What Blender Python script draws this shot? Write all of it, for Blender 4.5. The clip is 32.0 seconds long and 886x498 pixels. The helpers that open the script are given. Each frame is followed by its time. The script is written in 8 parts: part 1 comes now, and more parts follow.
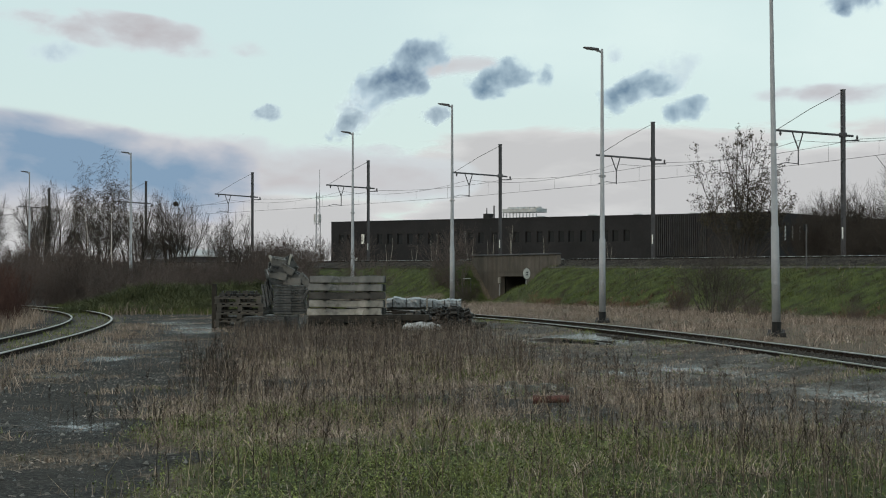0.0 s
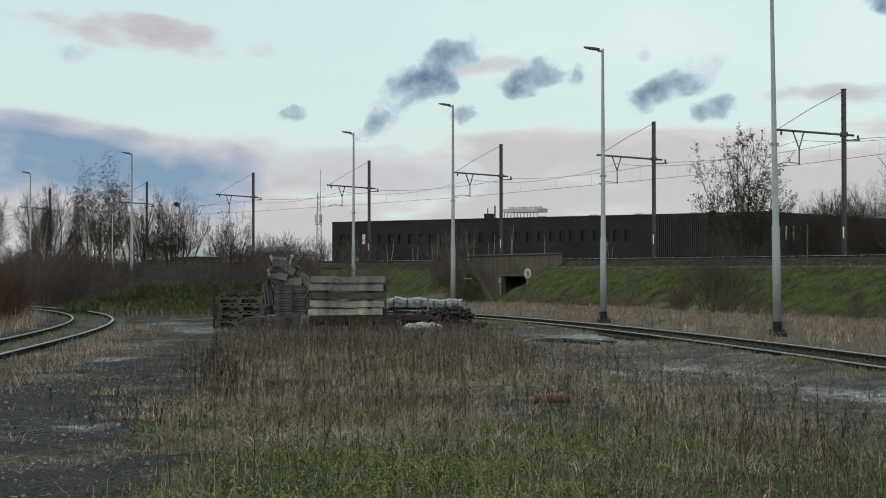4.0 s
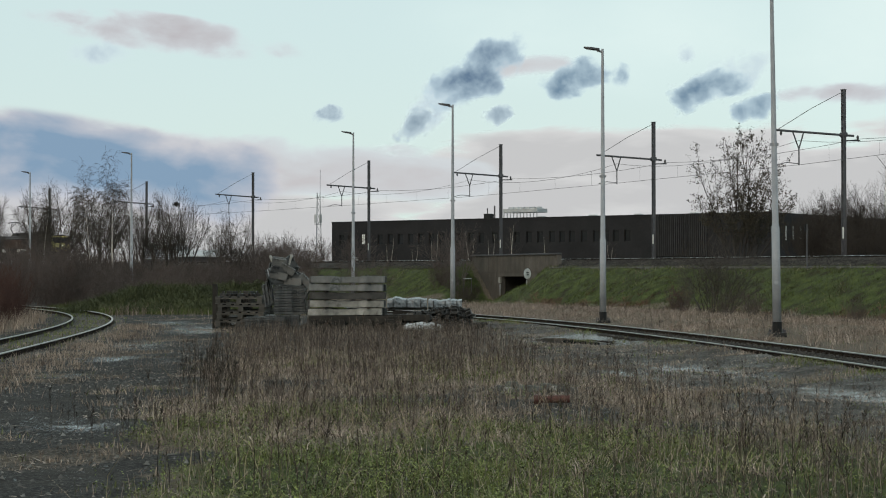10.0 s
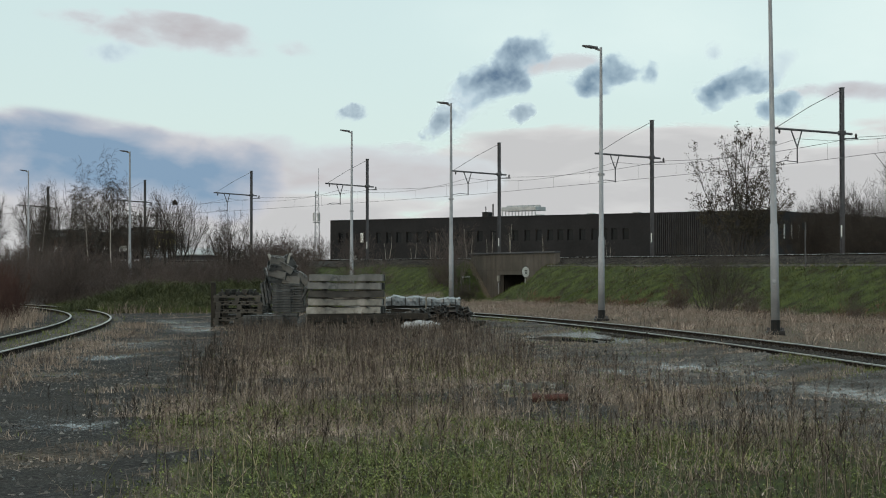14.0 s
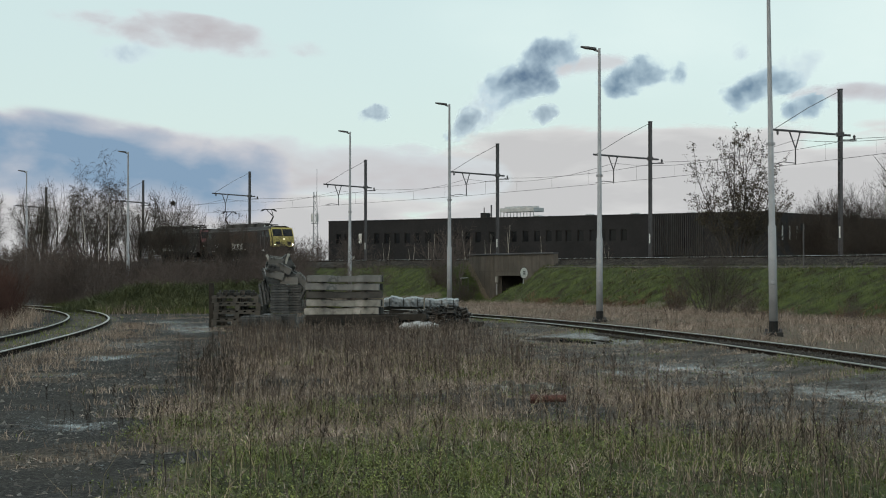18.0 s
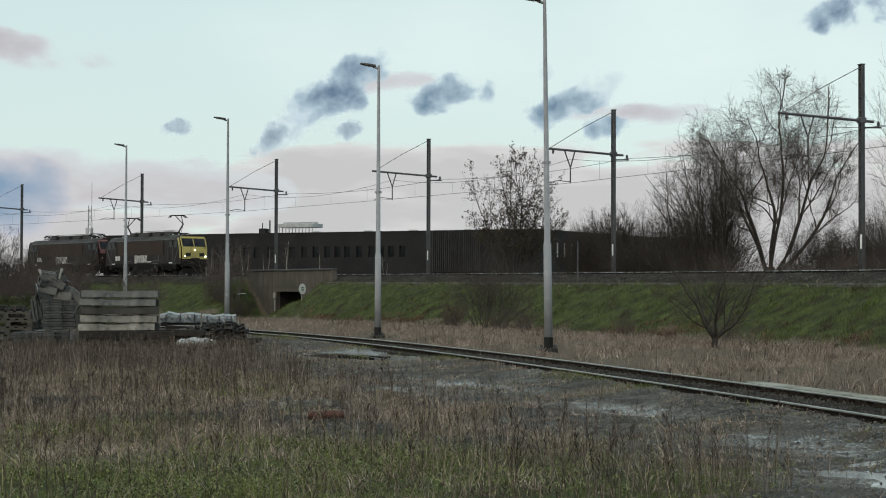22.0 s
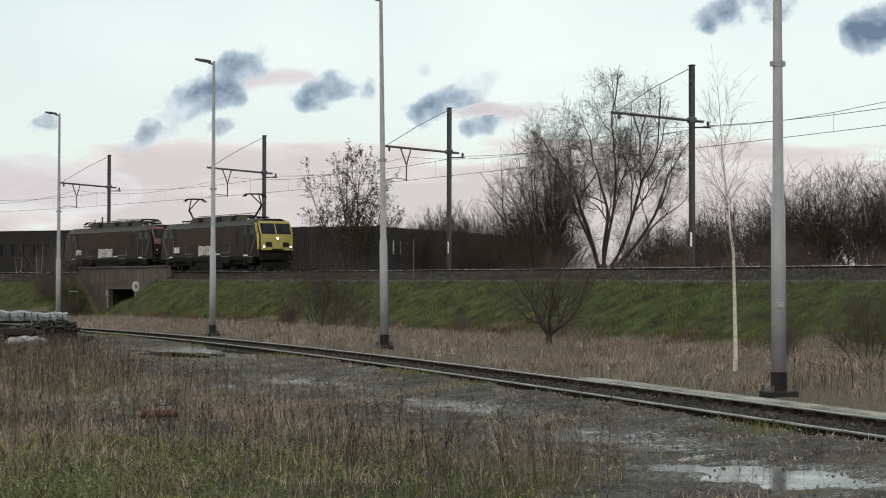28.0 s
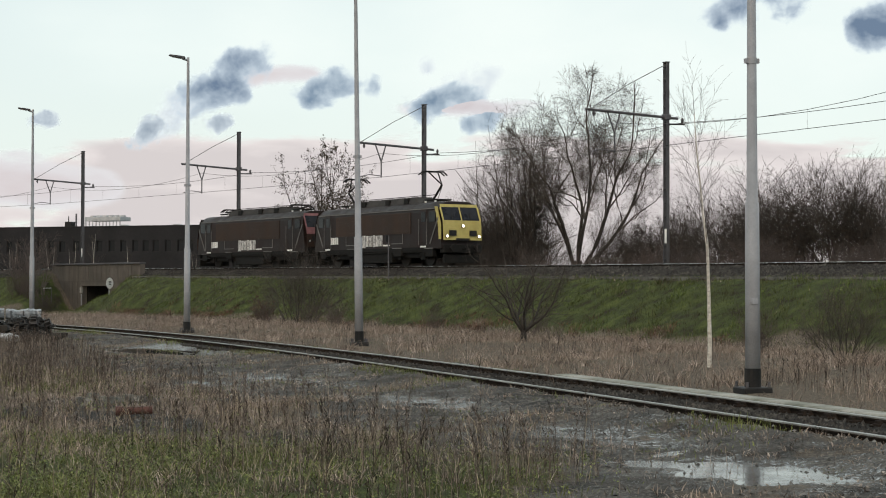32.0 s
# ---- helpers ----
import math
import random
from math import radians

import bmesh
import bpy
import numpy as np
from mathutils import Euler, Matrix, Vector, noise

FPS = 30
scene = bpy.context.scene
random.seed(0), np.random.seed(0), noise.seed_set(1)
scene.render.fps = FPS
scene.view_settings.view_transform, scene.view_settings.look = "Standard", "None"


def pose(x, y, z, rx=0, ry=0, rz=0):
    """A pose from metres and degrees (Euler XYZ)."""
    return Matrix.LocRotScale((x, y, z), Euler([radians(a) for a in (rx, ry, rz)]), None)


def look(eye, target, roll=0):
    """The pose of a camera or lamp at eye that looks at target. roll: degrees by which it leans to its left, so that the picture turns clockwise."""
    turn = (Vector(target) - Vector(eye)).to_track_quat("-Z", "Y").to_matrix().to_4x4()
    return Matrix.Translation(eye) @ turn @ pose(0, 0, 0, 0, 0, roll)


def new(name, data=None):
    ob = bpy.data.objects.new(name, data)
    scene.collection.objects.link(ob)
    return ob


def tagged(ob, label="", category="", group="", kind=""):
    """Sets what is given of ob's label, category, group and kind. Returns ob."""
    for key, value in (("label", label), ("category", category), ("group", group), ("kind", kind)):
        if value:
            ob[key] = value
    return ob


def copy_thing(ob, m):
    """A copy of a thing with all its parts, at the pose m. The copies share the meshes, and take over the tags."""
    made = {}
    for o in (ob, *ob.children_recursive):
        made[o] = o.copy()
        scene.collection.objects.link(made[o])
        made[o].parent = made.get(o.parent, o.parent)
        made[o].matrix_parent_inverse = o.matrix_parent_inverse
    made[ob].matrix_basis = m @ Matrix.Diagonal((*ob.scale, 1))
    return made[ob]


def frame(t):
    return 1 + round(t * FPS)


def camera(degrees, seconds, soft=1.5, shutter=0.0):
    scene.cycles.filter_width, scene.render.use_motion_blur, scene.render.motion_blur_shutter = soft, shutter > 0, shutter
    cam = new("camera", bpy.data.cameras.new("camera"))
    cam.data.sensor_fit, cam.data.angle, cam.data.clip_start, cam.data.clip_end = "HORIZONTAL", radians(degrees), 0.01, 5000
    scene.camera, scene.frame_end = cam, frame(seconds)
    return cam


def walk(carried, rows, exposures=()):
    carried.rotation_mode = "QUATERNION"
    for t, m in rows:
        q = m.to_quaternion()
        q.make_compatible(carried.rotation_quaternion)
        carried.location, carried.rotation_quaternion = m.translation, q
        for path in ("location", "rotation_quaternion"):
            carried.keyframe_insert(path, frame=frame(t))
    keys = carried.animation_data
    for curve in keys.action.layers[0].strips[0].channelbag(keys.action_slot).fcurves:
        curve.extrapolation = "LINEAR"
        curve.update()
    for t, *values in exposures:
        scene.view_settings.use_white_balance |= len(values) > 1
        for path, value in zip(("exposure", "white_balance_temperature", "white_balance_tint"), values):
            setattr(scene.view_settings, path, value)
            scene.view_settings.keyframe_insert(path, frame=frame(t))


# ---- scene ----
# ---- camera: stands at one spot and pans; rows are seconds, heading to the right, tilt up, lean ----
EYE = (0.0, 0.0, 1.8)
cam = camera(28.37, 32.0, soft=1.05)
PAN = (
    (0.0, 0.000, 0.847, -0.001),
    (0.5, 0.001, 0.852, -0.046),
    (1.0, -0.002, 0.849, -0.077),
    (1.5, -0.002, 0.849, -0.077),
    (2.0, -0.008, 0.850, -0.098),
    (2.5, -0.017, 0.849, -0.073),
    (3.0, -0.030, 0.849, -0.074),
    (3.5, -0.032, 0.847, -0.080),
    (5.5, -0.021, 0.848, -0.052),
    (6.0, -0.028, 0.848, -0.062),
    (6.5, -0.025, 0.847, -0.043),
    (7.0, -0.025, 0.846, -0.039),
    (7.5, -0.020, 0.843, -0.032),
    (8.0, -0.008, 0.843, -0.073),
    (8.5, -0.018, 0.848, -0.063),
    (9.0, 0.008, 0.850, -0.035),
    (9.5, -0.010, 0.852, -0.057),
    (10.0, -0.020, 0.850, -0.032),
    (10.5, -0.023, 0.850, 0.016),
    (11.0, -0.022, 0.839, -0.037),
    (11.5, 0.019, 0.828, -0.088),
    (12.0, 0.043, 0.841, -0.068),
    (12.5, 0.068, 0.821, -0.065),
    (13.0, 0.061, 0.819, -0.069),
    (13.5, 0.054, 0.814, -0.049),
    (14.0, 0.031, 0.795, -0.054),
    (14.5, 0.032, 0.805, -0.112),
    (16.5, 0.024, 0.818, -0.063),
    (17.0, 0.010, 0.822, -0.057),
    (17.5, 0.016, 0.822, -0.067),
    (18.0, 0.089, 0.825, 0.006),
    (18.5, 0.361, 0.856, -0.011),
    (19.0, 1.499, 1.005, 0.047),
    (19.5, 3.051, 1.106, 0.031),
    (20.0, 3.912, 1.168, 0.082),
    (20.5, 4.293, 1.237, 0.144),
    (21.0, 5.254, 1.294, 0.207),
    (21.5, 6.728, 1.342, 0.275),
    (22.0, 7.316, 1.361, 0.183),
    (22.5, 7.350, 1.385, 0.207),
    (23.0, 7.380, 1.412, 0.160),
    (23.5, 8.026, 1.455, 0.229),
    (24.0, 8.827, 1.466, 0.139),
    (24.5, 9.448, 1.447, 0.136),
    (25.0, 10.177, 1.380, 0.140),
    (25.5, 10.763, 1.363, 0.162),
    (26.0, 11.301, 1.381, 0.150),
    (26.5, 11.665, 1.389, 0.219),
    (28.5, 12.794, 1.260, 0.075),
    (29.0, 12.772, 1.232, 0.048),
    (29.5, 12.767, 1.204, 0.046),
    (30.0, 12.761, 1.180, -0.045),
    (30.5, 12.746, 1.156, -0.014),
    (31.0, 12.758, 1.141, 0.013),
    (31.5, 12.955, 1.147, 0.038),
    (32.0, 13.497, 1.178, 0.099),
)


def aim(heading, tilt, lean):
    a, b = radians(heading), radians(tilt)
    way = Vector((math.sin(a) * math.cos(b), math.cos(a) * math.cos(b), math.sin(b)))
    return look(EYE, Vector(EYE) + 100 * way, lean)


walk(cam, [(t, aim(a, b, c)) for t, a, b, c in PAN],
     exposures=((0.0, 0.0, 6500, 10), (18.0, 0.02, 6520, 10), (24.5, 0.02, 6650, 12), (26.0, 0.08, 6800, 14), (27.4, 0.15, 6850, 16), (28.5, 0.19, 6900, 18), (32.0, 0.2, 6900, 18)))


# ---- light: late overcast day, thin bright veil over the whole sky ----
world = bpy.data.worlds.new("sky")
scene.world = world
world.use_nodes = True
wn, wl = world.node_tree.nodes, world.node_tree.links
wn.clear()
sky_tex = wn.new("ShaderNodeTexSky")
sky_tex.sky_type = "NISHITA"
sky_tex.sun_disc = False
sky_tex.sun_elevation = radians(9)
sky_tex.sun_rotation = radians(215)
sky_tex.altitude = 50
veil = wn.new("ShaderNodeMix")
veil.data_type = "RGBA"
veil.inputs[0].default_value = 0.8
dim = wn.new("ShaderNodeMix")
dim.data_type, dim.blend_type = "RGBA", "MULTIPLY"
dim.inputs[0].default_value = 1.0
dim.inputs[7].default_value = (0.13, 0.13, 0.13, 1)
veil.inputs[7].default_value = (0.69, 0.85, 0.855, 1)
back = wn.new("ShaderNodeBackground")
back.inputs[1].default_value = 1.0
world_out = wn.new("ShaderNodeOutputWorld")
wl.new(sky_tex.outputs[0], dim.inputs[6])
wl.new(dim.outputs[2], veil.inputs[6])
wl.new(veil.outputs[2], back.inputs[0])
wl.new(back.outputs[0], world_out.inputs[0])

sun_data = bpy.data.lights.new("sun", "SUN")
sun_data.energy, sun_data.angle, sun_data.color = 0.85, radians(25), (1.0, 0.84, 0.66)
sun = new("sun", sun_data)
sun.matrix_world = look((-40, -60, 55), (0, 0, 0))


# ---- mesh building ----
class Geo:
    """Collects corners and faces of one part."""

    def __init__(self):
        self.v, self.f = [], []

    def add(self, verts, faces):
        n = len(self.v)
        self.v += [tuple(p) for p in verts]
        self.f += [tuple(i + n for i in q) for q in faces]
        return self

    def box(self, c, s, m=None):
        x, y, z = (a / 2 for a in s)
        p = [Vector((i * x, j * y, k * z)) for k in (-1, 1) for j in (-1, 1) for i in (-1, 1)]
        if m:
            p = [m @ q for q in p]
        p = [q + Vector(c) for q in p]
        return self.add(p, ((0, 2, 3, 1), (4, 5, 7, 6), (0, 1, 5, 4), (2, 6, 7, 3), (0, 4, 6, 2), (1, 3, 7, 5)))

    def rod(self, pts, radii, n=8):
        pts = [Vector(p) for p in pts]
        if not isinstance(radii, (list, tuple)):
            radii = [radii] * len(pts)
        ring = []
        for i, p in enumerate(pts):
            t = (pts[min(i + 1, len(pts) - 1)] - pts[max(i - 1, 0)]).normalized()
            a = t.cross(Vector((0, 0, 1)) if abs(t.z) < 0.9 else Vector((1, 0, 0))).normalized()
            b = t.cross(a)
            ring.append([p + radii[i] * (a * math.cos(2 * math.pi * k / n) + b * math.sin(2 * math.pi * k / n)) for k in range(n)])
        return self.loft(ring)

    def loft(self, rings, caps=True):
        n, start = len(rings[0]), len(self.v)
        for r in rings:
            self.v += [tuple(p) for p in r]
        for i in range(len(rings) - 1):
            for k in range(n):
                a, b = start + i * n + k, start + i * n + (k + 1) % n
                self.f.append((a, b, b + n, a + n))
        if caps:
            self.f.append(tuple(start + k for k in reversed(range(n))))
            self.f.append(tuple(start + (len(rings) - 1) * n + k for k in range(n)))
        return self

    def mesh(self, name, bevel=0.0, smooth=False):
        me = bpy.data.meshes.new(name)
        me.from_pydata(self.v, [], self.f)
        bm = bmesh.new()
        bm.from_mesh(me)
        bmesh.ops.recalc_face_normals(bm, faces=bm.faces)
        if bevel:
            edges = [e for e in bm.edges if len(e.link_faces) == 2 and e.calc_face_angle(0) > 0.5]
            bmesh.ops.bevel(bm, geom=edges, offset=bevel, segments=1, affect="EDGES", profile=0.5)
        if smooth:
            for q in bm.faces:
                q.smooth = True
        bm.to_mesh(me)
        bm.free()
        return me


def part(name, geo, material, parent=None, label="", bevel=0.0, smooth=False):
    me = geo.mesh(name, bevel, smooth) if isinstance(geo, Geo) else geo
    if len(me.materials) == 0:
        me.materials.append(material)
    ob = new(name, me)
    if parent:
        ob.parent = parent
    if label:
        ob["label"] = label
    return ob


def thing(name, m, label, category, group="", kind=""):
    ob = new(name)
    ob.empty_display_size = 0.1
    ob.matrix_world = m
    return tagged(ob, label, category, group, kind)


def np_mesh(name, verts, faces, material, smooth=False):
    """A mesh out of arrays: verts (n, 3) and faces (m, 3 or 4)."""
    verts, faces = np.asarray(verts, np.float32), np.asarray(faces, np.int32)
    me = bpy.data.meshes.new(name)
    k = faces.shape[1]
    me.vertices.add(len(verts))
    me.vertices.foreach_set("co", verts.ravel())
    me.loops.add(faces.size)
    me.loops.foreach_set("vertex_index", faces.ravel())
    me.polygons.add(len(faces))
    me.polygons.foreach_set("loop_start", np.arange(0, faces.size, k, dtype=np.int32))
    if smooth:
        me.polygons.foreach_set("use_smooth", np.ones(len(faces), bool))
    me.update(calc_edges=True)
    me.materials.append(material)
    return me


# ---- materials ----
def mat(name, c1, c2, scale=1.2, rough=0.8, bump=0.25, metal=0.0, grain=30.0, stretch=(1, 1, 1), vary=0.15, island=0.0, spec=0.2, wet=None, streak=None):
    """A surface of two colours in blotches, with fine grain and relief; vary: difference from object to object."""
    m = bpy.data.materials.new(name)
    m.use_nodes = True
    n, l = m.node_tree.nodes, m.node_tree.links
    b = n["Principled BSDF"]
    co = n.new("ShaderNodeTexCoord")
    mp = n.new("ShaderNodeMapping")
    mp.inputs["Scale"].default_value = stretch
    l.new(co.outputs["Object"], mp.inputs[0])
    big, fine = n.new("ShaderNodeTexNoise"), n.new("ShaderNodeTexNoise")
    big.inputs["Scale"].default_value, big.inputs["Detail"].default_value, big.inputs["Roughness"].default_value = scale, 6, 0.65
    fine.inputs["Scale"].default_value, fine.inputs["Detail"].default_value = grain, 4
    l.new(mp.outputs[0], big.inputs[0]), l.new(mp.outputs[0], fine.inputs[0])
    ramp = n.new("ShaderNodeValToRGB")
    ramp.color_ramp.elements[0].position, ramp.color_ramp.elements[1].position = 0.36, 0.66
    ramp.color_ramp.elements[0].color, ramp.color_ramp.elements[1].color = (*c1, 1), (*c2, 1)
    l.new(big.outputs[0], ramp.inputs[0])
    hsv = n.new("ShaderNodeHueSaturation")
    l.new(ramp.outputs[0], hsv.inputs["Color"])
    info = n.new("ShaderNodeObjectInfo")
    vr = n.new("ShaderNodeMapRange")
    vr.inputs["To Min"].default_value, vr.inputs["To Max"].default_value = 1 - vary, 1 + vary
    if island:
        geo = n.new("ShaderNodeNewGeometry")
        l.new(geo.outputs["Random Per Island"], vr.inputs[0])
        vr.inputs["To Min"].default_value, vr.inputs["To Max"].default_value = 1 - island, 1 + island
    else:
        l.new(info.outputs["Random"], vr.inputs[0])
    gr = n.new("ShaderNodeMapRange")
    gr.inputs["To Min"].default_value, gr.inputs["To Max"].default_value = 0.72, 1.28
    l.new(fine.outputs[0], gr.inputs[0])
    mul = n.new("ShaderNodeMath")
    mul.operation = "MULTIPLY"
    l.new(vr.outputs[0], mul.inputs[0]), l.new(gr.outputs[0], mul.inputs[1])
    l.new(mul.outputs[0], hsv.inputs["Value"])
    col = hsv.outputs[0]
    if streak:
        # rain streaks or rust running down the face
        sm = n.new("ShaderNodeMapping")
        sm.inputs["Scale"].default_value = (streak[1], streak[1], streak[1] * 0.06)
        l.new(co.outputs["Object"], sm.inputs[0])
        sn = n.new("ShaderNodeTexNoise")
        sn.inputs["Scale"].default_value, sn.inputs["Detail"].default_value = 1.0, 5
        l.new(sm.outputs[0], sn.inputs[0])
        sr = n.new("ShaderNodeMapRange")
        sr.inputs[1].default_value, sr.inputs[2].default_value, sr.inputs[4].default_value = 0.45, 0.72, streak[2]
        l.new(sn.outputs[0], sr.inputs[0])
        mx = n.new("ShaderNodeMix")
        mx.data_type = "RGBA"
        l.new(sr.outputs[0], mx.inputs[0]), l.new(col, mx.inputs[6])
        mx.inputs[7].default_value = (*streak[0], 1)
        col = mx.outputs[2]
    l.new(col, b.inputs["Base Color"])
    b.inputs["Metallic"].default_value = metal
    b.inputs["Specular IOR Level"].default_value = spec
    rr = n.new("ShaderNodeMapRange")
    lo, hi = wet if wet else (max(0.05, rough - 0.12), min(1, rough + 0.1))
    rr.inputs[1].default_value, rr.inputs[2].default_value = 0.35, 0.65
    rr.inputs[3].default_value, rr.inputs[4].default_value = lo, hi
    l.new(big.outputs[0], rr.inputs[0]), l.new(rr.outputs[0], b.inputs["Roughness"])
    if bump:
        bp = n.new("ShaderNodeBump")
        bp.inputs["Strength"].default_value, bp.inputs["Distance"].default_value = bump, 0.02
        l.new(fine.outputs[0], bp.inputs["Height"]), l.new(bp.outputs[0], b.inputs["Normal"])
    return m


def glow(name, colour, strength):
    m = bpy.data.materials.new(name)
    m.use_nodes = True
    b = m.node_tree.nodes["Principled BSDF"]
    b.inputs["Base Color"].default_value = (*colour, 1)
    b.inputs["Emission Color"].default_value = (*colour, 1)
    b.inputs["Emission Strength"].default_value = strength
    return m


CONCRETE = mat("concrete", (0.26, 0.255, 0.24), (0.42, 0.41, 0.385), 2.2, 0.85, 0.35, grain=45, streak=((0.14, 0.14, 0.12), 3.0, 0.6))
CONCRETE_DARK = mat("weathered_concrete", (0.10, 0.10, 0.095), (0.2, 0.195, 0.18), 2.0, 0.85, 0.4, grain=40, streak=((0.05, 0.055, 0.045), 2.5, 0.7))
WALL_CONC = mat("underpass_concrete", (0.078, 0.069, 0.061), (0.13, 0.115, 0.102), 0.6, 0.85, 0.3, grain=12, streak=((0.07, 0.065, 0.055), 1.6, 0.75))
GALV = mat("galvanised_steel", (0.24, 0.249, 0.27), (0.34, 0.35, 0.375), 1.5, 0.55, 0.05, metal=0.0, grain=60, vary=0.08, streak=((0.27, 0.27, 0.28), 3.0, 0.35))
BLACK = mat("black_paint", (0.012, 0.012, 0.013), (0.03, 0.029, 0.028), 3, 0.6, 0.1)
MAST = mat("mast_steel", (0.068, 0.068, 0.075), (0.118, 0.118, 0.128), 1.0, 0.6, 0.12, metal=0.2, streak=((0.075, 0.05, 0.038), 1.5, 0.3))
RUSTY = mat("rusty_rail", (0.015, 0.0115, 0.01), (0.034, 0.026, 0.021), 2.0, 0.9, 0.3, spec=0.05)
SHINE = mat("rail_head", (0.42, 0.42, 0.41), (0.55, 0.55, 0.54), 1.5, 0.28, 0.04, metal=0.9)
DULL_HEAD = mat("dull_rail_head", (0.22, 0.215, 0.2), (0.42, 0.41, 0.39), 1.5, 0.38, 0.05, metal=0.65)
BALLAST = mat("ballast", (0.016, 0.014, 0.0125), (0.05, 0.044, 0.039), 2.5, 0.95, 1.0, grain=9)
TIE = mat("dark_buried_sleeper", (0.018, 0.016, 0.014), (0.045, 0.04, 0.035), 2.0, 0.85, 0.4)
TIMBER = mat("old_timber", (0.05, 0.047, 0.043), (0.125, 0.118, 0.108), 2.0, 0.85, 0.4, grain=25, stretch=(0.3, 1, 1))
SLAT = mat("dark_slat", (0.03, 0.03, 0.032), (0.055, 0.055, 0.058), 1.0, 0.7, 0.1, vary=0.2)
BRICK = mat("black_brick", (0.0178, 0.0175, 0.019), (0.031, 0.0302, 0.0322), 0.25, 0.85, 0.2, grain=3.0, vary=0.05, spec=0.15)
GLASSY = mat("dark_window", (0.006, 0.007, 0.009), (0.012, 0.013, 0.016), 0.5, 0.15, 0, vary=0.3)
WHITE = mat("white_paint", (0.68, 0.68, 0.66), (0.8, 0.8, 0.78), 3, 0.5, 0.05)
OFFWHITE = mat("pale_panel", (0.36, 0.37, 0.38), (0.5, 0.51, 0.52), 1.0, 0.5, 0.05)
WIRE = mat("wire", (0.06, 0.06, 0.062), (0.1, 0.098, 0.096), 1, 0.6, 0)
BARK = mat("bark", (0.034, 0.03, 0.027), (0.075, 0.066, 0.059), 3, 0.9, 0.4, grain=25)
TWIG = mat("twigs", (0.044, 0.037, 0.033), (0.085, 0.072, 0.063), 0.8, 0.9, 0, vary=0.2)
TWIG_MID = mat("mid_brown_twigs", (0.06, 0.051, 0.045), (0.11, 0.095, 0.084), 0.8, 0.9, 0, vary=0.15)
# for the far trees only: brown made paler to carry the distance haze
TWIG_FAR_HAZE = mat("far_haze_pale_twigs", (0.11, 0.09, 0.078), (0.18, 0.15, 0.13), 0.8, 0.9, 0, vary=0.15)
TWIG_HAZE = mat("grey_pink_twigs", (0.07, 0.055, 0.05), (0.125, 0.1, 0.092), 0.5, 0.9, 0, vary=0.3)
TWIG_RED = mat("red_brown_twigs", (0.055, 0.028, 0.024), (0.105, 0.06, 0.05), 0.5, 0.9, 0, vary=0.3)
BIRCH = mat("birch_bark", (0.35, 0.32, 0.28), (0.62, 0.59, 0.54), 6, 0.8, 0.2, stretch=(1, 1, 2.5), streak=((0.06, 0.05, 0.045), 7.0, 0.35))
LEAF = mat("old_leaves", (0.035, 0.03, 0.02), (0.075, 0.062, 0.04), 1, 0.7, 0, island=0.5)
BRAMBLE = mat("bramble_leaves", (0.044, 0.05, 0.025), (0.085, 0.096, 0.045), 0.4, 0.8, 0, island=0.5)
GRASS = mat("green_grass", (0.068, 0.084, 0.028), (0.185, 0.205, 0.068), 0.9, 0.75, 0, island=0.5)
STRAW = mat("dry_straw", (0.21, 0.17, 0.115), (0.42, 0.345, 0.24), 0.35, 0.8, 0, island=0.4)
WEED = mat("dead_weeds", (0.08, 0.065, 0.057), (0.31, 0.257, 0.215), 0.8, 0.9, 0, island=0.75)
STEM_DARK = mat("dark_dead_stems", (0.045, 0.035, 0.03), (0.152, 0.117, 0.097), 0.6, 0.9, 0, island=0.8)
THATCH = mat("pinkish_dead_thatch", (0.14, 0.11, 0.094), (0.41, 0.335, 0.285), 0.7, 0.9, 0, island=0.8)
HERB = mat("fresh_herbs", (0.07, 0.086, 0.027), (0.205, 0.23, 0.078), 1.6, 0.7, 0, island=0.75)
BANK_GRASS = mat("bank_grass_blades", (0.056, 0.049, 0.024), (0.096, 0.136, 0.036), 0.4, 0.8, 0, island=0.5)
VERGE = mat("verge_straw_blades", (0.09, 0.069, 0.058), (0.41, 0.33, 0.27), 0.9, 0.85, 0, island=0.45)


# ---- plan: the main line runs on a bend, the siding and the side track curve through the yard ----
BEND, RADIUS = (-339.94, -5.64), 385.28   # centre and radius of the row of masts
TRACK_OFF = 3.3                           # from the masts to the track's middle


def rail_z(phi):
    """Height of the rail top: the line rises gently away from the yard's mouth."""
    return 2.55 + 1.4 * phi


def on_bend(phi, off):
    """A place beside the main line; off: metres from the track's middle, to the yard's side."""
    r = RADIUS - TRACK_OFF - off
    return BEND[0] + r * math.cos(phi), BEND[1] + r * math.sin(phi)


def siding_x(y):
    """Middle of the siding."""
    return SIDING[0] + y * (SIDING[1] + y * (SIDING[2] + y * SIDING[3]))


SIDING = (11.9964, -0.137082, 0.0018122, -0.000027960)
SIDE_TRACK = (-4.5241, -0.303291, 0.0060226, -0.000051943)


def side_x(y):
    """Middle of the track at the yard's far side."""
    return SIDE_TRACK[0] + y * (SIDE_TRACK[1] + y * (SIDE_TRACK[2] + y * SIDE_TRACK[3]))


def smooth(a, b, x):
    u = np.clip((x - a) / (b - a), 0, 1)
    return u * u * (3 - 2 * u)


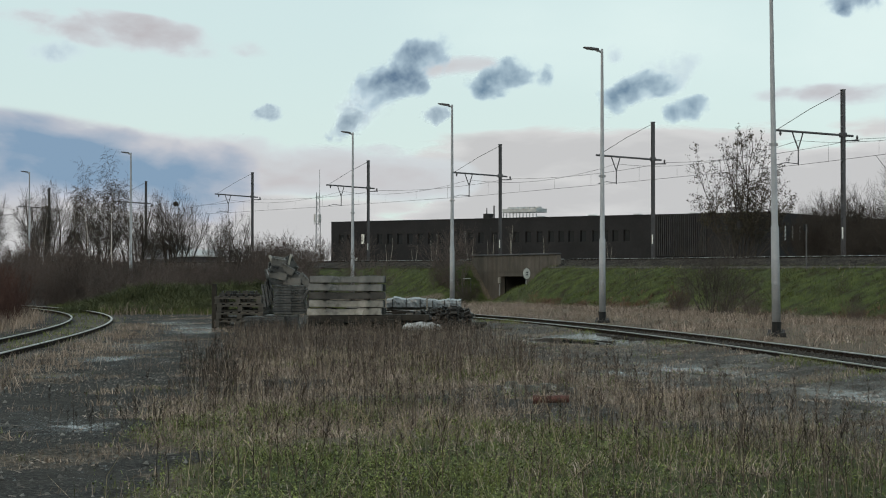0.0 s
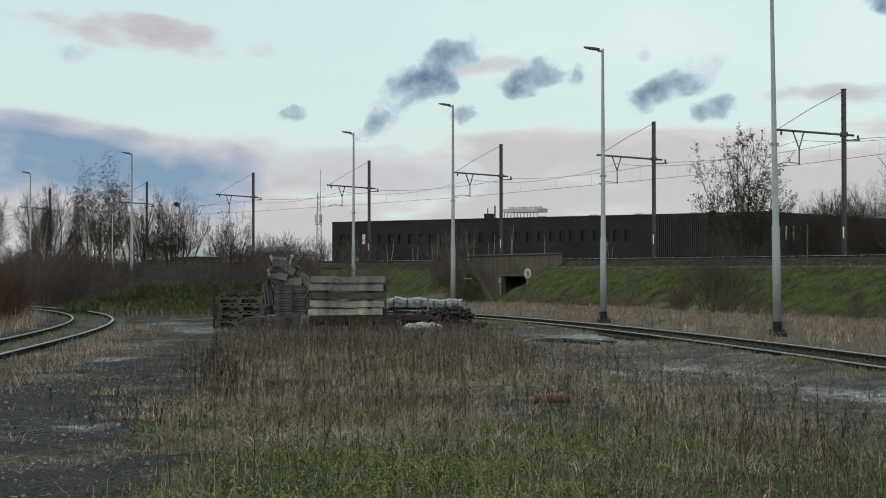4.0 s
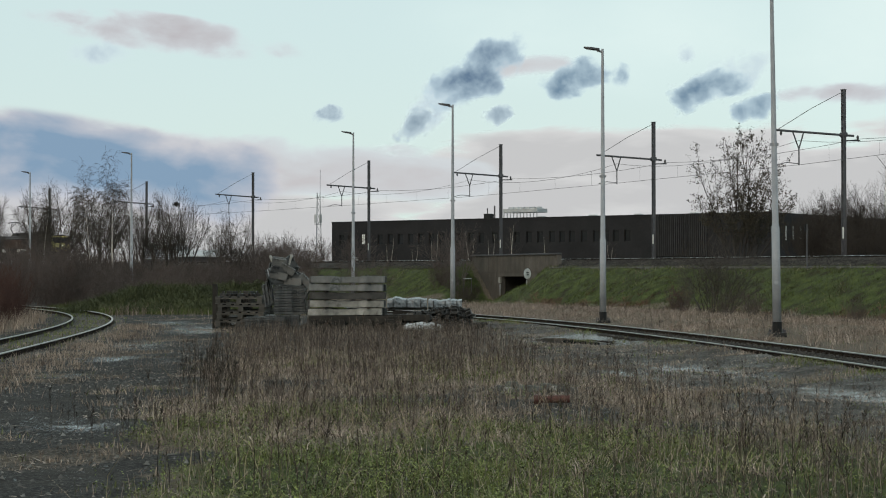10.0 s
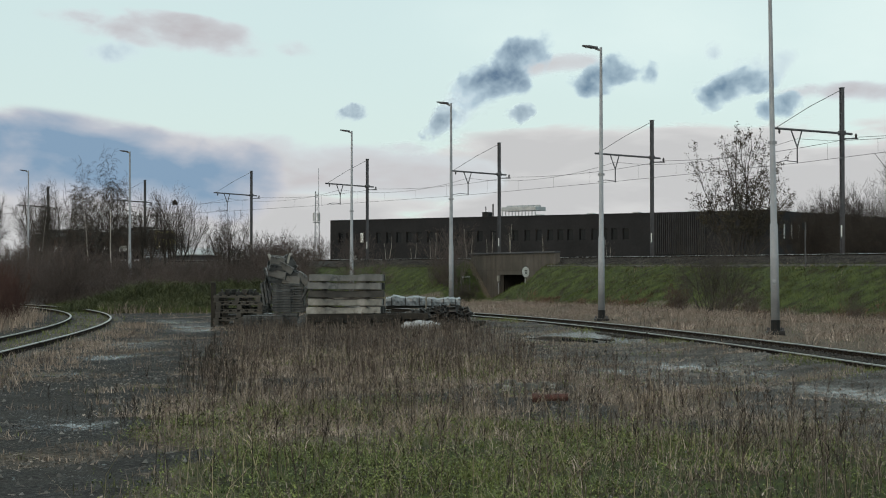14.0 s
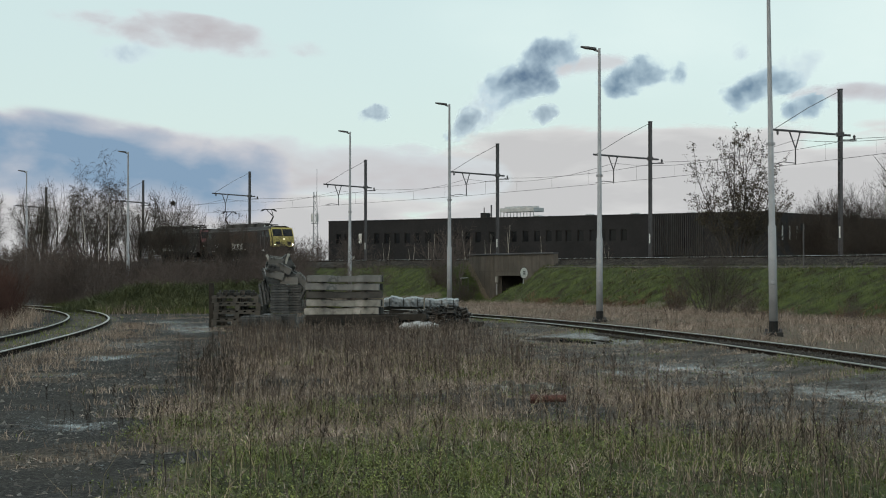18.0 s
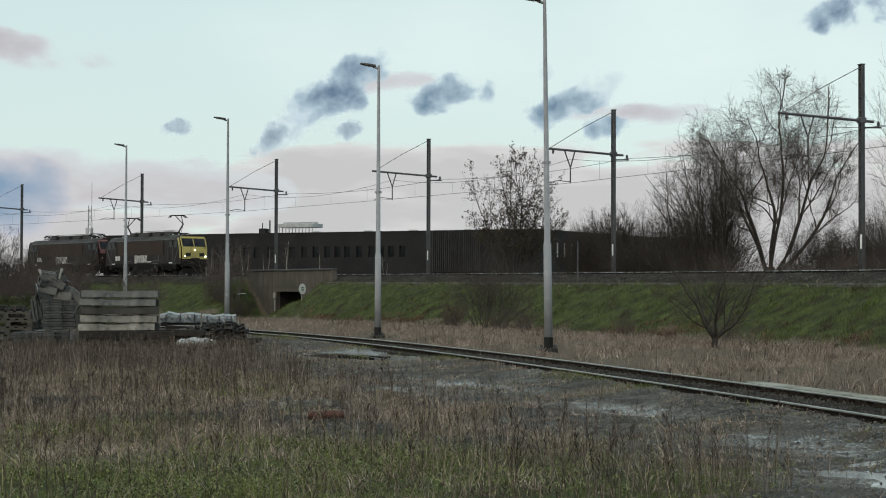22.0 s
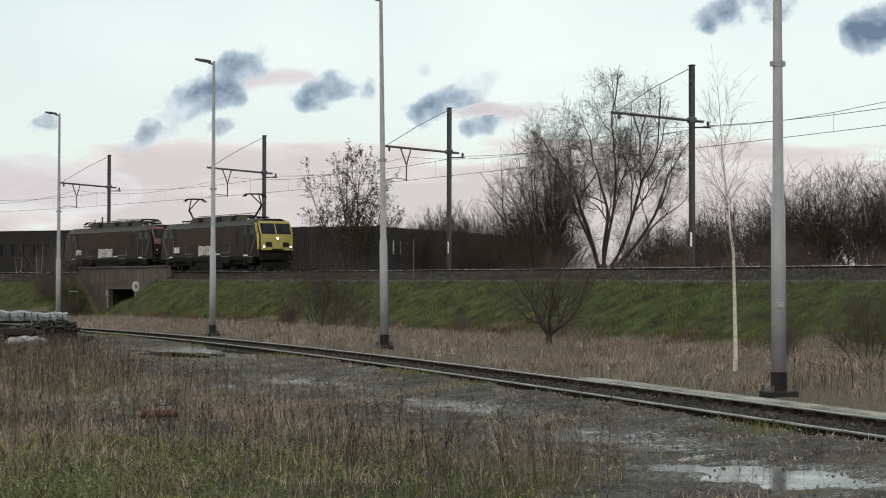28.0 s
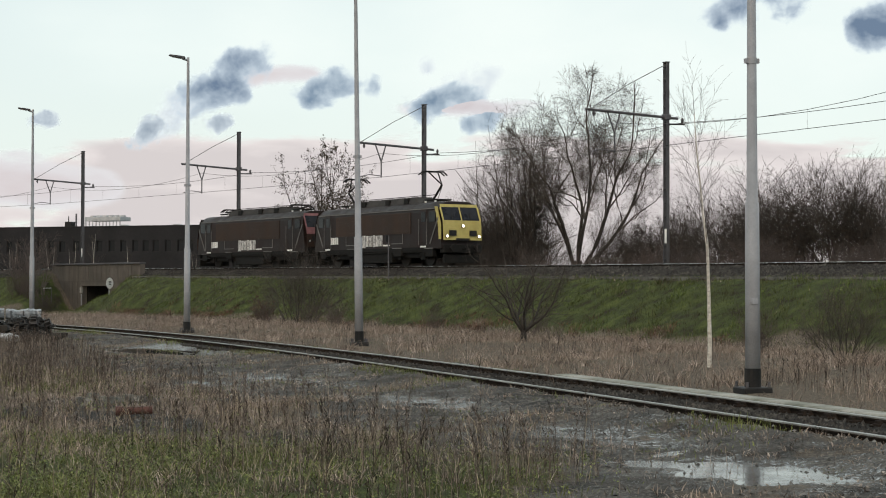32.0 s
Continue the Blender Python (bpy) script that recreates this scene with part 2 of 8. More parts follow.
def wob(x, y, s, seed=0.0):
    """Cheap smooth unevenness, about -1 to 1."""
    return (np.sin(x * s * 1.3 + seed) * np.cos(y * s + 1.7 * seed) + 0.6 * np.sin(x * s * 2.9 - y * s * 2.3 + 3 * seed)
            + 0.4 * np.cos(y * s * 5.1 + x * s * 4.3 + seed)) / 1.8


CULVERT_PHI = radians(23.98)
# puddles: middle, half width, half length, turn
PUDDLES = ((7.0, 15.9, 1.25, 2.0, 0.25), (6.9, 20.3, 0.9, 1.9, 0.2), (4.2, 49.5, 2.0, 4.6, 0.12), (5.0, 33.4, 0.8, 3.2, 0.3), (3.4, 31.8, 0.5, 1.8, 0.2), (6.2, 26.5, 0.7, 2.2, 0.2),
           (-8.3, 58.5, 1.1, 4.6, 0.15), (-8.1, 45.5, 0.8, 2.6, 0.1), (-7.3, 38.3, 0.7, 1.6, 0.0), (-7.0, 31.5, 0.55, 1.0, 0.1), (-4.3, 20.9, 0.3, 0.7, 0.0), (-10.2, 66.0, 0.8, 3.0, 0.2))


def height(x, y):
    dx, dy = x - BEND[0], y - BEND[1]
    off = RADIUS - TRACK_OFF - np.hypot(dx, dy)
    phi = np.arctan2(dy, dx)
    top = 2.55 + 1.4 * phi - 0.72
    shape = np.where(off > 0, 1 - smooth(4.0, 10.8, off + 0.5 * wob(x, y, 0.25, 2)), 1 - 0.55 * smooth(4.5, 9, -off))
    ends = smooth(-0.5, -0.3, phi) * (1 - smooth(1.1, 1.2, phi))
    # the ground dips towards the foot of the bank
    dip = 0.45 * np.where(off > 0, 1 - smooth(11, 23, off), 0) * (1 - shape) * ends
    # hollow in front of the underpass
    along = (phi - CULVERT_PHI) * RADIUS
    lane = along + 1.5 * np.clip(off - 3.5, 0, 30)
    cut = (1 - smooth(5.0, 9.0, np.abs(lane - 1.8))) * smooth(2.6, 3.4, off) * (1 - smooth(14, 20, off))
    floor = -0.5 + 0.25 * np.clip(3 - lane, 0, 5.5) * (1 - smooth(6.5, 11, off))
    floor = floor + 0.84 * np.clip(along - 4.0, 0, 5) * (1 - smooth(4.5, 10.5, off))
    # clear way under the track
    cut = np.maximum(cut, (1 - smooth(2.6, 3.7, np.abs(along + 0.1))) * smooth(-5.6, -5.0, off) * (1 - smooth(3.4, 6, off)))
    z = (top * shape * ends) * (1 - cut) - dip + floor * cut + 0.03 * wob(x, y, 0.9) + 0.016 * wob(x, y, 2.3, 1) + 0.016 * wob(x, y, 4.7, 2) + 0.007 * wob(x, y, 8.3, 5)
    # gravel heaped against the siding rail
    d = x - (SIDING[0] + np.clip(y, 0, 100) * (SIDING[1] + np.clip(y, 0, 100) * (SIDING[2] + np.clip(y, 0, 100) * SIDING[3])))
    z = z + (0.09 + 0.02 * wob(x, y, 3.1, 6)) * smooth(-2.6, -1.1, d) * (1 - smooth(-0.95, -0.7, d)) * smooth(5, 10, y) * (1 - smooth(80, 95, y))
    # shallow hollows that hold the rain
    for px, py, rx, ry, turn in PUDDLES:
        c, s_ = math.cos(turn), math.sin(turn)
        u, v = ((x - px) * c + (y - py) * s_) / rx, (-(x - px) * s_ + (y - py) * c) / ry
        z = z - (0.13 if py == 49.5 else 0.066) * np.exp(-(u * u + v * v) * 1.2)
    return z


def axis(zones, far):
    """Grid lines: (from, to, step) zones in a row, then ever wider steps to the horizon."""
    core = np.concatenate([np.arange(a, b - 1e-6, d) for a, b, d in zones] + [[zones[-1][1]]])
    left, right = [], []
    a, d = zones[0][0], zones[0][2]
    while a > -far:
        d *= 1.25
        a -= d
        left.append(a)
    b, d = zones[-1][1], zones[-1][2]
    while b < far:
        d *= 1.25
        b += d
        right.append(b)
    return np.array(left[::-1] + list(core) + right)


def weed_left(y):
    return np.interp(y, (11, 16, 20, 25, 33, 41, 57), (-2.3, -2.8, -3.3, -3.9, -4.4, -5.2, -6.5))


def weed_right(y):
    return np.interp(y, (11, 16, 20, 24, 30, 36, 41, 50), (3.5, 4.4, 4.8, 4.0, 2.7, 1.6, 0.8, 0.2))


def weed_cover(x, y):
    """1 in the field of dead weeds, 0 on the bare yard and the cart track."""
    w = 0.8 * wob(x, y, 0.55, 4)
    c = smooth(-0.4, 0.8, x - weed_left(y) + w) * (1 - smooth(-1.0, 1.0, x - weed_right(y) + 1.4 * w))
    # trodden gaps in the field
    for px, py, rx, ry in ((1.5, 23.2, 0.9, 2.2), (1.3, 27.4, 1.2, 1.3), (-0.5, 25.2, 1.5, 1.2), (-2.6, 29.0, 0.8, 1.4), (3.2, 20.5, 0.7, 1.2)):
        c = c * (1 - 0.9 * np.exp(-((x - px) / rx) ** 4 - ((y - py) / ry) ** 4))
    return c * (1 - smooth(37, 43, y + 2 * w))


def verge_cover(x, y):
    """1 on the strip of straw between the siding and the bank, and beyond the side track."""
    a = smooth(1.5, 2.3, x - np.polyval(SIDING[::-1], np.clip(y, 0, 110)) + 0.3 * wob(x, y, 1.1))
    b = 1 - smooth(-2.6, -1.6, x - np.polyval(SIDE_TRACK[::-1], np.clip(y, 20, 110)) + 0.4 * wob(x, y, 0.9))
    return np.maximum(a, b)


def wet_lie(x, y):
    """How much rain stands on the bare ground: most in and round the hollows."""
    w = 0.2 + 0.16 * smooth(-1, 2, x) + 0.26 * wob(x, y, 0.33, 3.3)
    for px, py, rx, ry, turn in PUDDLES:
        c, s_ = math.cos(turn), math.sin(turn)
        u, v = ((x - px) * c + (y - py) * s_) / rx, (-(x - px) * s_ + (y - py) * c) / ry
        w = np.maximum(w, 0.8 * np.exp(-(u * u + v * v) * 0.45))
    return np.clip(w, 0, 1)


def build_ground():
    xs = axis(((-40, -13, 0.7), (-13, 13, 0.25), (13, 44, 0.7)), 3200)
    ys = axis(((10, 42, 0.25), (42, 70, 0.45), (70, 170, 0.8)), 3200)
    X, Y = np.meshgrid(xs, ys)
    near = np.exp(-((X / 400) ** 2 + (Y / 500) ** 2))
    Z = height(X, Y) * np.where(near > 0.02, 1, 0) - 2.0 * smooth(600, 1500, np.hypot(X, Y))
    n, m = len(xs), len(ys)
    i = np.arange(n * m).reshape(m, n)
    faces = np.stack([i[:-1, :-1], i[:-1, 1:], i[1:, 1:], i[1:, :-1]], -1).reshape(-1, 4)
    me = np_mesh("ground", np.stack([X, Y, Z], -1).reshape(-1, 3), faces, ground_material(), True)
    off = RADIUS - TRACK_OFF - np.hypot(X - BEND[0], Y - BEND[1])
    bank = (1 - smooth(8.5, 10.5, off + 0.8 * wob(X, Y, 0.35, 5))) * smooth(3.4, 4.4, off + 0.2 * wob(X, Y, 0.8))
    island = 0.5 * smooth(0.12, 0.6, wob(X, Y, 0.7, 2.0) + 0.4 * wob(X, Y, 2.9, 8.0))
    weeds = np.maximum(np.maximum(weed_cover(X, Y), 0.9 * verge_cover(X, Y)), island)
    green = np.clip(bank + 0.7 * (1 - smooth(17, 22, Y + 1.5 * wob(X, Y, 0.5))) * weed_cover(X, Y), 0, 1)
    col = me.color_attributes.new("cover", "FLOAT_COLOR", "POINT")
    col.data.foreach_set("color", np.stack([weeds, green, wet_lie(X, Y), smooth(-1.0, 2.0, X - weed_right(np.clip(Y, 11, 50)) + 1.5)], -1).astype(np.float32).ravel())
    ob = new("ground", me)
    tagged(ob, "wet gravel yard with weedy soil and a grassy railway bank", "ground", kind="structure")


def ground_material():
    m = bpy.data.materials.new("yard_ground")
    m.use_nodes = True
    n, l = m.node_tree.nodes, m.node_tree.links
    b = n["Principled BSDF"]
    co = n.new("ShaderNodeTexCoord")

    def noise_at(s, d=6, r=0.6):
        k = n.new("ShaderNodeTexNoise")
        k.inputs["Scale"].default_value, k.inputs["Detail"].default_value, k.inputs["Roughness"].default_value = s, d, r
        l.new(co.outputs["Object"], k.inputs[0])
        return k.outputs[0]

    def ramp(fac, *stops):
        k = n.new("ShaderNodeValToRGB")
        e = k.color_ramp.elements
        e[0].position, e[0].color = stops[0][0], (*stops[0][1], 1)
        e[1].position, e[1].color = stops[-1][0], (*stops[-1][1], 1)
        for p, c in stops[1:-1]:
            e.new(p).color = (*c, 1)
        l.new(fac, k.inputs[0])
        return k.outputs[0]

    def mix(f, a, c):
        k = n.new("ShaderNodeMix")
        k.data_type = "RGBA"
        l.new(f, k.inputs[0]), l.new(a, k.inputs[6]), l.new(c, k.inputs[7])
        return k.outputs[2]

    def math_node(op, a, c):
        k = n.new("ShaderNodeMath")
        k.operation = op
        for i, v in enumerate((a, c)):
            if isinstance(v, (int, float)):
                k.inputs[i].default_value = v
            else:
                l.new(v, k.inputs[i])
        return k.outputs[0]

    at = n.new("ShaderNodeAttribute")
    at.attribute_name = "cover"
    sep = n.new("ShaderNodeSeparateColor")
    l.new(at.outputs["Color"], sep.inputs[0])
    blotch, mid, fine = noise_at(0.35), noise_at(2.2), noise_at(22, 4)
    gravel = ramp(fine, (0.36, (0.010, 0.010, 0.0105)), (0.5, (0.032, 0.031, 0.031)), (0.68, (0.13, 0.122, 0.113)))
    mud = ramp(mid, (0.3, (0.026, 0.024, 0.022)), (0.7, (0.07, 0.062, 0.054)))
    stones = noise_at(70, 2)
    pale_gravel = ramp(fine, (0.34, (0.03, 0.0285, 0.027)), (0.5, (0.105, 0.097, 0.088)), (0.68, (0.28, 0.26, 0.235)))
    lie = ramp(noise_at(1.3, 9, 0.75), (0.4, (0.1, 0.1, 0.1)), (0.52, (1, 1, 1)))
    gravel = mix(math_node("MULTIPLY", at.outputs["Alpha"], lie), gravel, pale_gravel)
    bare = mix(ramp(blotch, (0.4, (0, 0, 0)), (0.62, (0.75, 0.75, 0.75))), gravel, mud)
    soil = ramp(fine, (0.32, (0.06, 0.047, 0.037)), (0.5, (0.125, 0.1, 0.077)), (0.7, (0.25, 0.205, 0.16)))
    turf = ramp(noise_at(1.1), (0.34, (0.028, 0.024, 0.014)), (0.5, (0.05, 0.062, 0.021)), (0.68, (0.084, 0.104, 0.03)))
    edge = math_node("MULTIPLY_ADD", mid, 0.8)
    edge.node.inputs[2].default_value = -0.4

    def thr(v):
        s = math_node("ADD", v, edge)
        k = n.new("ShaderNodeMapRange")
        k.inputs[1].default_value, k.inputs[2].default_value = 0.35, 0.65
        l.new(s, k.inputs[0])
        return k.outputs[0]

    c = mix(thr(sep.outputs[0]), bare, soil)
    c = mix(thr(sep.outputs[1]), c, turf)
    l.new(c, b.inputs["Base Color"])
    # the bare yard is wet: glossy where it lies low
    pool = math_node("ADD", math_node("MULTIPLY", noise_at(2.3, 9, 0.72), 1.7), sep.outputs[2])
    pool = math_node("ADD", pool, math_node("MULTIPLY", math_node("SUBTRACT", 0.5, fine), 2.6))
    wet = n.new("ShaderNodeMapRange")
    wet.inputs[1].default_value, wet.inputs[2].default_value = 1.47, 1.7
    l.new(pool, wet.inputs[0])
    film = math_node("MULTIPLY", wet.outputs[0], math_node("SUBTRACT", 1.0, math_node("MAXIMUM", thr(sep.outputs[0]), sep.outputs[1])))
    dry = math_node("SUBTRACT", 0.92, math_node("MULTIPLY", film, 0.76))
    l.new(dry, b.inputs["Roughness"])
    l.new(math_node("MULTIPLY_ADD", film, 0.4), b.inputs["Specular IOR Level"])
    b.inputs["Specular IOR Level"].links[0].from_node.inputs[2].default_value = 0.15
    bp = n.new("ShaderNodeBump")
    bp.inputs["Strength"].default_value, bp.inputs["Distance"].default_value = 1.0, 0.06
    l.new(math_node("SUBTRACT", 1.0, math_node("MULTIPLY", film, 0.97)), bp.inputs["Strength"])
    l.new(math_node("ADD", fine, mid), bp.inputs["Height"]), l.new(bp.outputs[0], b.inputs["Normal"])
    return m


build_ground()
STILL = mat("still_rain_water", (0.010, 0.010, 0.009), (0.02, 0.019, 0.016), 0.6, 0.03, 0, grain=4.0, vary=0, wet=(0.015, 0.03), spec=0.5)
WATER = mat("rippled_rain_water", (0.016, 0.015, 0.013), (0.03, 0.028, 0.024), 1.4, 0.05, 0.03, grain=6.0, vary=0, wet=(0.05, 0.22), spec=0.5)
for k, (px, py, rx, ry, turn) in enumerate(PUDDLES):
    wide_ = 0.95 if k == 2 else 1.5
    c, s_ = wide_ * math.cos(turn), wide_ * math.sin(turn)
    rim = [(px + rx * math.cos(a) * c - ry * math.sin(a) * s_, py + rx * math.cos(a) * s_ + ry * math.sin(a) * c, -0.048 - 0.005 * (k % 3)) for a in np.linspace(0, 2 * math.pi, 40, endpoint=False)]
    pool = part("puddle", Geo().loft([[(x, y, z - 0.1) for x, y, z in rim], rim]), STILL if k == 2 else WATER)
    tagged(pool, "shallow rain puddle on the gravel, mirroring the sky", "puddle", kind="structure")


# ---- tracks ----
def sweep(path, profile):
    """A long solid: the profile (across to the right, up) carried along the path of (x, y, z)."""
    g, rings = Geo(), []
    for i, p in enumerate(path):
        a, b = Vector(path[max(i - 1, 0)]), Vector(path[min(i + 1, len(path) - 1)])
        t = (b - a).normalized()
        r = Vector((t.y, -t.x, 0)).normalized()
        rings.append([Vector(p) + r * u + Vector((0, 0, w)) for u, w in profile])
    return g.loft(rings)


RAIL_BODY = ((-0.07, -0.16), (0.07, -0.16), (0.07, -0.145), (0.015, -0.12), (0.015, -0.055), (0.036, -0.04), (0.036, -0.022),
             (-0.036, -0.022), (-0.036, -0.04), (-0.015, -0.055), (-0.015, -0.12), (-0.07, -0.145))
RAIL_HEAD = ((-0.036, -0.022), (0.036, -0.022), (0.036, -0.006), (0.026, 0.0), (-0.026, 0.0), (-0.036, -0.006))


def shifted(path, d):
    out = []
    for i, p in enumerate(path):
        a, b = Vector(path[max(i - 1, 0)]), Vector(path[min(i + 1, len(path) - 1)])
        t = (b - a).normalized()
        out.append((p[0] + t.y * d, p[1] - t.x * d, p[2]))
    return out


def lay_track(name, path, head, label):
    top = thing(name, Matrix(), label, "railway track", kind="structure")
    for d in (-0.7535, 0.7535):
        r = part("rail", sweep(shifted(path, d), RAIL_BODY), RUSTY, top, "rusty steel rail")
        part("rail_head", sweep(shifted(path, d), RAIL_HEAD), head, r, "worn bright running surface")
    return top


main_path = [(*on_bend(p, 0), rail_z(p)) for p in np.linspace(radians(-6), radians(56), 150)]
main_line = lay_track("main_track", main_path, SHINE, "main line track with bright worn rail heads on the bank")
ballast_profile = ((-4.3, -0.75), (4.1, -0.75), (3.6, -0.6), (1.9, -0.17), (-1.9, -0.17), (-3.6, -0.6))
bed_rings = []
for p in np.unique(np.concatenate([np.linspace(radians(-6), radians(56), 150), CULVERT_PHI + np.radians((-1.26, -1.25, 1.25, 1.26))])):
    tight = abs(p - CULVERT_PHI) < radians(1.255)
    bed_rings.append([(*on_bend(p, -(max(u, -3.3) if tight else u)), rail_z(p) + w) for u, w in ballast_profile])
bal = part("ballast", Geo().loft(bed_rings), BALLAST)
tagged(bal, "grey brown crushed stone ballast bed", "ballast", kind="structure")

# loose stones of the bed
br = np.random.default_rng(77)
nb_ = 60000
ph, of = np.radians(br.uniform(4, 30, nb_)), br.uniform(1.7, 4.6, nb_)
rad_ = RADIUS - TRACK_OFF - of
zt = 2.55 + 1.4 * ph + np.interp(of, (1.9, 3.6, 4.1, 4.7), (-0.17, -0.6, -0.74, -0.78))
sz_ = br.uniform(0.03, 0.075, nb_)
tet = np.array(((1, 0, -0.2), (-0.5, 0.87, -0.2), (-0.5, -0.87, -0.2), (0.1, 0.05, 0.9)))
pv = np.c_[BEND[0] + rad_ * np.cos(ph), BEND[1] + rad_ * np.sin(ph), zt][:, None] + (tet[None] + br.normal(0, 0.3, (nb_, 4, 3))) * sz_[:, None, None]
keep = ~((np.abs(ph - CULVERT_PHI) < radians(1.3)) & (of > 3.25))
pv, nb_ = pv[keep], int(keep.sum())
pf = (np.arange(nb_)[:, None, None] * 4 + np.array(((0, 1, 3), (1, 2, 3), (2, 0, 3)))[None]).reshape(-1, 3)
CRUSHED = mat("crushed_stone", (0.02, 0.0175, 0.0155), (0.085, 0.075, 0.066), 1.2, 0.95, 0, island=0.7)
tagged(new("ballast_stones", np_mesh("ballast_stones", pv.reshape(-1, 3), pf, CRUSHED)), "loose dark crushed stones on the ballast slope", "stones", kind="stuff")

duct_path = [(*on_bend(p, 4.35), rail_z(p) - 0.7) for p in np.linspace(radians(-4), radians(22.65), 90)]
duct = part("cable_duct", sweep(duct_path, ((-0.2, -0.15), (0.2, -0.15), (0.2, 0.05), (-0.2, 0.05))), CONCRETE_DARK)
tagged(duct, "low concrete cable duct along the shoulder of the bank", "cable duct", kind="structure")
yard_path = [(siding_x(y), y, 0.15) for y in np.linspace(4, 112, 110)]
siding = lay_track("siding_track", yard_path, DULL_HEAD, "siding track with dull rails set low in the yard")
KERB = mat("mossy_kerb", (0.14, 0.145, 0.115), (0.36, 0.355, 0.325), 1.2, 0.85, 0.3)
kerb_path = [(siding_x(y) + 1.06, y, 0.165) for y in np.linspace(4, 31, 28)]
kerb = part("kerb", sweep(kerb_path, ((-0.17, -0.25), (0.17, -0.25), (0.17, -0.02), (0.15, 0.0), (-0.15, 0.0), (-0.17, -0.02))), KERB)
tagged(kerb, "low pale concrete edging beside the siding rail", "kerb", kind="structure")
side_path = [(side_x(y), y, 0.15) for y in np.linspace(16, 112, 100)]
side_track = lay_track("side_track", side_path, DULL_HEAD, "side track curving away into the bushes")


def lay_ties(path, parent, material, z, step, y0, y1):
    """Sleepers under the rails, one object each."""
    me = Geo().box((0, 0, 0), (2.5, 0.25, 0.14)).mesh("sleeper", 0.015)
    me.materials.append(material)
    run, last = 0.0, Vector(path[0])
    for p in path[1:]:
        p = Vector(p)
        seg = p - last
        while run <= seg.length:
            q = last + seg * (run / seg.length)
            if y0 < q.y < y1:
                ob = part("sleeper", me, material, parent)
                ob.matrix_local = Matrix.Translation((q.x, q.y, q.z + z)) @ Matrix.Rotation(math.atan2(seg.y, seg.x) - math.pi / 2, 4, "Z")
            run += step
        run -= seg.length
        last = p


BED = mat("oily_track_bed", (0.014, 0.013, 0.012), (0.055, 0.05, 0.045), 3.0, 0.95, 1.0, grain=20, spec=0.05)
bed = part("track_bed", sweep([(x, y, 0.05) for x, y, z in yard_path], ((-0.8, -0.2), (0.88, -0.2), (0.88, 0.0), (-0.7, 0.0))), BED)
tagged(bed, "dark oily stone bed of the siding", "track bed", kind="structure")
lay_ties(yard_path, siding, TIE, -0.18, 0.6, 8, 75)
tr_ = np.random.default_rng(78)
nt_ = 9000
ty = tr_.uniform(10, 60, nt_)
tx = np.polyval(SIDING[::-1], ty) + tr_.uniform(-0.7, 0.7, nt_)
tv = np.c_[tx, ty, np.full(nt_, 0.05)][:, None] + (tet[None] + tr_.normal(0, 0.3, (nt_, 4, 3))) * tr_.uniform(0.018, 0.042, nt_)[:, None, None]
tf = (np.arange(nt_)[:, None, None] * 4 + np.array(((0, 1, 3), (1, 2, 3), (2, 0, 3)))[None]).reshape(-1, 3)
tagged(new("siding_stones", np_mesh("siding_stones", tv.reshape(-1, 3), tf, CRUSHED)), "dark crushed stones between the siding rails", "stones", kind="stuff")
chair_block = Geo().box((0, 0, 0), (0.2, 0.16, 0.07)).box((-0.05, 0, 0.05), (0.05, 0.14, 0.05)).box((0.05, 0, 0.05), (0.05, 0.14, 0.05)).mesh("rail_chair", 0.01)
chair_block.materials.append(RUSTY)
for k in range(90):
    y = 14 + 0.6 * k
    for d in (-0.68, 0.68):
        ch = part("rail_chair", chair_block, RUSTY, siding)
        ch.location = (siding_x(y) + d, y, 0.05)
lay_ties(side_path, side_track, TIMBER, -0.2, 0.6, 30, 75)
lay_ties(main_path, main_line, CONCRETE_DARK, -0.205, 0.6, 85, 165)


